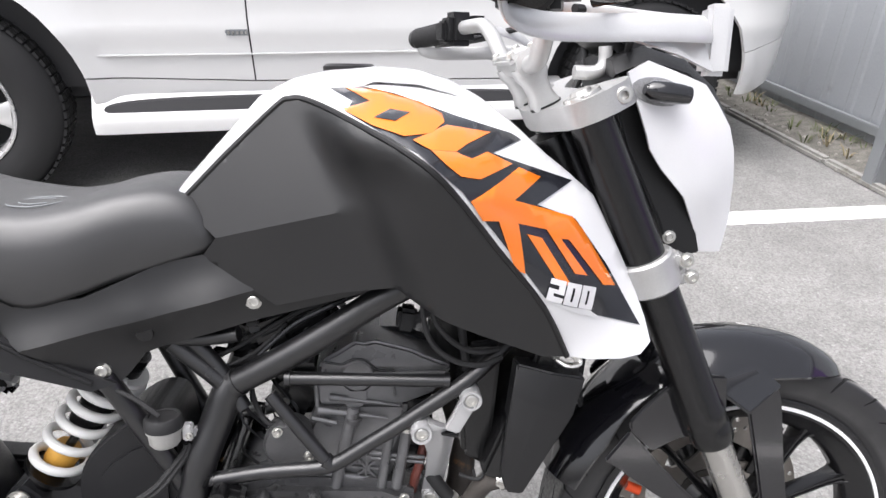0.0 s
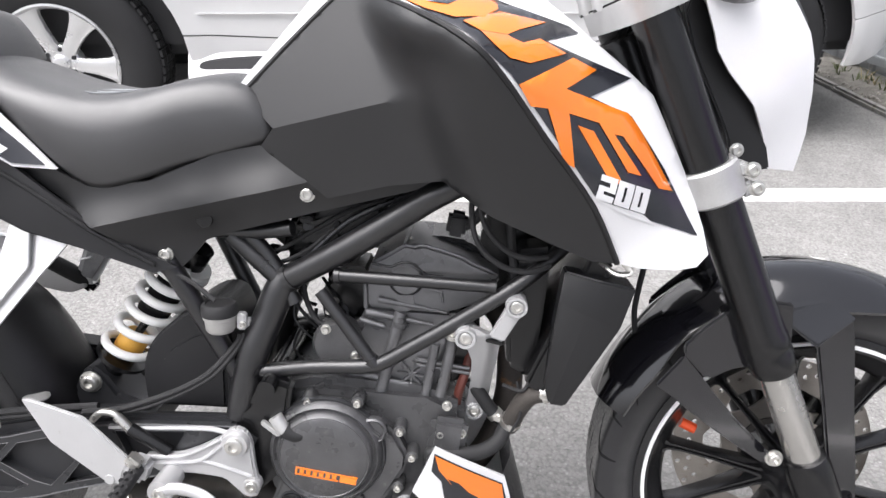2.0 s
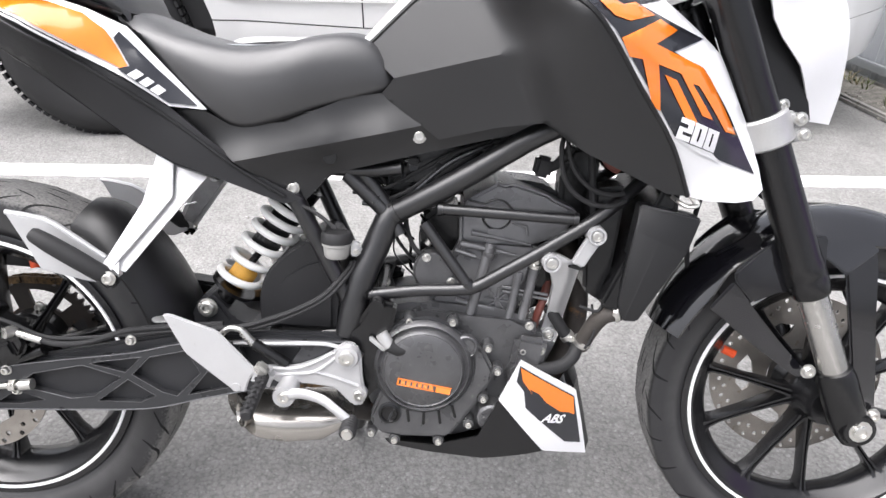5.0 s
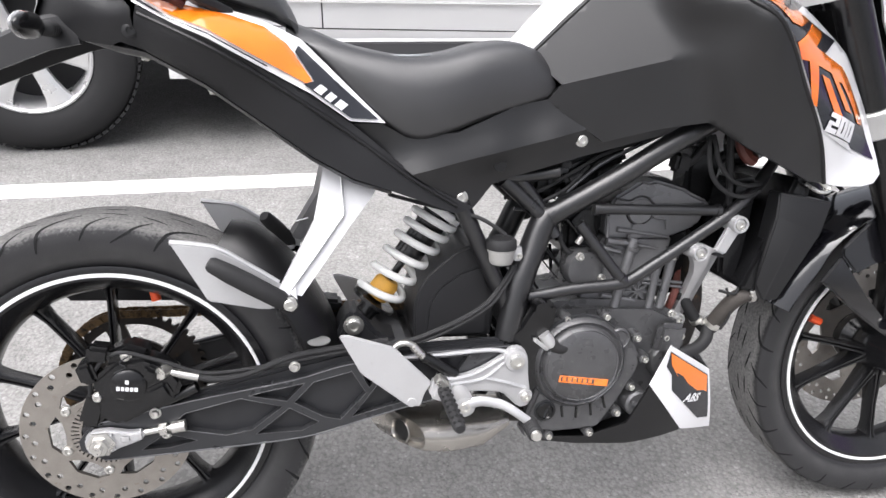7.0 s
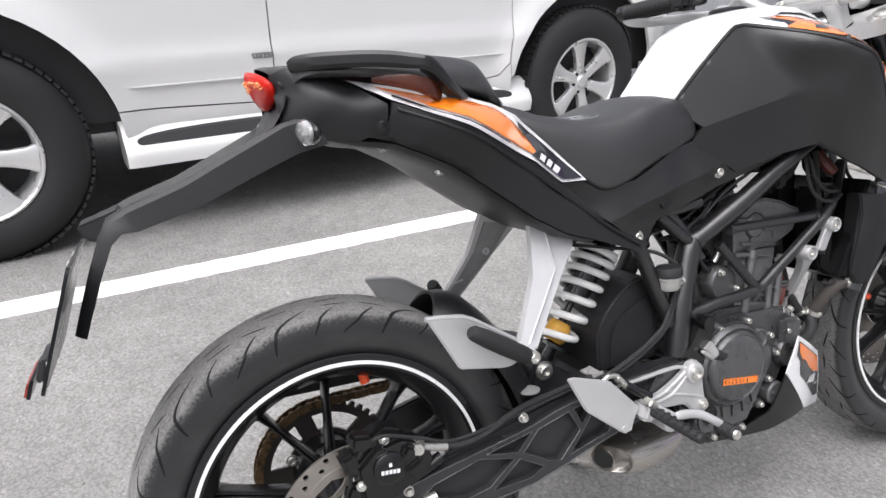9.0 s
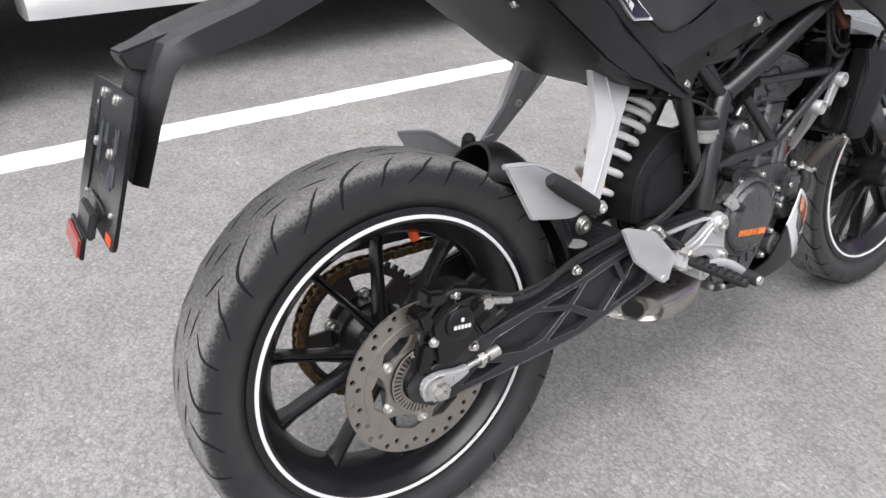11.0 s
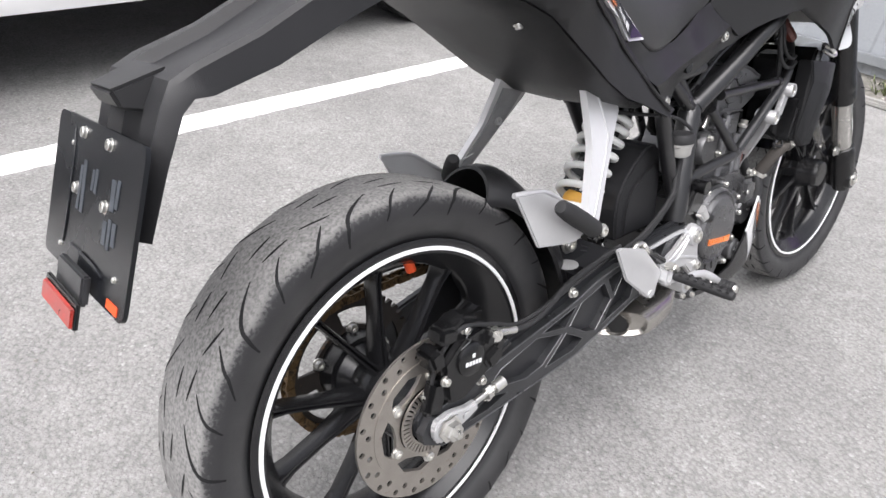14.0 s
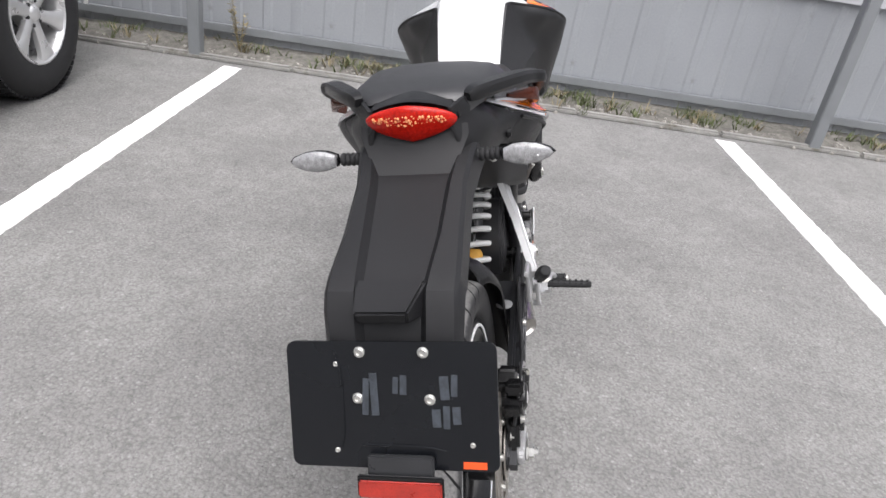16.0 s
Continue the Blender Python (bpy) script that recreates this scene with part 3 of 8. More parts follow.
def tufts(seed, count, mat, name, label, tall):
    bm = bmesh.new()
    rnd = random.Random(seed)
    for i in range(count):
        y = rnd.choice((1.9, 1.1, 1.0, -0.3, -0.5, -1.1, -1.3, -2.1, 0.2, 2.6, 3.4, -3.2, 4.6)) + rnd.gauss(0, 0.16)
        x = rnd.gauss(-0.15, 0.07)
        for k in range(rnd.randint(5, 11)):
            a, ln = rnd.uniform(0, 6.28), tall * rnd.uniform(0.4, 1.1)
            d = Vector((math.cos(a), math.sin(a), 0))
            s = Vector((-d.y, d.x, 0)) * 0.0035
            p0 = Vector((x, y, 0.015)) + d * rnd.uniform(0, 0.02)
            p1 = p0 + d * ln * 0.35 + Vector((0, 0, ln * 0.6))
            p2 = p0 + d * ln * 0.8 + Vector((0, 0, ln * rnd.uniform(0.55, 0.95)))
            v = [bm.verts.new(q) for q in (p0 - s, p0 + s, p1 + s * 0.8, p1 - s * 0.8, p2)]
            bm.faces.new(v[:4])
            bm.faces.new((v[3], v[2], v[4]))
    ob = tagged(part(name, bm, mat), label, "weeds", kind="stuff")
    ob.matrix_world = FENCE_M


tufts(5, 190, GRASS, "weeds", "short green weeds growing at the foot of the fence", 0.09)
tufts(6, 70, DRYGRASS, "dry_grass", "straw-coloured dry grass lying along the verge", 0.1)


def tall_weed():
    bm = bmesh.new()
    rnd = random.Random(3)
    for k in range(9):
        a = rnd.uniform(0, 6.28)
        top = Vector((0.03 * math.cos(a), 0.06 * math.sin(a), rnd.uniform(0.2, 0.42)))
        tube(bm, [(0, 0, 0.01), top * 0.5 + Vector((0.005, 0, 0)), top], [0.003, 0.0022, 0.001], 5, 3)
        for j in range(9):
            q = top * rnd.uniform(0.25, 1.0)
            b = rnd.uniform(0, 6.28)
            d = Vector((math.cos(b), math.sin(b), rnd.uniform(-0.1, 0.5))) * rnd.uniform(0.02, 0.045)
            s = Vector((-d.y, d.x, 0)) * 0.3
            v = [bm.verts.new(p) for p in (q, q + d * 0.5 + s, q + d, q + d * 0.5 - s)]
            bm.faces.new(v)
    return bm


weed = tagged(part("tall_weed", tall_weed(), DRYGRASS), "spindly dry weed standing against the grey fence", "weed")
weed.matrix_world = FENCE_M @ pose(-0.16, 1.9, 0.02)

# the sheet-metal fence: sheets, rails and posts
fence = tagged(new("fence"), "grey corrugated sheet-metal boundary fence", "fence", kind="structure")
fence.matrix_world = FENCE_M


def fence_sheet():
    bm = bmesh.new()
    w, top = 0.80, 1.9
    prof = []
    y = 0.0
    while y < w - 1e-6:
        for dy, dx in ((0.0, 0.0), (0.13, 0.0), (0.145, -0.007), (0.185, -0.007)):
            prof.append((dx, y + dy))
        y += 0.20
    prof.append((0.0, w + 0.012))
    low = [bm.verts.new((x, y, 0.05)) for x, y in prof]
    high = [bm.verts.new((x, y, top)) for x, y in prof]
    low2 = [bm.verts.new((x + 0.0012, y, 0.05)) for x, y in prof]
    high2 = [bm.verts.new((x + 0.0012, y, top)) for x, y in prof]
    for i in range(len(prof) - 1):
        bm.faces.new((low[i], low[i + 1], high[i + 1], high[i]))
        bm.faces.new((low2[i + 1], low2[i], high2[i], high2[i + 1]))
        bm.faces.new((high[i], high[i + 1], high2[i + 1], high2[i]))
    return bm


sheet0 = part("sheet", fence_sheet(), FENCE, fence, sharp=20)
sheet0.matrix_basis = pose(0, -12.0, 0)
for i in range(1, 31):
    twin(sheet0, "sheet", pose(0.002 * (i % 2), -12.0 + 0.8 * i, 0))
for z in (0.13, 1.75):
    part("rail", block(bmesh.new(), (-0.035, 0.4, z), (0.035, 24.5, 0.05), bevel=0.004), POST, fence)
post0 = part("post", block(bmesh.new(), (0, 0, 0.95), (0.075, 0.075, 1.95), bevel=0.006), POST, fence)
post0.matrix_basis = pose(-0.34, 2.11, 0)
for y in (-1.80, 6.02, -5.65, -9.56, 9.99):
    twin(post0, "post", pose(-0.34, y, 0))

banner = tagged(new("banner"), "purple and white printed banner fixed to the fence", "banner")
banner.matrix_world = FENCE_M @ pose(-0.03, 0, 0)
part("board", block(bmesh.new(), (0, -1.9, 1.27), (0.008, 3.4, 0.86), bevel=0.002), BANNER, banner)
bm = bmesh.new()
v2, tr = mesh_2d([(-0.205, 0.845), (-0.56, 0.845), (-0.78, 1.10), (-1.05, 1.40), (-1.30, 1.695), (-0.205, 1.695)])
sheet_solid(bm, v2, tr, lambda y, z: (-0.0065, y, z), lambda y, z: (-0.0042, y, z))
part("printed_field", bm, PURPLE, banner, "purple printed field")
bm = bmesh.new()
v2, tr = mesh_2d([(-0.56, 0.845), (-1.15, 0.845), (-1.45, 1.20), (-2.1, 1.695), (-1.30, 1.695), (-1.05, 1.40), (-0.78, 1.10)])
sheet_solid(bm, v2, tr, lambda y, z: (-0.0065, y, z), lambda y, z: (-0.0042, y, z))
part("printed_field", bm, LILAC, banner, "lilac printed field")

# ---------- the parked car ----------
car = tagged(new("car"), "white four-wheel-drive car with alloy wheels and side steps", "car")
car_yaw = math.degrees(math.atan2(0.356, 2.762))
car.matrix_world = pose(0.654, 2.107, 0, 0, 0, car_yaw)
HW = 0.90  # half of the width; the near side lies at y = 0


def car_y(x, z):
    """How far the near side's skin lies behind its outermost line."""
    y = 0.012 + 0.05 * max(0.0, (0.58 - z) / 0.3) ** 2 * (1 if z < 0.58 else 0)
    y += 0.018 * max(0.0, z - 0.72) + 0.10 * max(0.0, z - 0.95) ** 2
    y += -0.012 * math.exp(-((z - 0.655) / 0.035) ** 2)
    y += 0.30 * max(0.0, (x - 1.80) / 0.5) ** 2.5 + 0.30 * max(0.0, (-1.85 - x) / 0.5) ** 2.2
    for cx in (-1.395, 1.395):
        d = math.hypot(x - cx, z - 0.385)
        y -= 0.035 * math.exp(-((d - 0.50) / 0.075) ** 2)
    return y


def arc_pts(cx, cz, r, a0, a1, n=14):
    return [(cx + r * math.cos(radians(a0 + (a1 - a0) * i / n)), cz + r * math.sin(radians(a0 + (a1 - a0) * i / n))) for i in range(n + 1)]


def car_panel(name, outline, label="", mat=None, step=0.045):
    v2, tr = mesh_2d(outline, (), step)
    bm = sheet_solid(bmesh.new(), v2, tr, lambda x, z: (x, car_y(x, z), z), lambda x, z: (x, car_y(x, z) + 0.02, z))
    ob = part(name, bm, mat or CARWHITE, car, label, sharp=50)
    me = ob.data.copy()
    me.transform(Matrix.Translation((0, 2 * HW, 0)) @ Matrix.Diagonal((1, -1, 1, 1)))
    me.flip_normals()
    far = new(name, me)
    far.parent = car
    if label:
        far["label"] = label
    return ob


G = 0.006
car_panel("rear_door", [(-0.903, 0.4985), (-0.29 - G, 0.47), (-0.30 - G, 0.70), (-0.30 - G, 1.06), (-1.28, 1.06), (-1.27, 0.93), *arc_pts(-1.395, 0.385, 0.505, 66, 16, 8)])
car_panel("front_door", [(-0.29, 0.47), (0.72, 0.455), (0.83, 0.475), (0.88, 0.53), (0.90, 0.70), (0.90, 1.05), (-0.30, 1.06), (-0.30, 0.70)])
car_panel("rear_quarter", [(-2.2, 0.52), (-1.92, 0.48), *arc_pts(-1.395, 0.385, 0.505, 168, 66 + 1, 16), (-1.28 - G, 1.06), (-2.25, 1.05)])
car_panel("front_fender", [(0.90 + G, 1.05), (0.90 + G, 0.70), (0.885 + G, 0.53), (0.90, 0.46), *arc_pts(1.395, 0.385, 0.49, 170, 20, 22), (2.33, 0.62), (2.35, 0.82), (2.25, 0.98)])
car_panel("front_bumper", [*arc_pts(1.395, 0.385, 0.49, 20, -4, 6), (2.00, 0.345), (2.12, 0.375), (2.22, 0.43), (2.30, 0.53), (2.32, 0.62 - G), (1.855, 0.555 - G)])
car_panel("rear_bumper", [(-2.28, 0.35), (-1.9, 0.29), (-1.905, 0.37), (-1.92, 0.48 - G), (-2.2, 0.52 - G), (-2.3, 0.5)])
car_panel("sill", [(-0.890, 0.40), (-0.902, 0.4985 - G), (-0.29, 0.47 - G), (0.72, 0.455 - G), (0.834, 0.475 - G), (0.886, 0.525), (0.894, 0.46), (0.90, 0.39)])

# inner shell, arches and cabin
bm = bmesh.new()
block(bm, (-0.05, HW, 0.72), (4.15, 1.60, 0.66), bevel=0.05)
block(bm, (0.0, HW, 0.36), (1.75, 1.62, 0.16), bevel=0.02)
part("inner_body", bm, CARBLACK, car, "dark underbody and wheel wells")
secs = []
for x, z0, z1, dy in ((-2.18, 1.03, 1.06, 0.14), (-2.05, 1.03, 1.60, 0.22), (-1.85, 1.03, 1.78, 0.25), (0.0, 1.03, 1.82, 0.24), (0.35, 1.03, 1.74, 0.24), (0.95, 1.03, 1.30, 0.17), (1.15, 1.03, 1.09, 0.12)):
    q = 0.06 + dy
    secs.append([(x, 0.06, z0), (x, 0.06 + dy * 0.55, z0 + (z1 - z0) * 0.7), (x, q + 0.03, z1 - 0.03), (x, q + 0.2, z1), (x, 2 * HW - q - 0.2, z1), (x, 2 * HW - q - 0.03, z1 - 0.03), (x, 2 * HW - 0.06 - dy * 0.55, z0 + (z1 - z0) * 0.7), (x, 2 * HW - 0.06, z0)])
part("cabin", loft(secs, True), CARWHITE, car)
for x0, x1 in ((-1.85, -1.3), (-1.22, -0.36), (-0.26, 0.42)):
    bm = bmesh.new()
    v = [bm.verts.new(p) for p in ((x0, 0.083, 1.10), (x1, 0.083, 1.10), (min(x1, 0.30), 0.192, 1.55), (x0 + 0.05, 0.192, 1.55), (x0, 0.095, 1.10), (x1, 0.095, 1.10), (min(x1, 0.30), 0.204, 1.55), (x0 + 0.05, 0.204, 1.55))]
    for q in ((0, 1, 2, 3), (7, 6, 5, 4), (0, 4, 5, 1), (1, 5, 6, 2), (2, 6, 7, 3), (3, 7, 4, 0)):
        bm.faces.new([v[i] for i in q])
    part("side_window", bm, CARGLASS, car, "dark side window")
secs = []
for x, z in ((1.0, 1.06), (1.5, 1.045), (1.95, 1.02), (2.28, 0.97), (2.40, 0.80), (2.44, 0.55)):
    k = 0.05 + 0.30 * max(0.0, (x - 1.80) / 0.5) ** 2.5
    secs.append([(x, k, z - 0.03), (x, k + 0.08, z), (x, HW, z + 0.015), (x, 2 * HW - k - 0.08, z), (x, 2 * HW - k, z - 0.03)])
part("bonnet", loft(secs), CARWHITE, car)
part("grille", block(bmesh.new(), (2.42, HW, 0.62), (0.04, 0.60, 0.2), bevel=0.02), CARBLACK, car)


def side_step():
    """The white moulded step board under the doors."""
    secs = []
    for x, k in ((-0.905, 0.75), (-0.89, 0.95), (-0.84, 1.0), (-0.3, 1.0), (0.6, 1.0), (0.93, 1.0), (1.0, 0.95), (1.02, 0.75)):
        secs.append([(x, 0.07, 0.445), (x, 0.03, 0.43), (x, 0.005 + 0.02 * (1 - k), 0.40), (x, -0.035 * k, 0.355), (x, -0.045 * k, 0.33), (x, -0.035 * k, 0.285), (x, 0.02, 0.272), (x, 0.12, 0.275), (x, 0.14, 0.43)])
    return loft(secs, True)


step_board = part("side_step", side_step(), CARWHITE, car, "white moulded side step")
bm = bmesh.new()
ring = []
for i in range(40):
    a = 2 * math.pi * i / 40
    sx, sy = math.cos(a), math.sin(a)
    ring.append((0.02 + 0.88 * math.copysign(abs(sx) ** 0.45, sx), math.copysign(abs(sy) ** 0.8, sy)))
a = [bm.verts.new((x, -0.004 - 0.014 * -s - 0.002, 0.378 + 0.032 * s)) for x, s in ring]
b = [bm.verts.new((x, -0.004 - 0.014 * -s + 0.02, 0.378 + 0.032 * s + 0.004)) for x, s in ring]
bm.faces.new(a)
bm.faces.new(b[::-1])
for i in range(40):
    j = (i + 1) % 40
    bm.faces.new((a[i], b[i], b[j], a[j]))
tread_pad = part("step_tread", bm, CARBLACK, step_board, "black rubber step tread")
tread_pad.location = (0, -0.014, 0)
part("door_moulding", block(bmesh.new(), (-0.03, 0.004, 0.575), (1.75, 0.012, 0.006), bevel=0.002), CARWHITE, car)
bm = bmesh.new()
block(bm, (-0.345, 0.004, 0.655), (0.085, 0.012, 0.022), bevel=0.003)
part("badge", bm, POST, car, "small grey badge on the rear door")
for k in range(5):
    part("badge_stroke", block(bmesh.new(), (-0.375 + 0.016 * k, -0.0028, 0.655), (0.008, 0.003, 0.012), bevel=0.001), STEEL, car)


def car_wheel():
    """An alloy wheel with six split spokes in a wide tyre; the axle runs along y, the outer face looks to -y."""
    bm = bmesh.new()
    lathe(bm, [(0.225, 0.0), (0.245, -0.012), (0.30, -0.02), (0.345, -0.01), (0.372, 0.012), (0.383, 0.03), (0.385, 0.06), (0.387, 0.12), (0.385, 0.18), (0.38, 0.21), (0.36, 0.235), (0.30, 0.25), (0.225, 0.235)], (0, 0, 0), (0, 1, 0), 64, closed=True)
    blocks = bmesh.new()
    for k in range(72):
        a = 2 * math.pi * k / 72
        for s in (0.035, 0.09, 0.15):
            block(blocks, (0.386 * math.cos(a), s + 0.012 * math.sin(3 * a), 0.386 * math.sin(a)), (0.010, 0.042, 0.024), (0, -math.degrees(a), 0), 0.0)
    w = part("wheel", bm, RUBBER, None, "black tyre on a silver six-spoke alloy rim")
    tagged(part("tread", blocks, RUBBER, w), kind="stuff")
    bm = bmesh.new()
    lathe(bm, [(0.232, 0.004), (0.229, -0.008), (0.222, -0.010), (0.214, -0.002), (0.205, 0.03), (0.198, 0.12), (0.20, 0.22), (0.23, 0.23)], (0, 0, 0), (0, 1, 0), 64)
    part("rim", bm, ALLOY, w)
    part("wheel_well_back", lathe(bmesh.new(), [(0, 0.13), (0.2, 0.13), (0.2, 0.14), (0, 0.14)], (0, 0, 0), (0, 1, 0), 32), CARBLACK, w)
    for k in range(6):
        a = radians(60 * k + 14)
        bm = bmesh.new()
        ca, sa = math.cos(a), math.sin(a)

        def P(r, s, y):
            return (r * ca - s * sa, y, r * sa + s * ca)
        for sgn in (1,):
            secs = [[P(r, -wd, y + 0.03), P(r, -wd, y + 0.006), P(r, -wd * 0.72, y), P(r, wd * 0.72, y), P(r, wd, y + 0.006), P(r, wd, y + 0.03)] for r, wd, y in ((0.04, 0.03, 0.016), (0.08, 0.026, 0.012), (0.13, 0.030, 0.006), (0.18, 0.040, 0.0), (0.212, 0.055, -0.003))]
            t = loft(secs, True)
            tmp = bpy.data.meshes.new("tmp")
            t.to_mesh(tmp)
            t.free()
            bm.from_mesh(tmp)
            bpy.data.meshes.remove(tmp)
        part("spoke", bm, ALLOY, w)
    part("hub_cap", lathe(bmesh.new(), [(0, 0.004), (0.022, 0.004), (0.03, 0.008), (0.036, 0.016), (0.06, 0.02), (0.07, 0.03), (0.07, 0.08)], (0, 0, 0), (0, 1, 0), 32), ALLOY, w)
    for k in range(6):
        a = radians(60 * k + 44)
        o = part("wheel_nut", lathe(bmesh.new(), [(0, 0.0), (0.008, 0.0), (0.0095, 0.003), (0.0095, 0.03)], (0, 0, 0), (0, 1, 0), 6), CARBLACK, w)
        o.location = (0.055 * math.cos(a), 0.012, 0.055 * math.sin(a))
    return w


wheel0 = car_wheel()
wheel0.parent = car
wheel0.matrix_basis = pose(-1.395, -0.005, 0.385, 0, 20, 0)
for x, y, rx, rz in ((1.395, -0.005, 0, 0), (-1.395, 2 * HW + 0.005, 0, 180), (1.395, 2 * HW + 0.005, 0, 180)):
    made = new("wheel", wheel0.data)
    made.parent, made.matrix_basis = car, pose(x, y, 0.385, 0, 33, rz)
    made["label"] = wheel0["label"]
    for o in list(wheel0.children):
        copy = twin(o, None, o.matrix_basis.copy(), made)
        if "kind" in o:
            copy["kind"] = o["kind"]

# ---------- the motorcycle ----------
# In its own axes: u forward from the rear axle, v to its left, w up; it leans on its side stand.
bike = tagged(new("motorcycle"), "black, white and orange naked street motorcycle leaning on its stand", "motorcycle")
bike.matrix_world = pose(0, -0.0166, 0.0019, -13.3, 0, 0)


def tyre_profile(radius, half, bead, n=20):
    sh = bead + 0.056
    side = [(bead, half * 0.72), (bead + 0.008, half * 0.82), (bead + 0.022, half * 0.93), (bead + 0.038, half * 1.0), (bead + 0.052, half * 0.995)]
    for i in range(1, n):
        s = 1 - i / n
        side.append((radius - (radius - sh) * s ** 2.25, half * 0.985 * math.sin(math.pi / 2 * min(1.0, s * 1.02))))
    return [(r, -v) for r, v in side] + [(radius, 0.0)] + [(r, v) for r, v in reversed(side)]


def tread_grooves(radius, half, bead, sets, wheel):
    """Flat dark strips standing in for cut grooves, in repeating sets on both shoulders."""
    pr = [(r, -v) for r, v in tyre_profile(radius, half, bead) if v <= 0][5:]
    vs, rs = [v for r, v in reversed(pr)], [r for r, v in reversed(pr)]
    sr = [r for r, v in tyre_profile(radius, half, bead) if v <= 0][1:6]
    sv = [-v for r, v in tyre_profile(radius, half, bead) if v <= 0][1:6]
    r97 = float(np.interp(half * 0.97, vs, rs))

    def at(t, a):
        """A place on the rubber: t up to 0.97 is the share of the half width, past that down the side wall."""
        if t <= 0.97:
            v = half * t
            r = float(np.interp(v, vs, rs)) + 0.0005
        else:
            r = r97 - (t - 0.97) * 0.08
            v = float(np.interp(r, sr, sv)) if r < sr[-1] else half * (0.97 + 0.025 * (r97 - r) / max(r97 - sr[-1], 1e-6))
            v += 0.0006
        return Vector((r * math.cos(a), v, r * math.sin(a)))

    # from (share, turn) to (share, turn), bow, half width
    kinds = ((0.42, -0.3, 1.25, 11.5, 2.6, 0.0021), (0.56, -7.8, 1.15, -0.7, 0.6, 0.0016), (0.64, -18.9, 1.20, -9.0, -1.0, 0.0016), (0.35, -15.3, 0.54, -22.3, 0.3, 0.0016), (0.33, -4.9, 0.36, -12.0, 0.2, 0.0016), (0.02, -21.9, 0.07, -28.7, 0.0, 0.0016))
    for sg in (-1, 1):
        for t0, a0, t1, a1, bow, wd in kinds:
            bm = bmesh.new()
            rows = []
            for i in range(17):
                k = i / 16

                def along(k):
                    return t0 + (t1 - t0) * k, radians(a0 + (a1 - a0) * k + bow * math.sin(math.pi * k))
                t, a = along(k)
                p = at(t, a)
                way = at(*along(k + 0.02)) - at(*along(k - 0.02))
                out = (at(t, a + 0.01) - at(t, a - 0.01)).cross(at(t + 0.01, a) - at(max(t - 0.01, 0.0), a))
                side = way.cross(out).normalized() * wd * (0.2 + math.sin(math.pi * (0.06 + 0.84 * k)))
                rows.append([bm.verts.new((q.x, sg * q.y, q.z)) for q in (p - side, p + side)])
            for p, q in zip(rows, rows[1:]):
                bm.faces.new((p[0], p[1], q[1], q[0]))
            first = part("tread_groove", bm, GROOVE, wheel)
            start = 127.0 if sg < 0 else 145.0
            first.matrix_basis = pose(0, 0, 0, 0, -start, 0)
            for k in range(1, sets):
                twin(first, "tread_groove", pose(0, 0, 0, 0, -start - 360.0 / sets * k, 0))


def spoke_bm(r0, r1, lean):
    """One cast spoke along +u, ribbed on both faces, wider where it joins the rim."""
    secs = []
    for k, (wd, dp) in ((0.0, (0.012, 0.020)), (0.12, (0.0078, 0.018)), (0.5, (0.0052, 0.014)), (0.82, (0.0054, 0.014)), (0.94, (0.0074, 0.017)), (1.0, (0.0150, 0.022))):
        r = r0 + (r1 - r0) * k
        o = lean * (1 - k)
        secs.append([(r, -dp, -wd * 0.75), (r, -dp, -wd * 0.3), (r, -dp + 0.006, 0), (r, -dp, wd * 0.3), (r, -dp, wd * 0.75), (r, -dp + 0.006, wd), (r, dp - 0.006, wd), (r, dp, wd * 0.75), (r, dp - 0.006, 0), (r, dp, -wd * 0.75), (r, dp - 0.006, -wd), (r, -dp + 0.006, -wd)])
        secs[-1] = [(a, b, c + o) for a, b, c in secs[-1]]
    return loft(secs, True)


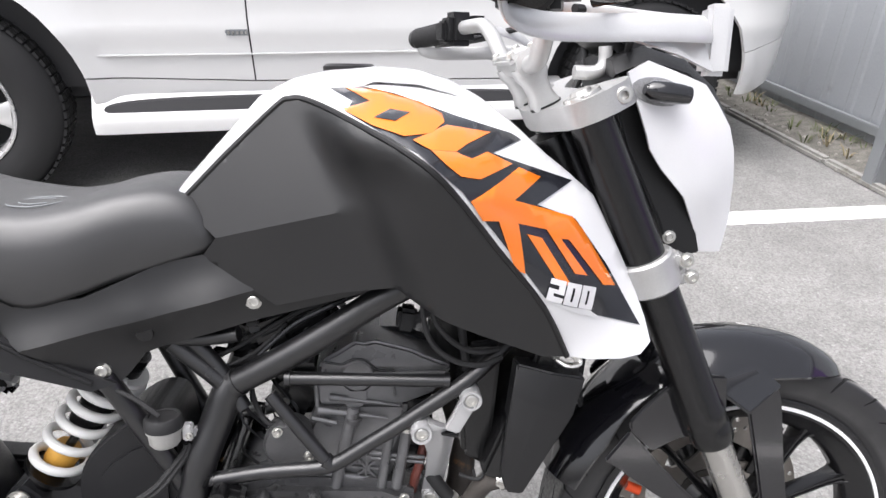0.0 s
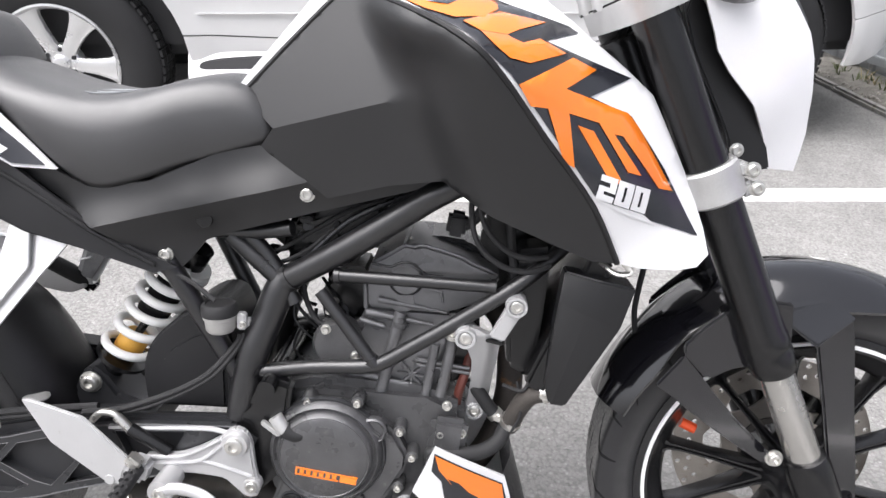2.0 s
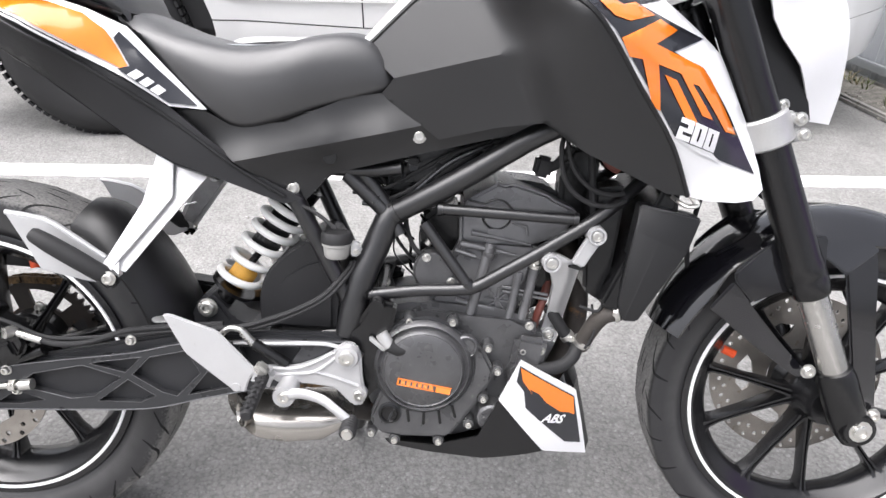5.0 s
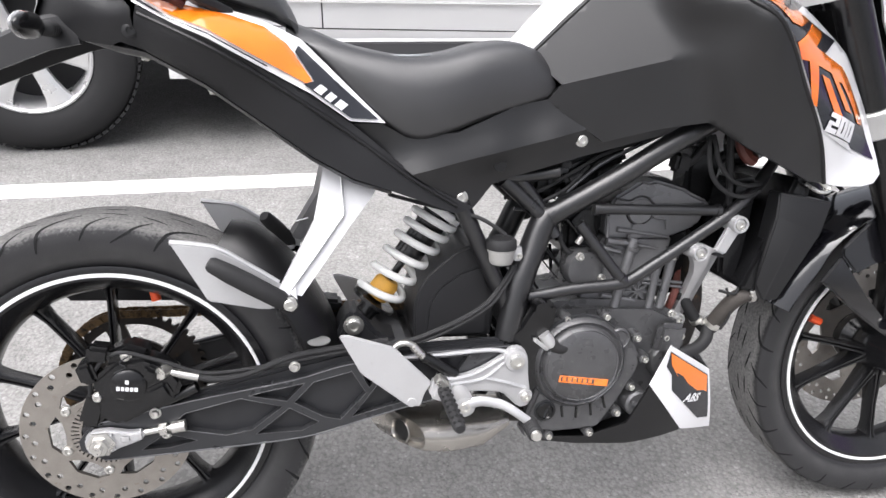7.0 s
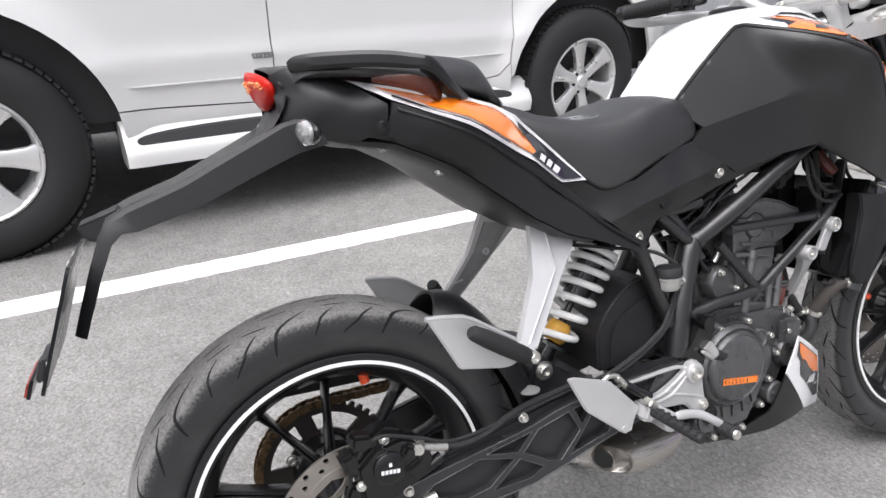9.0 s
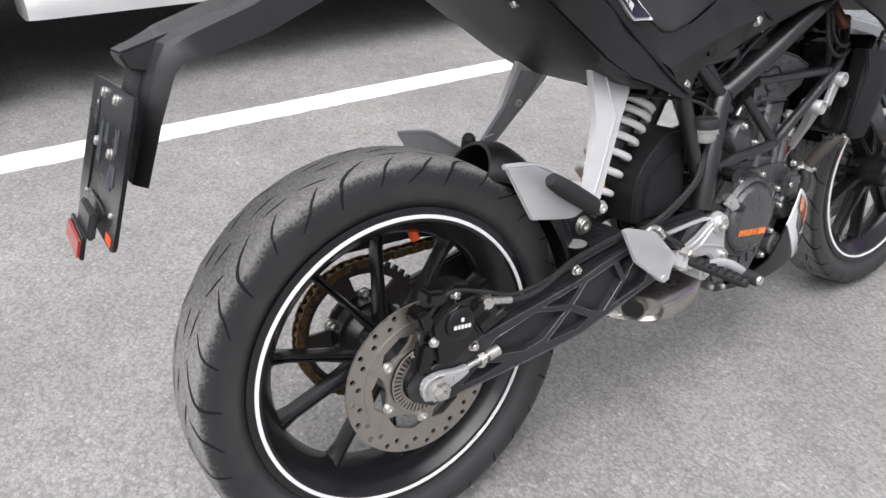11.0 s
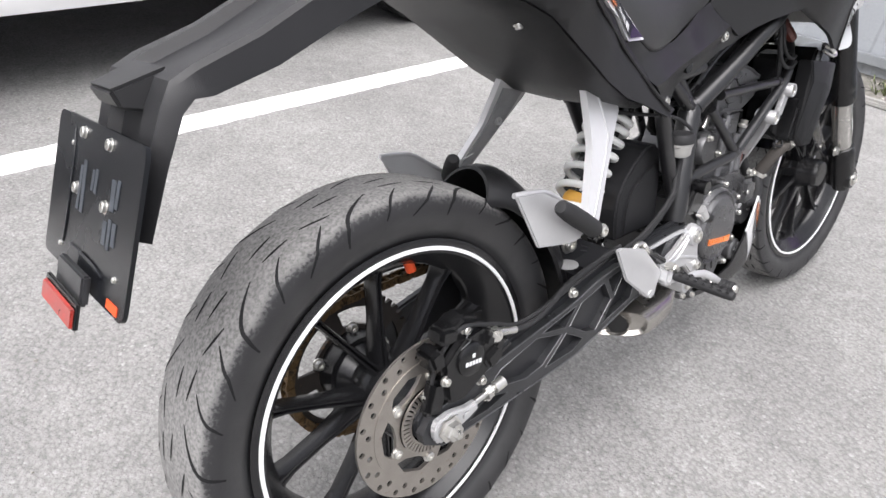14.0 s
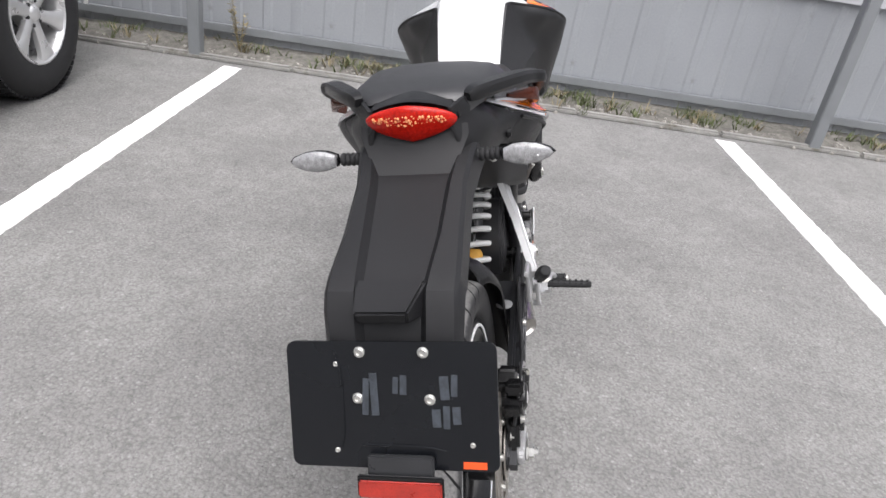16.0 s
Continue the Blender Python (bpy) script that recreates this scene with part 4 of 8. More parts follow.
def bike_wheel(name, at, radius, half, rimhalf, grooves, label, turn, tread):
    lip = 0.2185
    bm = bmesh.new()
    lathe(bm, [(0.231, -rimhalf - 0.004), (0.2245, -rimhalf - 0.0055), (0.211, -rimhalf - 0.0035), (0.203, -rimhalf + 0.006), (0.190, -rimhalf * 0.55), (0.184, -0.012), (0.184, 0.012), (0.190, rimhalf * 0.55), (0.203, rimhalf - 0.006), (0.211, rimhalf + 0.0035), (0.2245, rimhalf + 0.0055), (0.231, rimhalf + 0.004), (0.20, 0.0)], (0, 0, 0), (0, 1, 0), 96, closed=True)
    w = part(name, bm, RIM, bike, label)
    w.location = at
    part("tyre", lathe(bmesh.new(), tyre_profile(radius, half, 0.226), (0, 0, 0), (0, 1, 0), 200), tread, w, "black road tyre with dusty worn tread", sharp=60)
    tread_grooves(radius, half, 0.226, grooves, w)
    for sg in (-1, 1):
        y = sg * (rimhalf + 0.0072)
        part("rim_stripe", lathe(bmesh.new(), [(0.2153, y - sg * 0.002), (0.2159, y), (0.2203, y), (0.2209, y - sg * 0.002)], (0, 0, 0), (0, 1, 0), 128), STRIPE, w, "white reflective rim tape")
    for s in (1, -1):
        first = None
        for k in range(5):
            m = pose(0, 0, 0, 0, -(turn + 72 * k + s * 16.5), 0)
            if first is None:
                first = part("spoke", spoke_bm(0.034, 0.192, -s * 0.007), RIM, w)
                first.matrix_basis = m
            else:
                twin(first, "spoke", m)
    part("hub", lathe(bmesh.new(), [(0, -0.062), (0.030, -0.062), (0.036, -0.05), (0.036, -0.03), (0.044, -0.018), (0.044, 0.018), (0.036, 0.03), (0.05, 0.045), (0.05, 0.06), (0, 0.06)], (0, 0, 0), (0, 1, 0), 40), RIM, w)
    return w


def disc_bm(r, inner, v0, v1, holes, rows):
    hs = [loop_circle(0, 0, inner, 60)]
    for k in range(holes):
        a = 2 * math.pi * k / holes
        for j, rr in enumerate(rows):
            b = a + (0.12 * j)
            hs.append(loop_circle(rr * math.cos(b), rr * math.sin(b), 0.0042, 10))
    bm = bmesh.new()
    return holed(bm, loop_circle(0, 0, r, 96), hs, v0, v1)


def carrier_bm(r, hub, n, v0, v1, hole):
    """The inner carrier of a disc with large windows."""
    hs = [loop_circle(0, 0, hub, 40)]
    for k in range(n):
        a = 2 * math.pi * k / n
        pts = []
        for t, rr in ((-0.30, r * 0.80), (-0.1, r * 0.88), (0.18, r * 0.88), (0.34, r * 0.80), (0.30, r * 0.70), (0.05, r * 0.62), (-0.2, r * 0.68)):
            pts.append((rr * math.cos(a + t * hole), rr * math.sin(a + t * hole)))
        hs.append(pts)
    return holed(bmesh.new(), loop_circle(0, 0, r, 80), hs, v0, v1)


# rear wheel with its brake and sprocket
rear_wheel = bike_wheel("rear_wheel", (0.002, 0.010, 0.300), 0.299, 0.064, 0.050, 11, "black cast rear wheel with white rim stripe", 35, TREAD)
part("brake_disc", disc_bm(0.115, 0.088, -0.0975, -0.0935, 20, (0.108, 0.098)), DISC, rear_wheel, "drilled steel brake disc")
part("disc_carrier", carrier_bm(0.0895, 0.050, 6, -0.0985, -0.0925, 1.35), DISC, rear_wheel)
bolts(rear_wheel, [(0.062 * math.cos(a), -0.0985, 0.062 * math.sin(a)) for a in [2 * math.pi * k / 6 + 0.45 for k in range(6)]], r=0.0065, h=0.004)
hs = [loop_circle(0, 0, 0.034, 40)] + [[(r * math.cos(a + d), r * math.sin(a + d)) for r, d in ((0.037, -0.028), (0.0475, -0.028), (0.0475, 0.028), (0.037, 0.028))] for a in [2 * math.pi * k / 44 for k in range(44)]]
part("speed_ring", holed(bmesh.new(), loop_circle(0, 0, 0.050, 60), hs, -0.1035, -0.1015), DISC, rear_wheel, "slotted wheel-speed ring")
part("disc_boss", lathe(bmesh.new(), [(0.034, -0.104), (0.034, -0.099), (0.05, -0.09), (0.05, -0.04), (0.03, -0.04)], (0, 0, 0), (0, 1, 0), 40), RIM, rear_wheel)
teeth = []
for k in range(43):
    a = 2 * math.pi * k / 43
    for d, r in ((-0.05, 0.104), (-0.022, 0.112), (0.022, 0.112), (0.05, 0.104)):
        teeth.append((r * math.cos(a + d), r * math.sin(a + d)))
hs = [loop_circle(0, 0, 0.035, 32)]
for k in range(5):
    a0 = 2 * math.pi * k / 5
    hs.append([(0.091 * math.cos(a0 + t), 0.091 * math.sin(a0 + t)) for t in np.linspace(-0.46, 0.46, 9)] + [(0.063 * math.cos(a0 + t), 0.063 * math.sin(a0 + t)) for t in np.linspace(0.40, -0.40, 9)])
part("sprocket", holed(bmesh.new(), teeth, hs, 0.080, 0.086), SPROCKET, rear_wheel, "dark rusty rear sprocket")
part("sprocket_carrier", lathe(bmesh.new(), [(0.03, 0.095), (0.048, 0.09), (0.056, 0.08), (0.056, 0.05), (0.03, 0.045)], (0, 0, 0), (0, 1, 0), 32), RIM, rear_wheel)
bolts(rear_wheel, [(0.060 * math.cos(a), 0.078, 0.060 * math.sin(a)) for a in [2 * math.pi * k / 5 + 0.2 for k in range(5)]], (0, -1, 0), 0.007, 0.008, STEEL)
bm = bmesh.new()
tube(bm, [(0.055, 0, 0.187), (0.06, -0.004, 0.160)], 0.0075, 10, 1)
part("valve_cap", bm, VALVE, rear_wheel, "red-orange valve cap")

# front wheel
front_wheel = bike_wheel("front_wheel", (1.364, 0.006, 0.296), 0.290, 0.049, 0.036, 10, "black cast front wheel with white rim stripe", 41, TREADFRONT)
front_wheel.rotation_euler = (0, 0, radians(-2.2))
part("brake_disc", disc_bm(0.150, 0.118, 0.062, 0.067, 24, (0.143, 0.133, 0.125)), DISC, front_wheel, "drilled steel brake disc")
part("disc_carrier", carrier_bm(0.119, 0.05, 6, 0.062, 0.067, 1.2), DISC, front_wheel)
bm = bmesh.new()
tube(bm, [(-0.163, -0.004, 0.070), (-0.143, -0.008, 0.062)], 0.0075, 10, 1)
part("valve_cap", bm, VALVE, front_wheel, "red-orange valve cap")

# ---- fork, clamps and bars ----
FD = Vector((-0.4217, 0, 0.9067))


def fork_at(w, v=0.0, ahead=0.0):
    """A place on the fork's line at height w."""
    p = Vector((1.266 + 0.465 * (0.508 - w), v, w))
    return p + Vector((0.9067, 0, 0.4217)) * ahead


def leg(v):
    bm = bmesh.new()
    lathe(bm, [(0, 0), (0.0262, 0), (0.0285, 0.006), (0.0285, 0.028), (0.0272, 0.032), (0.0285, 0.036), (0.0285, 0.05), (0.0268, 0.056), (0.0268, 0.25), (0.0262, 0.30), (0.0262, 0.470), (0, 0.470)], fork_at(0.505, v), FD, 40)
    ob = part("fork_tube", bm, FRAME, bike, "black upper fork tube")
    part("fork_slider", lathe(bmesh.new(), [(0, 0), (0.0215, 0), (0.0215, 0.16), (0, 0.16)], fork_at(0.372, v), FD, 32), CHROME, ob, "bright steel fork slider")
    bm = bmesh.new()
    lathe(bm, [(0, -0.03), (0.020, -0.03), (0.026, -0.01), (0.029, 0.02), (0.029, 0.085), (0.026, 0.098), (0.022, 0.10), (0, 0.10)], fork_at(0.297, v), FD, 28)
    lathe(bm, [(0, -0.027), (0.024, -0.027), (0.026, -0.022), (0.026, 0.022), (0.024, 0.027), (0, 0.027)], (1.367, v, 0.297), (0, 1, 0), 24)
    part("fork_foot", bm, FRAME, ob, "black cast axle clamp")
    return ob


leg(-0.102)
leg(0.102)
bolts(bike, [(1.367, -0.130, 0.297)], r=0.013, h=0.006, name="axle_bolt")
bolts(bike, [(1.285, -0.104, 0.381), (1.40, -0.102, 0.31), (1.348, -0.122, 0.345)], r=0.0085, h=0.006)


def ring_clamp(w, r, h, v, name, parent):
    return lathe(bmesh.new(), [(0.0265, -h / 2), (r - 0.003, -h / 2), (r, -h / 2 + 0.003), (r, h / 2 - 0.003), (r - 0.003, h / 2), (0.0265, h / 2)], fork_at(w, v), FD, 40, closed=True)


lower_clamp = part("lower_triple_clamp", ring_clamp(0.738, 0.0345, 0.044, -0.102, "", None), ALU, bike, "silver cast lower triple clamp")
bm = ring_clamp(0.738, 0.0345, 0.044, 0.102, "", None)
part("clamp_ring", bm, ALU, lower_clamp)
bm = bmesh.new()
block(bm, (0, 0, 0), (0.07, 0.2, 0.045), bevel=0.012)
bmesh.ops.transform(bm, matrix=Matrix.Translation(fork_at(0.733, 0, -0.035)) @ Matrix.Rotation(radians(-24.94), 4, "Y"), verts=bm.verts)
part("clamp_bridge", bm, ALU, lower_clamp)
bm = bmesh.new()
for dz in (0.0, -0.022):
    block(bm, fork_at(0.742 + dz, -0.106, 0.033), (0.018, 0.022, 0.018), (0, -25, 0), 0.004)
part("clamp_ear", bm, ALU, lower_clamp)
bolts(bike, [(1.198, -0.118, 0.756), (1.206, -0.118, 0.735)], r=0.007, h=0.006)

TC = 0.933
bm = bmesh.new()
outl = [(0.018, 0.030), (0.030, 0.060), (0.044, 0.080), (0.054, 0.098), (0.054, 0.112), (0.044, 0.126), (0.022, 0.133), (0.000, 0.132), (-0.020, 0.123), (-0.030, 0.105), (-0.037, 0.080), (-0.045, 0.050), (-0.050, 0.0)]
outl = outl + [(a, -b) for a, b in reversed(outl[:-1])]
v2, tr = mesh_2d([(a, b) for a, b in outl], (), None)
base = fork_at(TC)
fx, fy = Vector((0.9067, 0, 0.4217)), Vector((0, 1, 0))
sheet_solid(bm, v2, tr, lambda a, b: base + fx * a + fy * b + FD * 0.014, lambda a, b: base + fx * a + fy * b - FD * 0.014)
bmesh.ops.bevel(bm, geom=[e for e in bm.edges if len(e.link_faces) == 2 and e.calc_face_angle(0) > 0.7], offset=0.004, segments=2, affect="EDGES")
top_clamp = part("upper_triple_clamp", bm, ALU, bike, "silver cast upper triple clamp")
for v in (-0.102, 0.102):
    part("fork_cap", lathe(bmesh.new(), [(0, 0.022), (0.011, 0.022), (0.013, 0.018), (0.021, 0.018), (0.023, 0.014), (0.023, 0.0), (0, 0)], fork_at(TC, v), FD, 24), STEEL, top_clamp)
bolts(top_clamp, [fork_at(TC, -0.124, 0.036)], r=0.0095, h=0.008)
part("stem_nut", lathe(bmesh.new(), [(0, 0.03), (0.012, 0.03), (0.018, 0.025), (0.02, 0.01), (0.02, -0.01), (0, -0.01)], fork_at(TC, 0, -0.022), FD, 6), STEEL, top_clamp)
part("steering_head", lathe(bmesh.new(), [(0, 0), (0.034, 0), (0.036, 0.01), (0.036, 0.17), (0.034, 0.18), (0, 0.18)], fork_at(0.745, 0, -0.030), FD, 32), FRAME, bike, "black steering head tube")
# bar risers and handlebar
BARC = fork_at(TC, 0, -0.033) + FD * 0.068
for v in (-0.047, 0.047):
    q = fork_at(TC, v, -0.030)
    secs = []
    for k, au, av in ((0.012, 0.017, 0.017), (0.018, 0.0175, 0.0175), (0.030, 0.0145, 0.0150), (0.046, 0.0155, 0.0165), (0.056, 0.0200, 0.0175), (0.067, 0.0205, 0.0175)):
        c = q + FD * k - fx * (0.003 * k / 0.067)
        secs.append([c + fx * (au * math.copysign(abs(math.cos(a)) ** 0.6, math.cos(a))) + Vector((0, av * math.copysign(abs(math.sin(a)) ** 0.6, math.sin(a)), 0)) for a in [2 * math.pi * i / 20 for i in range(20)]])
    o = part("bar_riser", loft(secs, True), ALU, bike, "silver handlebar riser")
    part("riser_washer", lathe(bmesh.new(), [(0, 0.013), (0.0195, 0.013), (0.0195, 0.0165), (0, 0.0165)], q, FD, 28), FRAME, o, "dark rubber washer")
# one cap holds the bar on both risers
bm = bmesh.new()
tube(bm, [(BARC.x, -0.066, BARC.z), (BARC.x, 0.066, BARC.z)], 0.0165, 20, 1)
block(bm, Vector((BARC.x, 0, BARC.z)) + FD * 0.010, (0.040, 0.126, 0.014), (0, -25, 0), 0.005)
cap = part("bar_cap", bm, ALU, bike, "silver clamp cap over the bar")
bolts(cap, [Vector((BARC.x, v, BARC.z)) + FD * 0.017 + fx * k for v in (-0.047, 0.047) for k in (0.014, -0.014)], FD, 0.005, 0.004)
half_bar = [(BARC.x, 0, BARC.z), (BARC.x, 0.075, BARC.z), (BARC.x, 0.110, BARC.z + 0.010), (BARC.x - 0.010, 0.18, BARC.z + 0.052), (BARC.x - 0.028, 0.225, BARC.z + 0.060), (BARC.x - 0.096, 0.41, BARC.z + 0.050)]
bm = bmesh.new()
tube(bm, [(u, -v, w) for u, v, w in reversed(half_bar)] + half_bar[1:], 0.011, 14, 6)
handlebar = part("handlebar", bm, ALU, bike, "silver tapered handlebar")
for s in (1, -1):
    a, b, c = [Vector((q[0], s * q[1], q[2])) for q in (half_bar[4], half_bar[5], half_bar[3])]
    d = (b - a).normalized()
    bm = bmesh.new()
    prof = [(0.0, -0.001), (0.0185, -0.001)]
    for i in range(22):
        z = 0.004 + i * 0.0052
        prof += [(0.0165, z), (0.0178, z + 0.001), (0.0178, z + 0.0036), (0.0165, z + 0.0042)]
    prof += [(0.021, 0.122), (0.021, 0.127), (0.0, 0.127)]
    lathe(bm, prof, b, -d, 20)
    part("grip", bm, RUBBER, handlebar, "black ribbed rubber grip")
    part("bar_end", lathe(bmesh.new(), [(0, 0.02), (0.014, 0.02), (0.017, 0.016), (0.017, 0.0), (0, 0)], b, d, 20), FRAME, handlebar)
    bm = bmesh.new()
    sw = b - d * 0.150
    block(bm, sw, (0.046, 0.042, 0.052), (0, 0, s * 20), 0.009)
    block(bm, sw + Vector((-0.022, 0, -0.004)), (0.02, 0.03, 0.034), (0, 0, s * 20), 0.005)
    block(bm, sw + Vector((0.03, 0, 0.006)), (0.03, 0.03, 0.03), (0, 0, s * 20), 0.006)
    part("switch_housing", bm, PLASTIC, handlebar, "black switch housing")
    bm = bmesh.new()
    lv = sw + Vector((0.05, 0, -0.004))
    tube(bm, [lv, lv + Vector((0.02, s * 0.03, 0)), lv + d * 0.10 + Vector((0.012, 0, -0.004)), lv + d * 0.19 + Vector((-0.004, 0, -0.002))], [0.010, 0.0075, 0.006, 0.0075], 10, 5, flat=0.7)
    part("lever", bm, FRAME, handlebar, "black control lever")
    # the aluminium lever guard, a flat band from the bar end round the lever to the bar
    e = b + d * 0.012
    fl = lambda u, v, w: Vector((u, s * v, w))
    band = [e + Vector((0.0, 0, 0.004)), fl(0.915, 0.405, 1.010), fl(0.945, 0.375, 1.003), fl(0.985, 0.352, 1.003), fl(1.045, 0.336, 1.005), fl(1.085, 0.324, 1.005), fl(1.098, 0.310, 1.006), fl(1.098, 0.285, 1.008), c + Vector((0.055, s * 0.03, -0.01)), c + Vector((0.012, 0, 0.0))]
    bm = bmesh.new()
    tube(bm, band, [0.010, 0.0105, 0.0115, 0.0118, 0.012, 0.012, 0.0115, 0.011, 0.010, 0.008], 12, 5, flat=0.30)
    lg = part("lever_guard", bm, BRIGHTSILVER, handlebar, "bare aluminium lever guard")
    # the wing under the band
    bm = bmesh.new()
    sec = []
    for (u, v, w), d in (((1.02, 0.343, 0.995), 0.001), ((1.06, 0.331, 0.995), 0.011), ((1.094, 0.317, 0.996), 0.024)):
        sec.append([(u, s * v, w), (u + 0.008, s * (v + 0.005), w - d), (u + 0.006, s * (v + 0.002), w - d), (u - 0.003, s * (v - 0.004), w)])
    part("guard_wing", loft(sec, True), BRIGHTSILVER, lg, "bare aluminium wing of the guard")
    part("guard_end", block(bmesh.new(), (1.1085, s * 0.306, 0.997), (0.020, 0.028, 0.056), (0, 0, s * 12), 0.004), BRIGHTSILVER, lg)
# front brake hoses and cables at the head
for pts, r in (([(1.02, -0.2, 1.03), (1.10, -0.14, 1.03), (1.13, -0.05, 0.99), (1.14, 0.0, 0.9), (1.16, 0.01, 0.8)], 0.0045),
               ([(1.02, 0.2, 1.03), (1.09, 0.14, 1.04), (1.11, 0.05, 1.0), (1.07, 0.0, 0.92), (1.02, -0.02, 0.8)], 0.0045)):
    part("control_cable", tube(bmesh.new(), pts, r, 8, 8), RUBBER, bike, "black control cable")
part("instrument", block(bmesh.new(), (1.125, 0, 1.012), (0.035, 0.12, 0.075), (0, -55, 0), 0.012), PLASTIC, bike, "black instrument housing")
bm = bmesh.new()
tube(bm, [(1.1052, -0.045, 1.0026), (1.1052, -0.045, 0.9831), (1.0955, -0.045, 0.9726), (1.0683, -0.045, 0.9723)], 0.0085, 12, 6)
part("key_guard", bm, ALU, bike, "bright bent bracket beside the bars")

# ---- headlamp mask ----
MASK = Skin([(1.115, 0.955, 0.098), (1.147, 0.984, 0.085), (1.235, 0.933, 0.062), (1.29, 0.885, 0.040), (1.30, 0.81, 0.032), (1.29, 0.752, 0.035), (1.222, 0.757, 0.060), (1.165, 0.865, 0.088), (1.20, 0.90, 0.082), (1.23, 0.83, 0.072)])
mask_out = [(1.1162, 0.9727), (1.1429, 0.986), (1.1843, 0.9733), (1.2272, 0.9592), (1.2486, 0.9358), (1.2701, 0.908), (1.2807, 0.8796), (1.2871, 0.8394), (1.2894, 0.7902), (1.281, 0.7447), (1.2415, 0.7492), (1.2276, 0.7858), (1.2048, 0.8248), (1.169, 0.8609), (1.151, 0.885), (1.1455, 0.9015), (1.1318, 0.9339)]
mask_r = part("headlamp_mask", skin_panel(mask_out, MASK, -1, 0.004, 0.014), WHITE, bike, "white headlamp surround panel")
mirrored(mask_r)
secs = []
for u, w in ((1.2486, 0.9358), (1.2701, 0.908), (1.2807, 0.8796), (1.2871, 0.8394), (1.2894, 0.7902), (1.281, 0.7447)):
    h = MASK(u, w)
    secs.append([(u, -h, w), (u + 0.004, -h * 0.7, w), (u + 0.008, 0, w), (u + 0.004, h * 0.7, w), (u, h, w)])
part("headlamp_lens", loft(secs), CLEAR, bike, "clear headlamp lens")
bm = bmesh.new()
secs = []
for u, w, hh in ((1.104, 0.982, 0.090), (1.143, 0.998, 0.086), (1.20, 0.984, 0.070), (1.245, 0.952, 0.055), (1.272, 0.918, 0.04)):
    secs.append([(u, -hh, w - 0.012), (u, -hh * 0.8, w + 0.004), (u, 0, w + 0.012), (u, hh * 0.8, w + 0.004), (u, hh, w - 0.012), (u, hh * 0.9, w - 0.016), (u, 0, w - 0.004), (u, -hh * 0.9, w - 0.016)])
part("headlamp_cowl", loft(secs, True), PLASTIC, bike, "dark grey cowl over the headlamp")
inner = [(1.1279, 0.9584), (1.145, 0.930), (1.1613, 0.8981), (1.1664, 0.8809), (1.1832, 0.8564), (1.2162, 0.8204), (1.2321, 0.7837), (1.241, 0.7499), (1.2237, 0.7479), (1.1962, 0.7582), (1.1815, 0.7954), (1.1338, 0.8844), (1.12, 0.9252)]
bm = prism(bmesh.new(), inner, -0.062, -0.045, 0.002)
br = part("mask_bracket", bm, PLASTIC, bike, "black headlamp bracket")
mirrored(br)
part("headlamp_back", block(bmesh.new(), (1.185, 0, 0.86), (0.07, 0.10, 0.17), (0, -25, 0), 0.02), FRAME, bike)
bolts(bike, [(1.1984, -0.0635, 0.7713)], r=0.0065, h=0.004)
for s in (1, -1):
    bm = bmesh.new()
    lathe(bm, [(0, -0.024), (0.006, -0.024), (0.011, -0.017), (0.0125, 0.0), (0.0115, 0.02), (0.010, 0.03), (0, 0.03)], (1.158, s * 0.103, 0.951), (0.99, 0, -0.12), 16)
    part("front_indicator", bm, GLOSSBLACK, bike, "folded black front indicator")
    bm = skin_panel([(1.158 + 0.037 * math.cos(2 * math.pi * i / 18), 0.951 + 0.016 * math.sin(2 * math.pi * i / 18) - 0.12 * 0.037 * math.cos(2 * math.pi * i / 18)) for i in range(18)], MASK, s, 0.003, 0.01, 0.0015)
    part("indicator_seat", bm, CLEAR, bike, "grey indicator base")

# ---- front mudguard ----
def guard_section(th, r, half, drop):
    c, s = math.cos(th), math.sin(th)
    out = []
    for k in (-1, -0.93, -0.72, -0.4, 0, 0.4, 0.72, 0.93, 1):
        rr = r - drop * abs(k) ** 3.2
        out.append((1.364 + rr * c, half * k, 0.296 + rr * s))
    inn = [(1.364 + (r - 0.004 - drop * abs(k) ** 3.2) * c, half * 0.965 * k, 0.296 + (r - 0.004 - drop * abs(k) ** 3.2) * s) for k in (1, 0.93, 0.72, 0.4, 0, -0.4, -0.72, -0.93, -1)]
    return out + inn


secs = []
for i in range(29):
    d = 157 - (157 - 61) * i / 28
    r = float(np.interp(d, (61, 67, 75, 86, 95, 105, 120, 140, 157), (0.290, 0.306, 0.315, 0.321, 0.326, 0.331, 0.332, 0.328, 0.324)))
    half = float(np.interp(d, (61, 66, 72, 80, 95, 120, 157), (0.020, 0.042, 0.058, 0.068, 0.070, 0.068, 0.060)))
    drop = float(np.interp(d, (61, 66, 72, 79, 85, 92, 99, 106, 119, 132, 141, 157), (0.006, 0.014, 0.028, 0.037, 0.043, 0.048, 0.045, 0.034, 0.020, 0.024, 0.038, 0.034)))
    secs.append(guard_section(radians(d), r, half, drop))
mudguard = part("front_mudguard", loft(secs, True), GLOSSBLACK, bike, "gloss black front mudguard")
bm = prism(bmesh.new(), [(1.240, 0.592), (1.2103, 0.5801), (1.180, 0.553), (1.1575, 0.5282), (1.1589, 0.5148), (1.1916, 0.4813), (1.226, 0.4985), (1.2617, 0.5036), (1.292, 0.520), (1.285, 0.588)], -0.089, -0.081, 0.003)
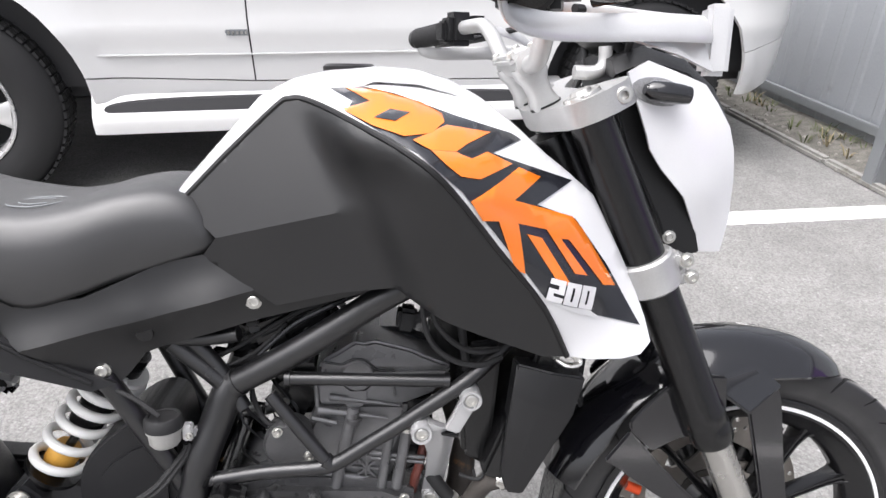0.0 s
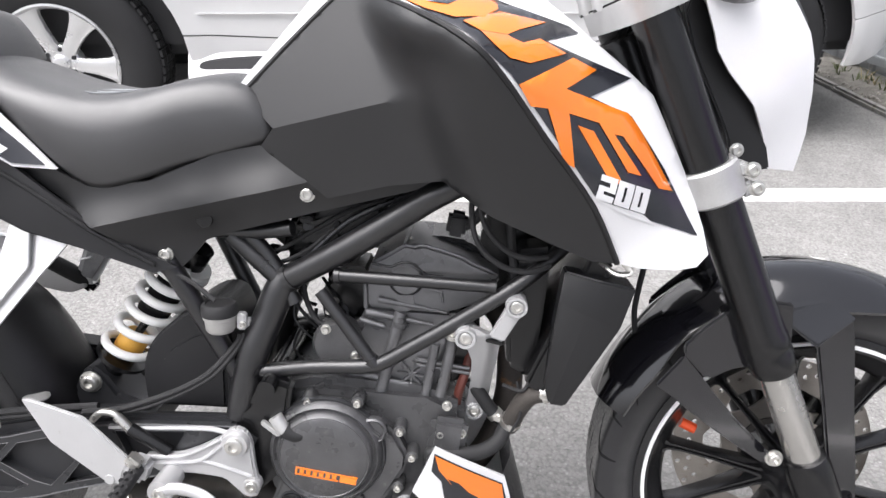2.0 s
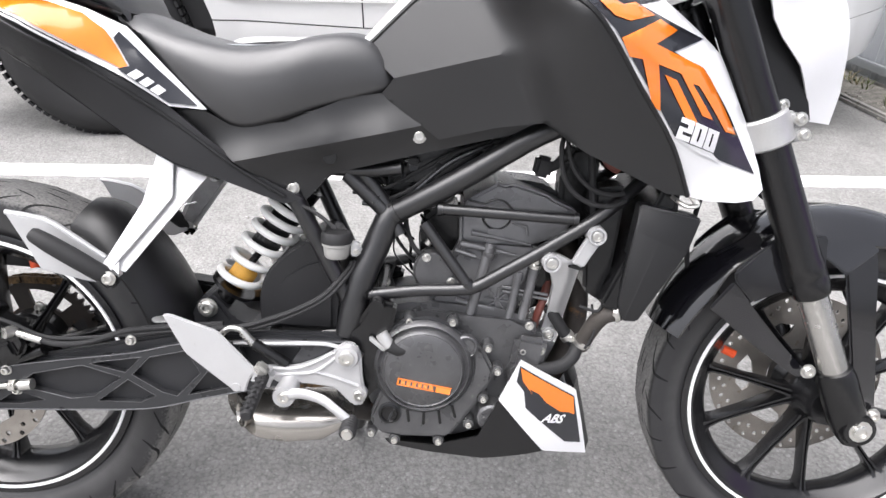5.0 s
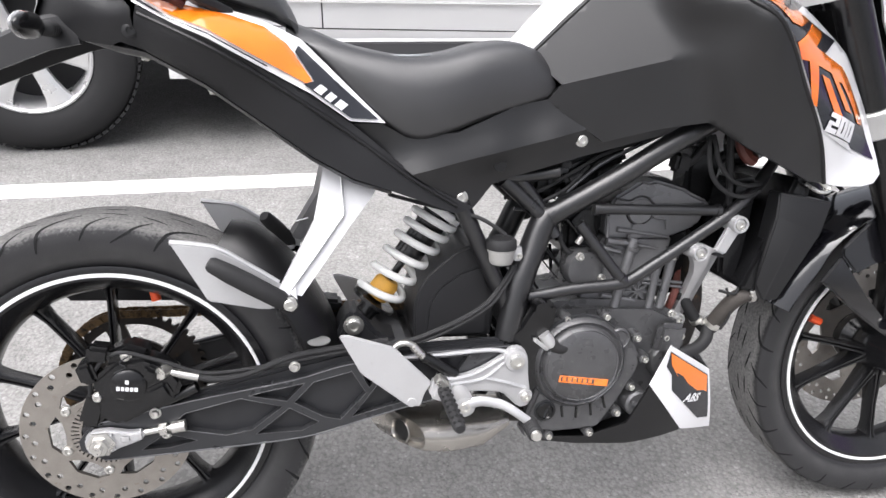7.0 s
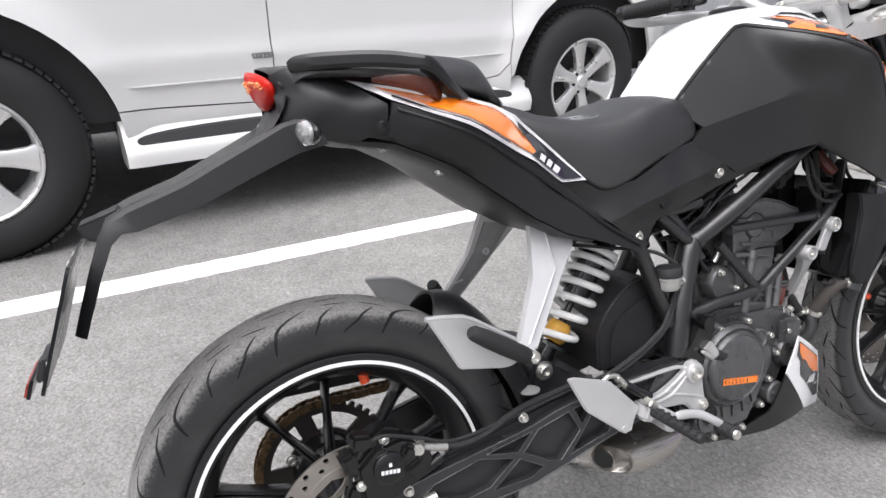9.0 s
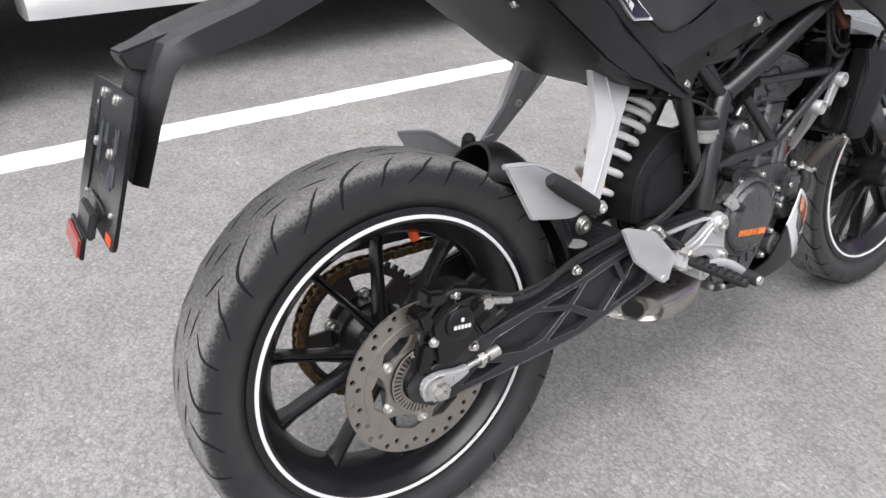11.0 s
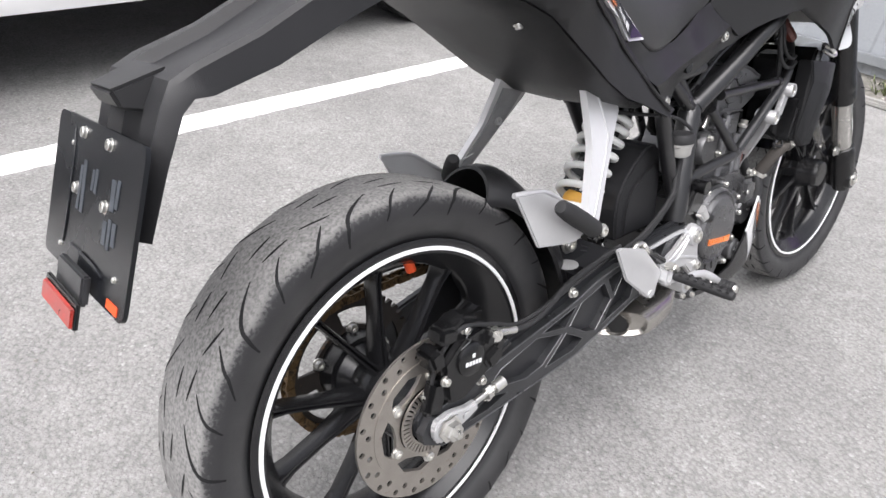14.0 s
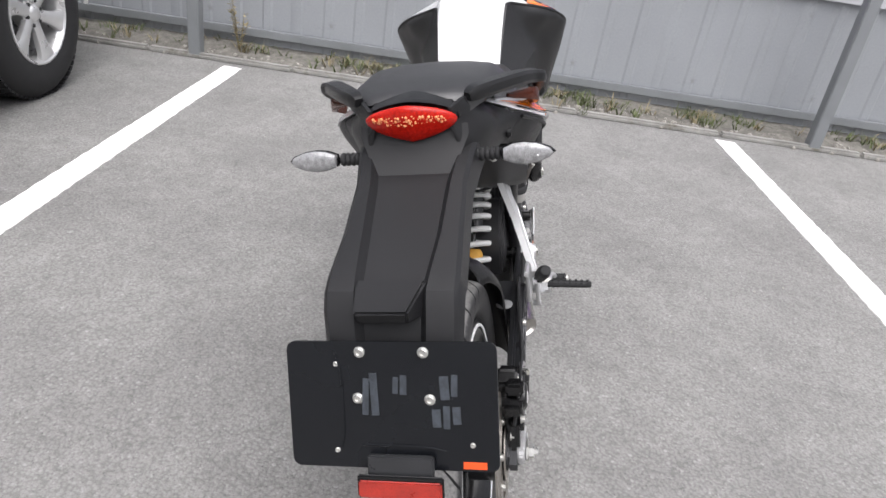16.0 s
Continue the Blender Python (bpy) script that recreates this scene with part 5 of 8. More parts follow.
g1 = part("mudguard_brace", bm, GLOSSBLACK, mudguard, "gloss black mudguard brace")
mirrored(g1)
bm = prism(bmesh.new(), [(1.1599, 0.5133), (1.1275, 0.4695), (1.150, 0.455), (1.1755, 0.4339), (1.2081, 0.4098), (1.250, 0.381), (1.282, 0.3607), (1.2959, 0.3699), (1.265, 0.399), (1.2358, 0.4275), (1.2056, 0.4605), (1.1850, 0.4850)], -0.0865, -0.079, 0.003)
g4 = part("mudguard_stay", bm, GLOSSBLACK, mudguard, "gloss black mudguard stay")
mirrored(g4)
bm = prism(bmesh.new(), [(1.3211, 0.5351), (1.3595, 0.5719), (1.3674, 0.5459), (1.3755, 0.500), (1.3842, 0.4502), (1.4014, 0.3662), (1.411, 0.308), (1.372, 0.303), (1.3645, 0.3606), (1.3432, 0.4488), (1.3286, 0.5052)], -0.089, -0.080, 0.003)
g2 = part("mudguard_stay", bm, GLOSSBLACK, mudguard, "gloss black mudguard stay")
mirrored(g2)
# the folded facet that joins the guard's edge to the upright stay
bm = loft([[(1.2611, -0.078, 0.5792 - k), (1.3393, -0.062, 0.5912 - k), (1.3612, -0.0885, 0.5722 - k), (1.3222, -0.0885, 0.5345 - k)] for k in (0.0, 0.0045)], True)
g3 = part("stay_facet", bm, GLOSSBLACK, mudguard, "gloss black folded facet of the stay")
mirrored(g3)
bm = bmesh.new()
block(bm, (1.455, 0.085, 0.37), (0.06, 0.05, 0.10), (0, 20, 0), 0.012)
block(bm, (1.44, 0.105, 0.36), (0.07, 0.03, 0.05), (0, 20, 0), 0.01)
part("front_caliper", bm, FRAME, bike, "black front brake caliper")
part("brake_hose", tube(bmesh.new(), [(1.46, 0.1, 0.42), (1.40, 0.12, 0.52), (1.25, 0.08, 0.62), (1.15, 0.02, 0.66), (1.115, 0.0, 0.55), (1.125, -0.01, 0.48)], 0.004, 8, 8), RUBBER, bike)

# ---- tank and its panels ----
TANK = TankSkin([(0.604, 0.823, 0.066), (0.667, 0.884, 0.070), (0.737, 0.941, 0.078), (0.777, 0.933, 0.115), (0.817, 0.916, 0.160), (0.850, 0.900, 0.190), (0.882, 0.879, 0.210),
             (0.910, 0.850, 0.205), (0.955, 0.792, 0.187), (1.013, 0.719, 0.162), (1.050, 0.649, 0.141), (0.790, 0.823, 0.133), (0.711, 0.801, 0.100), (0.647, 0.786, 0.090),
             (0.629, 0.763, 0.090), (0.712, 0.708, 0.098), (0.786, 0.728, 0.132), (0.850, 0.741, 0.156), (0.880, 0.718, 0.158), (0.845, 0.83, 0.172), (0.82, 0.872, 0.157), (0.82, 0.835, 0.150), (0.852, 0.868, 0.184), (0.884, 0.845, 0.201), (0.95, 0.72, 0.168), (0.94, 0.68, 0.158),
             (0.983, 0.912, 0.100), (0.950, 0.936, 0.082), (1.045, 0.865, 0.108), (1.080, 0.835, 0.110), (1.102, 0.792, 0.115), (1.132, 0.731, 0.120), (1.148, 0.689, 0.125), (1.155, 0.660, 0.133),
             (1.118, 0.642, 0.140), (1.039, 0.733, 0.168), (1.0, 0.80, 0.172), (0.953, 0.889, 0.155), (0.90, 0.925, 0.128), (0.853, 0.948, 0.098), (0.80, 0.956, 0.075)], 2e-4)
TANK.crease = (((0.647, 0.786), (0.790, 0.823), 0, 0, 0), ((0.737, 0.941), (0.790, 0.823), 0, 0, 0), ((0.790, 0.823), (0.845, 0.722), 0, 0, 0))
panel_out = [(0.604, 0.823), (0.667, 0.884), (0.722, 0.934), (0.737, 0.941), (0.752, 0.941), (0.777, 0.933), (0.817, 0.916), (0.850, 0.900), (0.882, 0.879), (0.910, 0.850), (0.955, 0.792), (1.013, 0.719), (1.050, 0.649),
             (1.02, 0.652), (0.94, 0.688), (0.905, 0.703), (0.880, 0.718), (0.850, 0.738), (0.786, 0.727), (0.712, 0.706), (0.629, 0.763), (0.647, 0.786)]
tank_panel = part("tank_side_panel", skin_panel(panel_out, TANK, -1, 0.007, 0.008, 0.0035), TANKBLACK, bike, "matt black tank side panel", sharp=60)
for e in tank_panel.data.edges:
    q = [tank_panel.data.vertices[i].co for i in e.vertices]
    if all(abs((p.z - 0.786) - (p.x - 0.647) * 0.2587) < 2e-4 and 0.64 < p.x < 0.792 for p in q):
        e.use_edge_sharp = True
mirrored(tank_panel)
band_out = [(0.737, 0.943), (0.752, 0.943), (0.777, 0.935), (0.817, 0.918), (0.850, 0.902), (0.884, 0.880), (0.912, 0.851), (0.957, 0.793), (1.015, 0.720), (1.052, 0.648), (1.077, 0.643), (1.118, 0.642), (1.142, 0.646), (1.155, 0.660), (1.148, 0.689),
            (1.132, 0.731), (1.102, 0.792), (1.080, 0.835), (1.045, 0.865), (0.983, 0.912), (0.950, 0.936), (0.913, 0.952), (0.86, 0.962), (0.80, 0.9635), (0.752, 0.958), (0.735, 0.955)]
# rounded lip along the panel's front edge
lip_pts = [(u, -(TANK(u, w) + 0.002), w) for u, w in panel_out[0:13]]
lip = part("panel_lip", tube(bmesh.new(), lip_pts, 0.0036, 8, 4), PLASTIC, tank_panel)
mirrored(lip)
tank_shroud = part("tank_shroud", skin_panel(band_out, TANK, -1, 0.005, 0.012), WHITE, bike, "gloss white tank shroud with orange and dark graphics", sharp=60)
mirrored(tank_shroud)
# the white centre of the tank
secs = []
for u, wt, h in ((0.590, 0.826, 0.066), (0.612, 0.851, 0.068), (0.66, 0.902, 0.071), (0.70, 0.944, 0.074), (0.735, 0.962, 0.078), (0.78, 0.972, 0.082), (0.83, 0.976, 0.085), (0.88, 0.973, 0.085), (0.92, 0.962, 0.083), (0.955, 0.943, 0.083), (0.99, 0.917, 0.098), (1.03, 0.882, 0.107)):
    d = 0.014 if u > 0.7 else 0.006
    lo = float(np.interp(u, (0.59, 0.604, 0.667, 0.737, 0.78), (0.80, 0.81, 0.868, 0.925, 0.94))) if u < 0.79 else wt - d - 0.002
    secs.append([(u, -h * 0.995, min(lo, wt - d - 0.002)), (u, -h, wt - d), (u, -h * 0.86, wt - d * 0.35), (u, -h * 0.5, wt), (u, 0, wt + 0.002), (u, h * 0.5, wt), (u, h * 0.86, wt - d * 0.35), (u, h, wt - d), (u, h * 0.995, min(lo, wt - d - 0.002))])
part("tank_cover", loft(secs), WHITE, bike, "gloss white tank centre cover", sharp=60)
part("filler_cap", lathe(bmesh.new(), [(0, 0.006), (0.028, 0.006), (0.032, 0.003), (0.032, -0.01)], (0.80, 0, 0.974), (0, 0, 1), 32), PLASTIC, bike)
part("tank_body", block(bmesh.new(), (0.87, 0, 0.80), (0.28, 0.11, 0.16), bevel=0.03), FRAME, bike, "black tank core")


TANKFLAT = Skin([(0, 0, 0), (1, 0, 0), (0, 1, 0)])
TANKFLAT.p, TANKFLAT.c = TANK.p, TANK.c


def decal(outline, mat, lift, name, label="", skin=None, parent=None, step=0.012, side=-1):
    return part(name, skin_panel(outline, skin or TANKFLAT, side, 0.0004, step, lift), mat, parent or tank_shroud, label, sharp=60)


dec_out = [(0.775, 0.956), (0.803, 0.958), (0.853, 0.948), (0.916, 0.926), (0.981, 0.906), (0.992, 0.899), (0.953, 0.889), (0.999, 0.872), (1.053, 0.853), (1.002, 0.834), (1.051, 0.814), (1.094, 0.757), (1.141, 0.681), (1.083, 0.700), (1.014, 0.730), (0.968, 0.789), (0.915, 0.856), (0.872, 0.893), (0.80, 0.930), (0.806, 0.94)]
decal(dec_out, NAVY, 0.0016, "graphic_field", "dark graphic field")
for sh, mt in (([(0.798, 0.954), (0.833, 0.952), (0.880, 0.9395), (0.902, 0.928), (0.903, 0.920), (0.888, 0.911), (0.859, 0.909), (0.828, 0.918), (0.795, 0.9325), (0.825, 0.9405)], ORANGE),
               ([(0.867, 0.9055), (0.905, 0.9175), (0.955, 0.9085), (0.924, 0.899), (0.912, 0.8935), (0.8846, 0.8965)], ORANGE),
               ([(0.8846, 0.8962), (0.912, 0.8932), (0.916, 0.8908), (0.928, 0.886), (0.9465, 0.8908), (0.9755, 0.877), (0.935, 0.8665), (0.914, 0.871), (0.902, 0.8805)], ORANGE),
               ([(0.924, 0.846), (0.983, 0.873), (1.010, 0.861), (0.974, 0.842), (1.047, 0.817), (1.060, 0.802), (1.105, 0.733), (1.087, 0.737), (1.040, 0.794), (1.030, 0.796), (1.064, 0.752), (1.047, 0.757), (1.012, 0.808), (0.978, 0.818), (0.988, 0.762), (0.976, 0.768), (0.955, 0.823), (0.937, 0.825)], ORANGE),
               ([(0.988, 0.806), (1.006, 0.800), (1.043, 0.744), (1.028, 0.747)], ORANGE)):
    decal(sh, mt, 0.0030, "graphic_shape", "orange graphic shape")
decal([(0.829, 0.9255), (0.846, 0.9335), (0.867, 0.930), (0.851, 0.9225)], NAVY, 0.0040, "graphic_slot")


def skin_text(text, at, along, size, mat, lift, skin, parent, name, slant=0.0, bold=0.035):
    """Letters laid on a skin; along is the (u, w) direction of the line."""
    v, f = letters(text, size, size * bold)
    ax = Vector(along).normalized()
    up = Vector((-ax.y, ax.x))
    bm = bmesh.new()
    vs = []
    for x, y in v:
        q = Vector(at) + ax * (x + slant * y) + up * y
        vs.append(bm.verts.new((q.x, -(skin(q.x, q.y) + lift), q.y)))
    for q in f:
        bm.faces.new([vs[i] for i in q])
    return part(name, bm, mat, parent)


# the number in blocky strokes
O, EX, EY = Vector((1.0140, 0.7290)), Vector((0.0184, -0.0061)), Vector((0.0042, 0.0268))
for k, strokes in enumerate(([(0, 0, 1, 0.26), (0, 0.26, 0.36, 0.56), (0, 0.40, 1, 0.58), (0.60, 0.58, 1, 1.0), (0, 0.76, 1, 1.0)], [(0, 0, 0.40, 1), (0.56, 0, 1, 1), (0.40, 0, 0.56, 0.2), (0.40, 0.8, 0.56, 1)], [(0, 0, 0.40, 1), (0.56, 0, 1, 1), (0.40, 0, 0.56, 0.2), (0.40, 0.8, 0.56, 1)])):
    for x0, y0, x1, y1 in strokes:
        decal([tuple(O + EX * (k * 1.08 + x) + EY * y) for x, y in ((x0, y0), (x1, y0), (x1, y1), (x0, y1))], WHITE, 0.0040, "number_stroke", "", None, None, 0.007)
part("number_bar", skin_panel([(1.0135, 0.7275), (1.0705, 0.7095), (1.0868, 0.6958), (1.055, 0.707)], TANK, -1, 0.0004, 0.012, 0.0022), WHITE, tank_shroud)

# ---- seats ----
def seat_bm(rows):
    secs = []
    for u, wt, h, wb in rows:
        q = [(u, 0, wt), (u, 0.45 * h, wt - 0.002), (u, 0.80 * h, wt - 0.007), (u, 0.95 * h, wt - 0.019), (u, h, wt - 0.019 - 0.3 * max(0.0, wt - 0.019 - wb)), (u, h * 1.0, wb + 0.008), (u, h * 0.95, wb), (u, 0.5 * h, wb + 0.004)]
        secs.append([(a, -b, c) for a, b, c in reversed(q[1:])] + q)
    out = []
    for k in range(len(secs[0])):
        out.append(smooth_path([s[k] for s in secs], 4))
    rows2 = [[col[i] for col in out] for i in range(len(out[0]))]
    return loft(rows2, True)


rider_seat = part("rider_seat", seat_bm([(0.272, 0.866, 0.082, 0.845), (0.31, 0.853, 0.096, 0.815), (0.35, 0.838, 0.106, 0.775), (0.40, 0.827, 0.113, 0.731), (0.44, 0.823, 0.115, 0.712), (0.49, 0.829, 0.112, 0.723), (0.53, 0.840, 0.106, 0.737), (0.575, 0.846, 0.098, 0.750), (0.61, 0.840, 0.092, 0.760), (0.635, 0.822, 0.086, 0.768), (0.648, 0.795, 0.078, 0.778)]), SEATSKIN, bike, "black vinyl rider's seat", sharp=70)
part("pillion_seat", seat_bm([(-0.004, 0.922, 0.074, 0.911), (0.012, 0.932, 0.092, 0.909), (0.06, 0.938, 0.106, 0.906), (0.12, 0.937, 0.111, 0.899), (0.18, 0.933, 0.112, 0.885), (0.225, 0.926, 0.108, 0.874), (0.252, 0.916, 0.098, 0.866), (0.275, 0.887, 0.088, 0.856), (0.288, 0.858, 0.078, 0.848)]), SEATSKIN, bike, "black vinyl pillion seat", sharp=70)
# faint oval emblem and stitching on the rider's seat
bm = bmesh.new()
for a0, a1, k in ((0, 360, 1.0), (40, 150, 0.62), (200, 320, 0.55)):
    pts = []
    for i in range(26):
        a = radians(a0 + (a1 - a0) * i / 25)
        x, y = 0.437 + 0.034 * k * math.cos(a), -0.045 + 0.027 * k * math.sin(a)
        pts.append((x, y, 0.8218 + 0.5 * (x - 0.437) ** 2 + (0.03 if x > 0.437 else 0.0) * (x - 0.437) - 0.055 * (abs(y) - 0.045) * (1 if y < -0.045 else 0.3)))
    tube(bm, pts, 0.0009, 5, 1)
part("seat_emblem", bm, POST, rider_seat, "faint grey oval emblem")

# ---- tail ----
TAIL = Skin([(-0.012, 0.905, 0.064), (-0.012, 0.880, 0.070), (0.020, 0.920, 0.068), (0.057, 0.904, 0.078), (0.096, 0.867, 0.131), (0.094, 0.843, 0.119), (0.065, 0.826, 0.101), (0.020, 0.838, 0.085), (0.040, 0.8930, 0.098), (-0.010, 0.9080, 0.074), (0.133, 0.862, 0.150), (0.174, 0.854, 0.163), (0.209, 0.839, 0.163), (0.248, 0.810, 0.153), (0.298, 0.774, 0.138), (0.350, 0.737, 0.122), (0.389, 0.736, 0.116), (0.337, 0.778, 0.116), (0.297, 0.818, 0.112), (0.259, 0.857, 0.108), (0.219, 0.868, 0.112), (0.153, 0.886, 0.112), (0.097, 0.899, 0.095), (0.166, 0.822, 0.158), (0.232, 0.784, 0.150), (0.106, 0.820, 0.118), (0.167, 0.787, 0.138), (0.242, 0.735, 0.136), (0.523, 0.615, 0.104), (0.410, 0.641, 0.122)])
tail_fairing = part("tail_fairing", skin_panel([(-0.028, 0.917), (-0.010, 0.9245), (0.01, 0.9225), (0.057, 0.905), (0.0975, 0.869), (0.097, 0.846), (0.085, 0.833), (0.066, 0.826), (0.02, 0.832), (-0.006, 0.838), (-0.022, 0.850), (-0.024, 0.882)], TAIL, -1, 0.005, 0.013), TEXPLASTIC, bike, "matt black tail fairing", sharp=60)
mirrored(tail_fairing)
flank_out = [(0.1037, 0.8709), (0.1888, 0.8324), (0.2513, 0.7978), (0.301, 0.7708), (0.35, 0.7358), (0.4323, 0.6678), (0.48, 0.637), (0.523, 0.615), (0.4964, 0.608), (0.4041, 0.6445), (0.3531, 0.6625), (0.2989, 0.694), (0.2364, 0.7403), (0.1758, 0.7845), (0.1466, 0.8), (0.1075, 0.8203), (0.0748, 0.8312), (0.0979, 0.845)]
flank = part("tail_side", skin_panel(flank_out, TAIL, -1, 0.005, 0.013, -0.001), TEXPLASTIC, bike, "black tail side fairing", sharp=60)
mirrored(flank)
# raised edge along the tail side
bm = bmesh.new()
pts = [(u, -(TAIL(u, w) + 0.001), w) for u, w in ((0.1073, 0.862), (0.1889, 0.8252), (0.2519, 0.7878), (0.3469, 0.7234), (0.4293, 0.6623), (0.4984, 0.6188))]
tube(bm, pts, 0.0028, 8, 5)
part("edge_rib", bm, PLASTIC, flank)
cover_out = [(0.0586, 0.9051), (0.1019, 0.874), (0.1456, 0.8524), (0.1887, 0.8343), (0.2511, 0.7997), (0.3011, 0.7727), (0.3501, 0.7378), (0.3966, 0.7348), (0.3465, 0.7836), (0.2913, 0.8379), (0.2494, 0.857), (0.211, 0.8689), (0.1413, 0.8809)]
tail_cover = part("tail_cover", skin_panel(cover_out, TAIL, -1, 0.005, 0.012, 0.003), WHITE, bike, "white-edged tail cover with orange and dark graphic", sharp=60)
mirrored(tail_cover)
decal([(0.0862, 0.893), (0.1027, 0.8843), (0.1461, 0.8605), (0.1888, 0.8443), (0.2506, 0.8096), (0.2959, 0.7852), (0.3034, 0.7879), (0.2811, 0.8223), (0.2734, 0.8323), (0.248, 0.8511), (0.2093, 0.863), (0.1405, 0.8758)], ORANGE, 0.0056, "graphic_shape", "orange graphic shape", TAIL, tail_cover)
decal([(0.2926, 0.7844), (0.3504, 0.7421), (0.3871, 0.7395), (0.3415, 0.7799), (0.2874, 0.8305), (0.2834, 0.8223), (0.3056, 0.7878)], NAVY, 0.0060, "graphic_field", "dark graphic field", TAIL, tail_cover)
decal([(0.1031, 0.8775), (0.1458, 0.8557), (0.1887, 0.8386), (0.2508, 0.8042), (0.2507, 0.8062), (0.1887, 0.8405), (0.1459, 0.8576), (0.1043, 0.8801)], NAVY, 0.0066, "graphic_line", "", TAIL, tail_cover, 0.006)
# the maker's mark as three plain white blocks
for a, b in ((0.0, 0.013), (0.016, 0.028), (0.031, 0.045)):
    p0, d = Vector((0.3027, 0.7784)), Vector((0.80, -0.60))
    n = Vector((0.60, 0.80))
    decal([tuple(p0 + d * (a + 0.002)), tuple(p0 + d * b), tuple(p0 + d * (b + 0.003) + n * 0.011), tuple(p0 + d * (a + 0.005) + n * 0.011)], WHITE, 0.0070, "mark_block", "plain white mark", TAIL, tail_cover, 0.008)

# tail underside between the two sides
secs = []
for u, w in ((-0.018, 0.852), (0.066, 0.826), (0.1075, 0.8183), (0.1467, 0.7981), (0.1759, 0.7825), (0.2364, 0.7383), (0.2989, 0.6921), (0.3529, 0.6606), (0.404, 0.6436)):
    h = TAIL(u, w) - 0.002
    secs.append([(u, -h, w), (u, -h * 0.9, w - 0.006), (u, -h * 0.45, w - 0.010), (u, h * 0.45, w - 0.010), (u, h * 0.9, w - 0.006), (u, h, w), (u, h * 0.9, w + 0.004), (u, -h * 0.9, w + 0.004)])
under = part("tail_underside", loft(secs, True), TEXPLASTIC, bike, "black plastic tail underside")
bolts(under, [(0.178, -0.085, 0.772), (0.10, -0.085, 0.813)], (0, -0.3, -0.95), 0.005, 0.004)
bolts(bike, [(0.093, -(TAIL(0.093, 0.843) + 0.001), 0.843)], r=0.0075, h=0.003, mat=PLASTIC)
# upper deck of the tail under the pillion seat
secs = []
for u, w, h in ((-0.012, 0.921, 0.060), (0.0, 0.923, 0.066), (0.03, 0.917, 0.070), (0.057, 0.907, 0.076), (0.10, 0.896, 0.098), (0.2, 0.866, 0.108), (0.28, 0.84, 0.10)):
    secs.append([(u, -h, w - 0.012), (u, -h * 0.8, w - 0.002), (u, 0, w), (u, h * 0.8, w - 0.002), (u, h, w - 0.012), (u, 0, w - 0.03)])
part("tail_deck", loft(secs, True), PLASTIC, bike)
# grab rails
def blade(pts, sizes, smooth=5):
    """A flat-sided bar along the points; sizes: half width and half height at each."""
    path = smooth_path(pts, smooth)
    xs = [i / (len(sizes) - 1) for i in range(len(sizes))]
    secs = []
    for i, p in enumerate(path):
        t = (path[min(i + 1, len(path) - 1)] - path[max(i - 1, 0)]).normalized()
        sd = t.cross(Vector((0, 0, 1))).normalized()
        up = sd.cross(t)
        k = i / (len(path) - 1)
        a, b = [float(np.interp(k, xs, [s[j] for s in sizes])) for j in (0, 1)]
        secs.append([p + sd * x * a + up * y * b for x, y in ((-1, -0.5), (-1, 0.5), (-0.8, 1), (0.8, 1), (1, 0.5), (1, -0.5), (0.8, -1), (-0.8, -1))])
    return loft(secs, True)


grab = part("grab_rail", blade([(-0.004, -0.074, 0.9235), (0.006, -0.082, 0.9265), (0.030, -0.100, 0.9270), (0.080, -0.130, 0.9240), (0.1225, -0.150, 0.9175), (0.141, -0.163, 0.9105), (0.176, -0.148, 0.8800), (0.208, -0.120, 0.8660)], [(0.006, 0.006), (0.010, 0.0095), (0.012, 0.0098), (0.013, 0.0095), (0.013, 0.0090), (0.012, 0.0085), (0.009, 0.007), (0.006, 0.005)]), PLASTIC, bike, "black grab rail", sharp=25)
mirrored(grab)
sr = part("side_reflector", blade([(0.085, -0.120, 0.900), (0.118, -0.150, 0.893), (0.142, -0.158, 0.884), (0.160, -0.148, 0.872)], [(0.003, 0.003), (0.005, 0.009), (0.005, 0.010), (0.004, 0.006)]), SMOKE, bike, "translucent dark orange side reflector")
mirrored(sr)
# fascia under the lamp
secs = []
for u, w, h in ((-0.020, 0.886, 0.073), (-0.025, 0.872, 0.074), (-0.034, 0.855, 0.066), (-0.048, 0.837, 0.058), (-0.064, 0.818, 0.050)):
    secs.append([(u + 0.10 * abs(k) * h, k * h, w + 0.006 * abs(k)) for k in (-1, -0.7, -0.35, 0, 0.35, 0.7, 1)])
part("tail_fascia", loft(secs), TEXPLASTIC, bike, "black fascia under the tail lamp")

# tail lamp
bm = bmesh.new()
nx, ny = 28, 14
rows = []
for j in range(ny + 1):
    b = math.pi * (j / ny - 0.5)
    row = []
    for i in range(nx):
        a = 2 * math.pi * i / nx
        k = math.cos(b)
        vv, ww = 0.062 * math.copysign(abs(math.cos(a)) ** 1.05, math.cos(a)) * k, (0.0235 if math.sin(a) > 0 else 0.0305) * math.sin(a) * k * (1 - 0.22 * abs(math.cos(a)))
        row.append(bm.verts.new((-0.037 - 0.011 * math.sin(b) + 0.16 * abs(vv) + 0.33 * (-ww), vv, 0.9035 + ww)))
    rows.append(row)
for p, q in zip(rows, rows[1:]):
    for i in range(nx):
        bm.faces.new((p[i], p[(i + 1) % nx], q[(i + 1) % nx], q[i]))
tail_lamp = part("tail_lamp", bm, REDLENS, bike, "glossy red tail lamp lens")
bm = bmesh.new()
rl = random.Random(8)
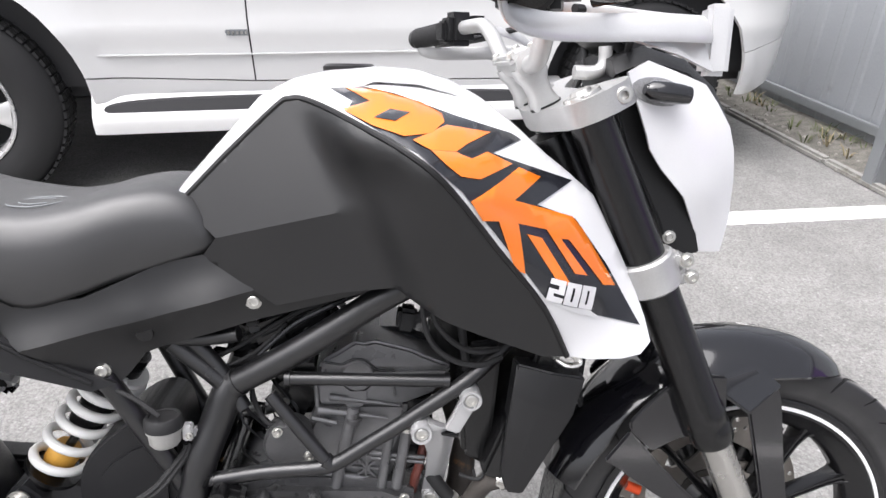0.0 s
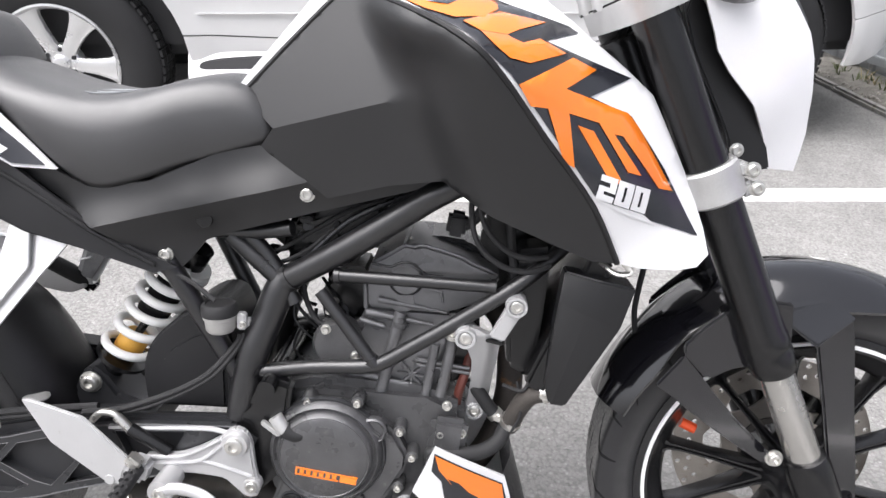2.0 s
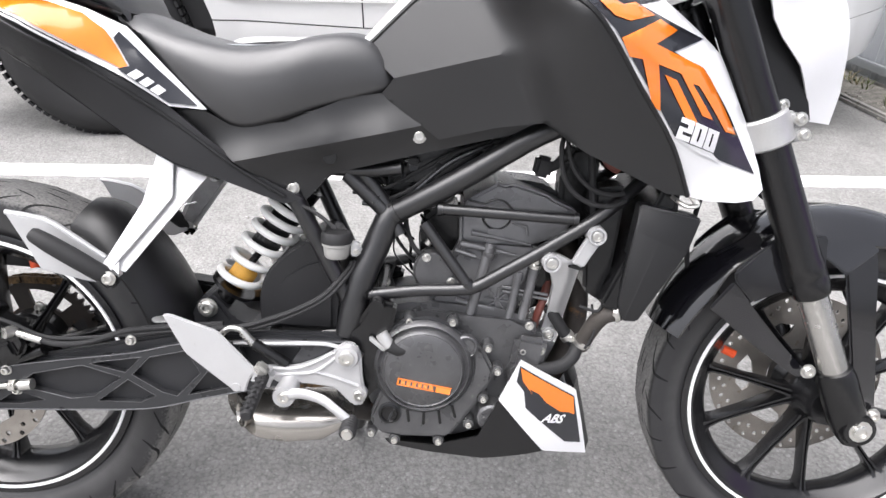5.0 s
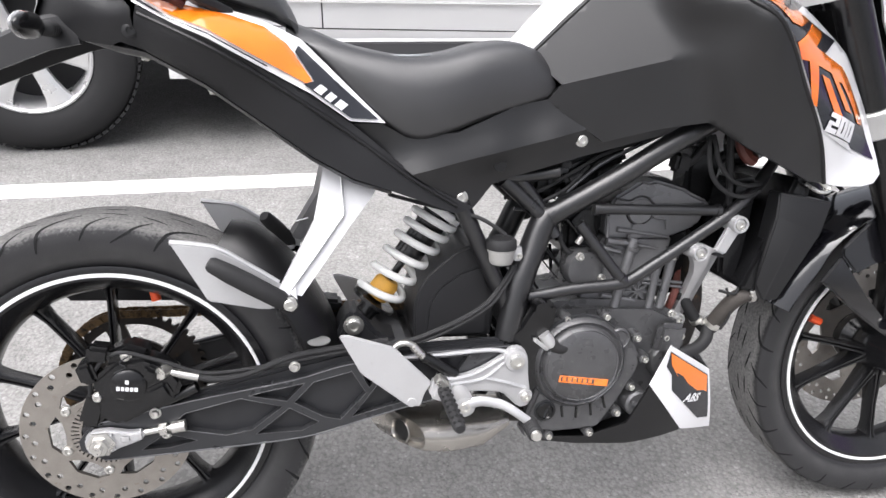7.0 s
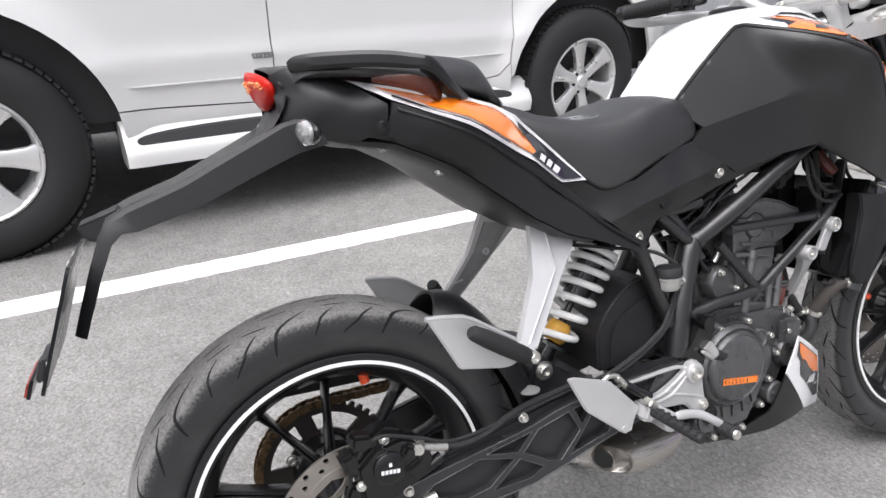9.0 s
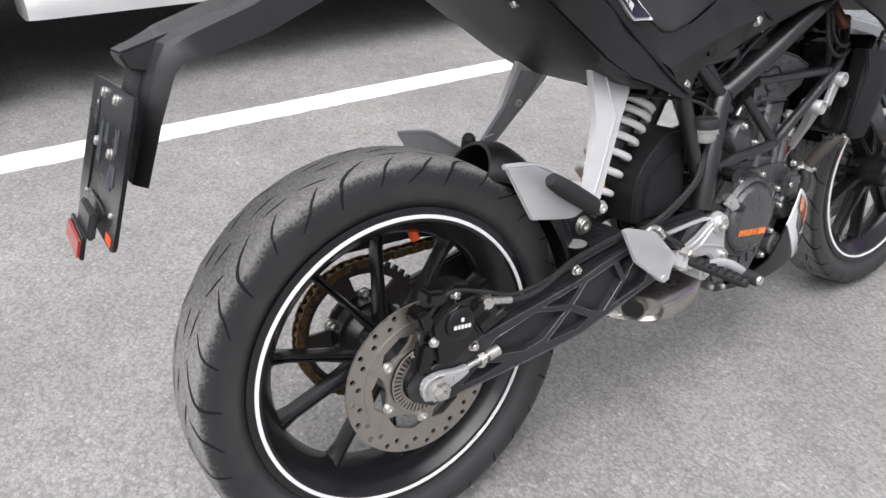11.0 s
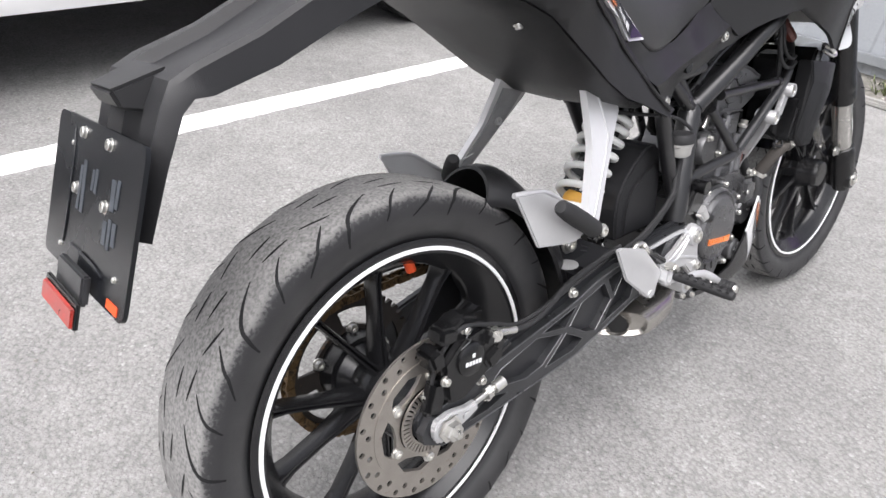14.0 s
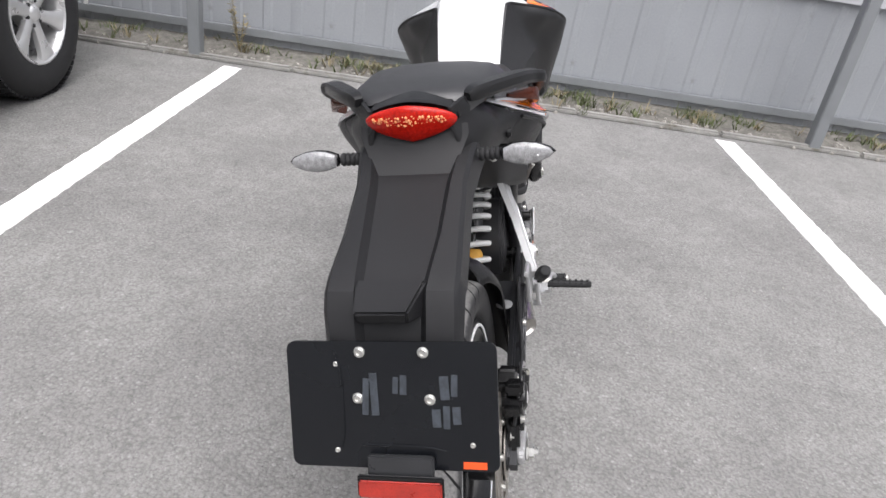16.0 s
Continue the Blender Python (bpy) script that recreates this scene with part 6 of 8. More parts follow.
for i in range(26):
    for dw in ((-0.001, 0.004, 0.009) if i % 3 else (0.001, 0.0065)):
        vv = -0.047 + 0.00376 * i + rl.uniform(-0.001, 0.001)
        bmesh.ops.create_icosphere(bm, subdivisions=1, radius=rl.choice((0.0011, 0.0013, 0.0023)), matrix=Matrix.Translation((-0.0478 + 0.16 * abs(vv) + 0.07 * abs(vv) - 0.33 * dw, vv, 0.9035 + (dw + rl.uniform(-0.002, 0.002)) * (1 - 8 * abs(vv)))))
part("lamp_reflectors", bm, LEDM, tail_lamp, "small bright reflector dots")
bm = bmesh.new()
secs = []
for u, k in ((-0.027, 1.02), (-0.017, 1.10), (0.02, 1.12)):
    secs.append([(u + 0.16 * abs(0.062 * math.cos(a)) - 0.33 * 0.026 * math.sin(a), 0.062 * k * math.cos(a), 0.9035 + 0.0255 * k * math.sin(a) * (1 - 0.2 * abs(math.cos(a)))) for a in [2 * math.pi * i / 28 for i in range(28)]])
part("lamp_housing", loft(secs, True, False), PLASTIC, tail_lamp)

# rear indicators
for s in (-1, 1):
    bm = bmesh.new()
    lathe(bm, [(0, 0.0), (0.009, 0.002), (0.0145, 0.016), (0.016, 0.032), (0.0135, 0.05), (0.007, 0.066), (0, 0.072)], (0, 0, 0), (0, s, 0), 24)
    bmesh.ops.transform(bm, matrix=Matrix.Translation((-0.0125, s * 0.116, 0.8455)) @ Matrix.Diagonal((0.50, 0.95, 0.98, 1)), verts=bm.verts)
    ind = part("rear_indicator", bm, CLEAR, bike, "clear-lens rear indicator")
    bm = bmesh.new()
    lathe(bm, [(0, 0.0), (0.0098, 0.002), (0.0155, 0.016), (0.017, 0.032), (0.0145, 0.05), (0.008, 0.067), (0, 0.075)], (0, 0, 0), (0, s, 0), 24)
    bmesh.ops.transform(bm, matrix=Matrix.Translation((-0.0065, s * 0.113, 0.8452)) @ Matrix.Diagonal((0.62, 1, 0.90, 1)), verts=bm.verts)
    part("housing", bm, FRAME, ind, "black indicator housing")
    bm = bmesh.new()
    prof = [(0, 0.0)]
    for k in range(5):
        prof += [(0.0085, 0.007 * k), (0.0095, 0.007 * k + 0.002), (0.0095, 0.007 * k + 0.004), (0.0075, 0.007 * k + 0.0065)]
    prof += [(0.0, 0.037)]
    lathe(bm, prof, (-0.002, s * 0.078, 0.8435), (0, s, 0), 16)
    part("stalk", bm, RUBBER, ind, "black ribbed rubber stalk")
    bm = bmesh.new()
    for k in range(4):
        bmesh.ops.create_icosphere(bm, subdivisions=2, radius=0.0034, matrix=Matrix.Translation((-0.0165, s * (0.133 + 0.010 * k), 0.8435)))
    part("bulb", bm, LENSDOT, ind)

# plate carrier: a channel that runs back and down from the tail
path = [(0.02, 0.862, 0.084), (-0.022, 0.853, 0.080), (-0.07, 0.831, 0.074), (-0.15, 0.795, 0.076), (-0.215, 0.774, 0.079), (-0.236, 0.764, 0.079), (-0.247, 0.745, 0.079), (-0.266, 0.70, 0.076), (-0.2905, 0.637, 0.070)]
secs = []
for i, (u, w, h) in enumerate(path):
    a, b = path[max(i - 1, 0)], path[min(i + 1, len(path) - 1)]
    t = Vector((b[0] - a[0], b[1] - a[1])).normalized()
    n = Vector((t.y, -t.x)) * -1
    n = n if n.x * -1 + n.y > 0 else -n

    def Q(v, k):
        return (u + n.x * k, v, w + n.y * k)
    dp = -(0.036, 0.036, 0.033, 0.029, 0.024, 0.017, 0.011, 0.009, 0.0085)[i]
    c = (0.66, 0.66, 0.62, 0.55, 0.46, 0.43, 0.43, 0.43, 0.43)[i] * h
    secs.append([Q(-h * 1.06, dp), Q(-h, 0.0), Q(-h * 0.93, 0.005), Q(-c - 0.008, 0.006), Q(-c, -0.005), Q(c, -0.005), Q(c + 0.008, 0.006), Q(h * 0.93, 0.005), Q(h, 0.0), Q(h * 1.06, dp), Q(h * 0.96, dp), Q(h * 0.9, -0.007), Q(-h * 0.9, -0.007), Q(-h * 0.96, dp)])
carrier = part("plate_carrier", loft(secs, True), TEXPLASTIC, bike, "matt black plate carrier", sharp=30)
bm = bmesh.new()
vs = [bm.verts.new(p) for p in ((-0.225, -0.042, 0.776), (-0.225, 0.042, 0.776), (-0.275, 0.036, 0.760), (-0.275, -0.026, 0.760), (-0.235, -0.042, 0.735), (-0.235, 0.042, 0.735), (-0.268, 0.034, 0.742), (-0.268, -0.024, 0.742))]
for q in ((0, 1, 2, 3), (4, 7, 6, 5), (0, 3, 7, 4), (1, 5, 6, 2), (3, 2, 6, 7), (0, 4, 5, 1)):
    bm.faces.new([vs[i] for i in q])
bmesh.ops.bevel(bm, geom=list(bm.edges), offset=0.003, segments=2, affect="EDGES")
part("plate_lamp", bm, TEXPLASTIC, carrier, "black plate lamp housing")

PM = Matrix.Translation((-0.3065, -0.003, 0.660)) @ Euler((0, radians(20.3), 0)).to_matrix().to_4x4()
bm = bmesh.new()
hw, hh, cr = 0.119, 0.073, 0.010
outl = []
for sx, sy, a0 in ((1, 1, 0), (-1, 1, 90), (-1, -1, 180), (1, -1, 270)):
    outl += [(sx * (hw - cr) + cr * math.cos(radians(a0 + 90 * k / 5)), sy * (hh - cr) + cr * math.sin(radians(a0 + 90 * k / 5))) for k in range(6)]
a = [bm.verts.new((-0.002, y, z)) for y, z in outl]
b = [bm.verts.new((0.002, y, z)) for y, z in outl]
bm.faces.new(a)
bm.faces.new(b[::-1])
for i in range(len(a)):
    j = (i + 1) % len(a)
    bm.faces.new((a[i], b[i], b[j], a[j]))
plate = part("number_plate", bm, PLATE, bike, "black number plate with smeared grey bars")
plate.matrix_basis = PM
rp = random.Random(12)
for y, z, sy, sz in ((0.024, 0.012, 0.020, 0.056), (-0.010, 0.024, 0.018, 0.024), (-0.066, 0.022, 0.022, 0.032), (-0.062, -0.012, 0.034, 0.026)):
    n = max(2, int(sy / 0.011))
    for k in range(n):
        h = sz * rp.uniform(0.75, 1.0)
        part("smear_bar", block(bmesh.new(), (-0.0024, y + sy * ((k + 0.5) / n - 0.5), z + rp.uniform(-0.5, 0.5) * (sz - h)), (0.0006, sy / n * rp.uniform(0.6, 0.98), h), (rp.uniform(-3, 5), 0, 0)), SMEAR, plate, "grey smeared bar")
bm = bmesh.new()
tube(bm, [(-0.0022, 0.035, -0.046), (-0.003, 0.0, -0.0455), (-0.003, -0.04, -0.047), (-0.0022, -0.06, -0.051)], 0.0016, 6, 4)
tube(bm, [(-0.0022, 0.062, 0.06), (-0.0026, 0.056, 0.03), (-0.0026, 0.056, -0.03), (-0.0022, 0.06, -0.05)], 0.0012, 6, 4)
part("plate_crease", bm, PLATE, plate)
part("sticker", block(bmesh.new(), (-0.0024, -0.092, -0.066), (0.0006, 0.026, 0.008)), VALVE, plate, "small red-orange sticker")
bolts(plate, [(-0.0022, 0.034, 0.061), (-0.0022, -0.038, 0.061), (-0.0022, 0.038, 0.008), (-0.0022, -0.044, 0.008)], (-1, 0, 0), 0.0052, 0.0035)
bolts(plate, [(-0.0022, 0.062, 0.047), (-0.0022, 0.065, -0.053), (-0.0022, -0.09, -0.043)], (-1, 0, 0), 0.0025, 0.002)
bm = bmesh.new()
block(bm, (-0.339, -0.013, 0.600), (0.008, 0.075, 0.028), (0, 20, 0), 0.002)
part("reflector_bracket", bm, EDGEGREY, carrier, "grey reflector bracket")
bm = bmesh.new()
block(bm, (-0.356, -0.013, 0.583), (0.004, 0.094, 0.020), (0, 20, 0), 0.002)
refl = part("rear_reflector", bm, REDREFL, bike, "red rear reflector")
part("reflector_back", block(bmesh.new(), (-0.3525, -0.013, 0.584), (0.004, 0.098, 0.027), (0, 20, 0), 0.002), FRAME, refl)

# ---- centre side covers ----
SIDE = Skin([(0.29, 0.715, 0.10), (0.346, 0.659, 0.102), (0.502, 0.604, 0.098), (0.506, 0.628, 0.101), (0.554, 0.646, 0.090), (0.684, 0.709, 0.092), (0.766, 0.705, 0.09), (0.871, 0.725, 0.10), (0.70, 0.718, 0.098), (0.633, 0.766, 0.092), (0.583, 0.757, 0.099), (0.497, 0.721, 0.112), (0.427, 0.716, 0.116), (0.395, 0.731, 0.116), (0.45, 0.66, 0.124), (0.55, 0.70, 0.115), (0.64, 0.715, 0.105)], 3e-4)
SIDE.crease = (((0.37, 0.653), (0.72, 0.731), 0.42, 0.0006, 0.05),)
side_out = [(0.350, 0.733), (0.392, 0.7335), (0.427, 0.714), (0.497, 0.721), (0.583, 0.757), (0.629, 0.765), (0.712, 0.707), (0.786, 0.728), (0.85, 0.738), (0.85, 0.727), (0.766, 0.704), (0.69, 0.684), (0.629, 0.668), (0.58, 0.655), (0.554, 0.645), (0.535, 0.622), (0.513, 0.600), (0.500, 0.604), (0.48, 0.634), (0.432, 0.666)]
side_cover = part("side_cover", skin_panel(side_out, SIDE, -1, 0.005, 0.010, 0.001), TANKBLACK, bike, "matt black centre side cover", sharp=15)
mirrored(side_cover)
bolts(bike, [(0.684, -(SIDE(0.684, 0.709) + 0.001), 0.708), (0.506, -(SIDE(0.506, 0.628) + 0.001), 0.628)], r=0.0075, h=0.005)

# ---- frame ----
def rod(name, pts, r, mat=None, label="", both=True, smooth=5, seg=14, parent=None):
    o = part(name, tube(bmesh.new(), pts, r, seg, smooth), mat or FRAME, parent or bike, label)
    if both:
        mirrored(o)
    return o


rod("frame_tube", [(0.640, -0.063, 0.5865), (0.6505, -0.066, 0.5927), (0.6843, -0.072, 0.6119), (0.7505, -0.082, 0.6521), (0.8075, -0.090, 0.6909), (0.8525, -0.097, 0.7198), (0.95, -0.085, 0.765), (1.04, -0.035, 0.80)], 0.0165, TUBE, "black trellis frame main tube")
rod("frame_tube", [(0.652, -0.064, 0.598), (0.6395, -0.065, 0.5786), (0.6235, -0.070, 0.5395), (0.607, -0.078, 0.5005), (0.593, -0.085, 0.4480), (0.584, -0.088, 0.405)], [0.0165, 0.020, 0.0205, 0.0205, 0.0195, 0.018], TUBE)
rod("frame_tube", [(0.5785, -0.060, 0.6464), (0.6385, -0.066, 0.5913)], 0.0115, TUBE, smooth=1)
rod("frame_tube", [(0.6941, -0.078, 0.581), (0.7648, -0.096, 0.4914)], 0.0085, TUBE, smooth=1)
rod("frame_tube", [(0.7144, -0.081, 0.6038), (0.9172, -0.094, 0.5991)], 0.0082, TUBE, smooth=1)
rod("frame_tube", [(0.6150, -0.084, 0.4690), (0.6376, -0.085, 0.4722), (0.687, -0.090, 0.4808), (0.751, -0.096, 0.4868), (0.7755, -0.096, 0.4928), (0.8149, -0.096, 0.517), (0.8774, -0.096, 0.5571), (0.9547, -0.094, 0.6121), (1.04, -0.05, 0.68)], 0.0095, TUBE)
rod("frame_tube", [(0.5061, -0.090, 0.6186), (0.5334, -0.085, 0.5622), (0.5622, -0.080, 0.5026), (0.588, -0.078, 0.450)], 0.0128, TUBE)
# weld collars where the tubes meet
for p, q, r in (((0.6500, -0.0655, 0.5915), (0.6560, -0.0665, 0.5955), 0.0185), ((0.7600, -0.0955, 0.4975), (0.7665, -0.096, 0.4895), 0.0105), ((0.7144, -0.081, 0.6038), (0.7210, -0.0815, 0.6037), 0.0100), ((0.9105, -0.0935, 0.5993), (0.9172, -0.094, 0.5991), 0.0100), ((0.6335, -0.0655, 0.5960), (0.6385, -0.066, 0.5913), 0.0132)):
    rod("weld_collar", [p, q], r, TUBE, "", True, 1)
rod("frame_tube", [(0.58, -0.06, 0.67), (0.625, -0.06, 0.62), (0.66, -0.07, 0.56)], 0.010, TUBE)
rod("frame_tube", [(0.52, -0.06, 0.655), (0.60, -0.062, 0.652), (0.66, -0.07, 0.66)], 0.010, TUBE)
bm = bmesh.new()
prism(bm, [(0.560, 0.345), (0.565, 0.40), (0.60, 0.43), (0.625, 0.47), (0.66, 0.46), (0.65, 0.40), (0.64, 0.33), (0.60, 0.29), (0.575, 0.30)], -0.105, -0.075, 0.006)
pv = part("pivot_plate", bm, FRAME, bike, "black swingarm pivot plate")
mirrored(pv)
for u, w, v, r in ((0.56, 0.675, 0.1, 0.010), (0.63, 0.46, 0.12, 0.012), (0.589, 0.381, 0.12, 0.014)):
    part("cross_tube", tube(bmesh.new(), [(u, -v, w), (u, v, w)], r, 12, 1), FRAME, bike)

# ---- engine ----
engine = part("engine", prism(bmesh.new(), [(0.622, 0.268), (0.650, 0.242), (0.74, 0.222), (0.83, 0.25), (0.885, 0.335), (0.885, 0.42), (0.835, 0.445), (0.69, 0.455), (0.62, 0.44), (0.59, 0.37)], -0.075, 0.085, 0.012), ENGINE, bike, "dark grey single-cylinder engine")
cov = [(0.6516, 0.4256), (0.677, 0.4334), (0.7273, 0.4313), (0.7687, 0.4118), (0.794, 0.3889), (0.81, 0.3576), (0.8074, 0.338), (0.7711, 0.2756), (0.7445, 0.2377), (0.6636, 0.2371), (0.6336, 0.2411), (0.6226, 0.2556), (0.6203, 0.2723), (0.6368, 0.3162), (0.6397, 0.3716)]
bm = prism(bmesh.new(), cov, -0.096, -0.07, 0.006, 3)
clutch = part("clutch_cover", bm, ENGINE, engine, "dark cast clutch cover")
CC = (0.7015, -0.094, 0.3625)
part("round_cover", lathe(bmesh.new(), [(0.076, 0.0), (0.0745, 0.011), (0.0695, 0.016), (0.0655, 0.0125), (0.0640, 0.0125), (0.0630, 0.0185), (0.0590, 0.0225), (0.0575, 0.0215), (0.0560, 0.0225), (0.03, 0.0232), (0, 0.0232)], CC, (0, -1, 0), 72), ENGINE, clutch, "round dark engine cover")
part("cover_rim", lathe(bmesh.new(), [(0.0795, 0.0), (0.0780, 0.0045), (0.0755, 0.0045), (0.0740, 0.002)], (CC[0], -0.0958, CC[2]), (0, -1, 0), 72), EDGEGREY, clutch)
# the maker's strip as a thin orange frame round plain blocks
strip_o, strip_x, strip_w = Vector((0.6634, 0.3445)), Vector((0.0813, -0.0137)), Vector((0.0009, 0.0055))
def strip_bar(a, b, lo, hi, d=-0.1182):
    q = [strip_o + strip_x * x + strip_w * y for x, y in ((a, lo), (b, lo), (b, hi), (a, hi))]
    part("cover_mark", prism(bmesh.new(), [tuple(p) for p in q], d, d + 0.0016), ORANGE, clutch, "plain orange mark")
strip_bar(0.0, 1.0, 0.72, 1.0)
strip_bar(0.03, 0.70, -1.0, -0.72)
strip_bar(0.0, 0.03, -1.0, 0.72)
for k in range(6):
    strip_bar(0.07 + 0.105 * k, 0.14 + 0.105 * k, -0.52, 0.52)
strip_bar(0.72, 0.99, -1.0, 0.60)
for (u0, w0), (u1, w1) in (((0.6560, 0.2880), (0.6600, 0.2690)), ((0.6789, 0.2849), (0.6817, 0.2654)), ((0.7050, 0.2852), (0.7047, 0.2619)), ((0.7277, 0.2868), (0.7310, 0.2642)), ((0.7480, 0.2960), (0.7540, 0.2760))):
    part("cover_fin", tube(bmesh.new(), [(u0, -0.0962, w0), (u1, -0.0962, w1)], 0.0022, 8, 1), FRAME, clutch)
bm = bmesh.new()
lathe(bm, [(0.0155, 0), (0.016, 0.004), (0.0135, 0.005), (0.0115, 0.002), (0.004, 0.001), (0, 0.001)], (0.6514, -0.0955, 0.2789), (0, -1, 0), 28)
part("oil_sight_glass", bm, FRAME, clutch, "round oil sight glass")
part("sight_ring", tube(bmesh.new(), [(0.6514 + 0.0165 * math.cos(a), -0.0962, 0.2789 + 0.0165 * math.sin(a)) for a in [radians(20 * k - 60) for k in range(17)]] + [(0.664, -0.0962, 0.306)], 0.0022, 8, 2), EDGEGREY, clutch)
cover_bolts = [(0.6782, 0.4335), (0.7432, 0.4345), (0.7988, 0.3950), (0.8150, 0.3575), (0.7292, 0.2330), (0.6599, 0.2330), (0.6205, 0.3286), (0.7751, 0.2650), (0.7960, 0.3100), (0.6420, 0.4080), (0.6235, 0.2440)]
for u, w in cover_bolts:
    part("cover_boss", lathe(bmesh.new(), [(0, 0.003), (0.0080, 0.003), (0.0092, -0.001), (0.0092, -0.022)], (u, -0.094, w), (0, -1, 0), 16), ENGINE, clutch)
part("oil_filler", lathe(bmesh.new(), [(0.019, 0), (0.0185, 0.008), (0.016, 0.010), (0.013, 0.007), (0, 0.007)], (0.7640, -0.096, 0.3980), (0, -1, 0), 24), ENGINE, clutch)
part("filler_grip", block(bmesh.new(), (0.7640, -0.1045, 0.3980), (0.026, 0.006, 0.006), (0, 35, 0), 0.002), ENGINE, clutch)
bolts(engine, [(u, -0.097, w) for u, w in cover_bolts], r=0.0052, h=0.006)
bm = bmesh.new()
lathe(bm, [(0, 0.012), (0.019, 0.012), (0.0225, 0.009), (0.0235, 0.0), (0.0235, -0.03)], (0.8098, -0.092, 0.2796), (0, -1, 0), 28)
block(bm, (0.8098, -0.106, 0.2796), (0.034, 0.006, 0.008), (0, 25, 0), 0.002)
block(bm, (0.8098, -0.106, 0.2796), (0.008, 0.006, 0.034), (0, 25, 0), 0.002)
part("oil_filter_cover", bm, ENGINE, engine, "round black oil filter cover")
# cylinder, head and cam cover lean forward
EF = -0.057  # the right face of the cylinder
cyl = part("cylinder", prism(bmesh.new(), [(0.70, 0.44), (0.84, 0.43), (0.862, 0.505), (0.868, 0.552), (0.752, 0.556), (0.735, 0.52)], EF + 0.003, 0.08, 0.008), HEADGREY, engine, "dark cast cylinder")
head = part("cylinder_head", prism(bmesh.new(), [(0.7490, 0.5525), (0.7475, 0.5880), (0.752, 0.602), (0.925, 0.600), (0.905, 0.566), (0.8622, 0.5495), (0.8453, 0.5460), (0.80, 0.5500)], EF, 0.082, 0.005), HEADGREY, engine, "dark cylinder head")
cam_cover = part("cam_cover", prism(bmesh.new(), [(0.752, 0.603), (0.7582, 0.6163), (0.7702, 0.6225), (0.8010, 0.6412), (0.8130, 0.6385), (0.8262, 0.6408), (0.8740, 0.6268), (0.8841, 0.6205), (0.9113, 0.6090), (0.925, 0.600)], EF - 0.003, 0.08, 0.004), HEADGREY, engine, "dark cam cover")
part("cam_cover_lip", tube(bmesh.new(), [(0.7582, EF - 0.003, 0.6150), (0.7770, EF - 0.003, 0.6112), (0.7850, EF - 0.003, 0.6115), (0.7930, EF - 0.003, 0.6155), (0.8032, EF - 0.003, 0.6172), (0.8140, EF - 0.003, 0.6140), (0.8220, EF - 0.003, 0.6060), (0.8300, EF - 0.003, 0.6010), (0.8500, EF - 0.003, 0.5998)], 0.0016, 8, 4), FRAME, cam_cover, "black gasket line")
part("cover_crest", tube(bmesh.new(), [(0.8010, EF - 0.002, 0.6402), (0.8130, EF - 0.002, 0.6375), (0.8262, EF - 0.002, 0.6398), (0.8740, EF - 0.002, 0.6258), (0.8841, EF - 0.002, 0.6195), (0.9113, EF - 0.002, 0.6080)], 0.0022, 8, 2), HEADGREY, cam_cover)
part("head_plug", lathe(bmesh.new(), [(0, 0.0045), (0.019, 0.0045), (0.0205, 0.003), (0.0212, -0.002)], (0.8022, EF, 0.5935), (0, -1, 0), 32), HEADGREY, head)
part("plug_edge", tube(bmesh.new(), [(0.8022 + 0.0222 * math.cos(a), EF - 0.0004, 0.5935 + 0.0222 * math.sin(a)) for a in [radians(195 + 15 * k) for k in range(11)]], 0.0012, 8, 2), FRAME, head, "dark joint round the plug")
part("plug_boss", prism(bmesh.new(), [(0.7890, 0.575), (0.8140, 0.575), (0.8160, 0.560), (0.8050, 0.548), (0.7860, 0.548)], EF - 0.0035, EF + 0.004, 0.0025), HEADGREY, head)
for (u0, w0), (u1, w1), r0, r1 in (((0.7660, 0.5655), (0.8560, 0.5495), 0.0046, 0.0018), ((0.7500, 0.5475), (0.8400, 0.5315), 0.0062, 0.0018), ((0.7420, 0.5365), (0.7740, 0.5275), 0.0036, 0.0036), ((0.8170, 0.4815), (0.8880, 0.4712), 0.0032, 0.0028), ((0.8170, 0.4745), (0.8880, 0.4640), 0.0028, 0.0026), ((0.7470, 0.4570), (0.8280, 0.4400), 0.0048, 0.0040), ((0.7490, 0.5880), (0.7500, 0.5530), 0.0030, 0.0030), ((0.825, 0.5830), (0.8480, 0.5780), 0.0022, 0.0018), ((0.8480, 0.5780), (0.8500, 0.5640), 0.0018, 0.0018)):
    part("casting_rib", tube(bmesh.new(), [(u0, EF - 0.002, w0), (u1, EF - 0.002, w1)], [r0, r1], 10, 1), HEADGREY, cyl, "cast rib")
for (u0, w0), (u1, w1), r in (((0.7963, 0.5500), (0.7700, 0.4370), 0.0080), ((0.8654, 0.5150), (0.8500, 0.4320), 0.0075), ((0.8420, 0.5060), (0.8300, 0.4320), 0.0065)):
    part("screw_column", tube(bmesh.new(), [(u0, EF - 0.003, w0), (u1, EF - 0.006, w1)], r, 14, 1), HEADGREY, cyl, "cast screw column")
for u, w in ((0.7945, 0.5300), (0.8640, 0.5150)):
    part("stud_nut", lathe(bmesh.new(), [(0.0098, 0.0), (0.0102, 0.003), (0.0098, 0.006), (0.0070, 0.007), (0.0070, 0.014), (0.0, 0.015)], (u, EF - 0.004, w), (0.16, -0.10, 0.97), 12), STEEL if u > 0.85 else ENGINE, cyl, "stud nut")
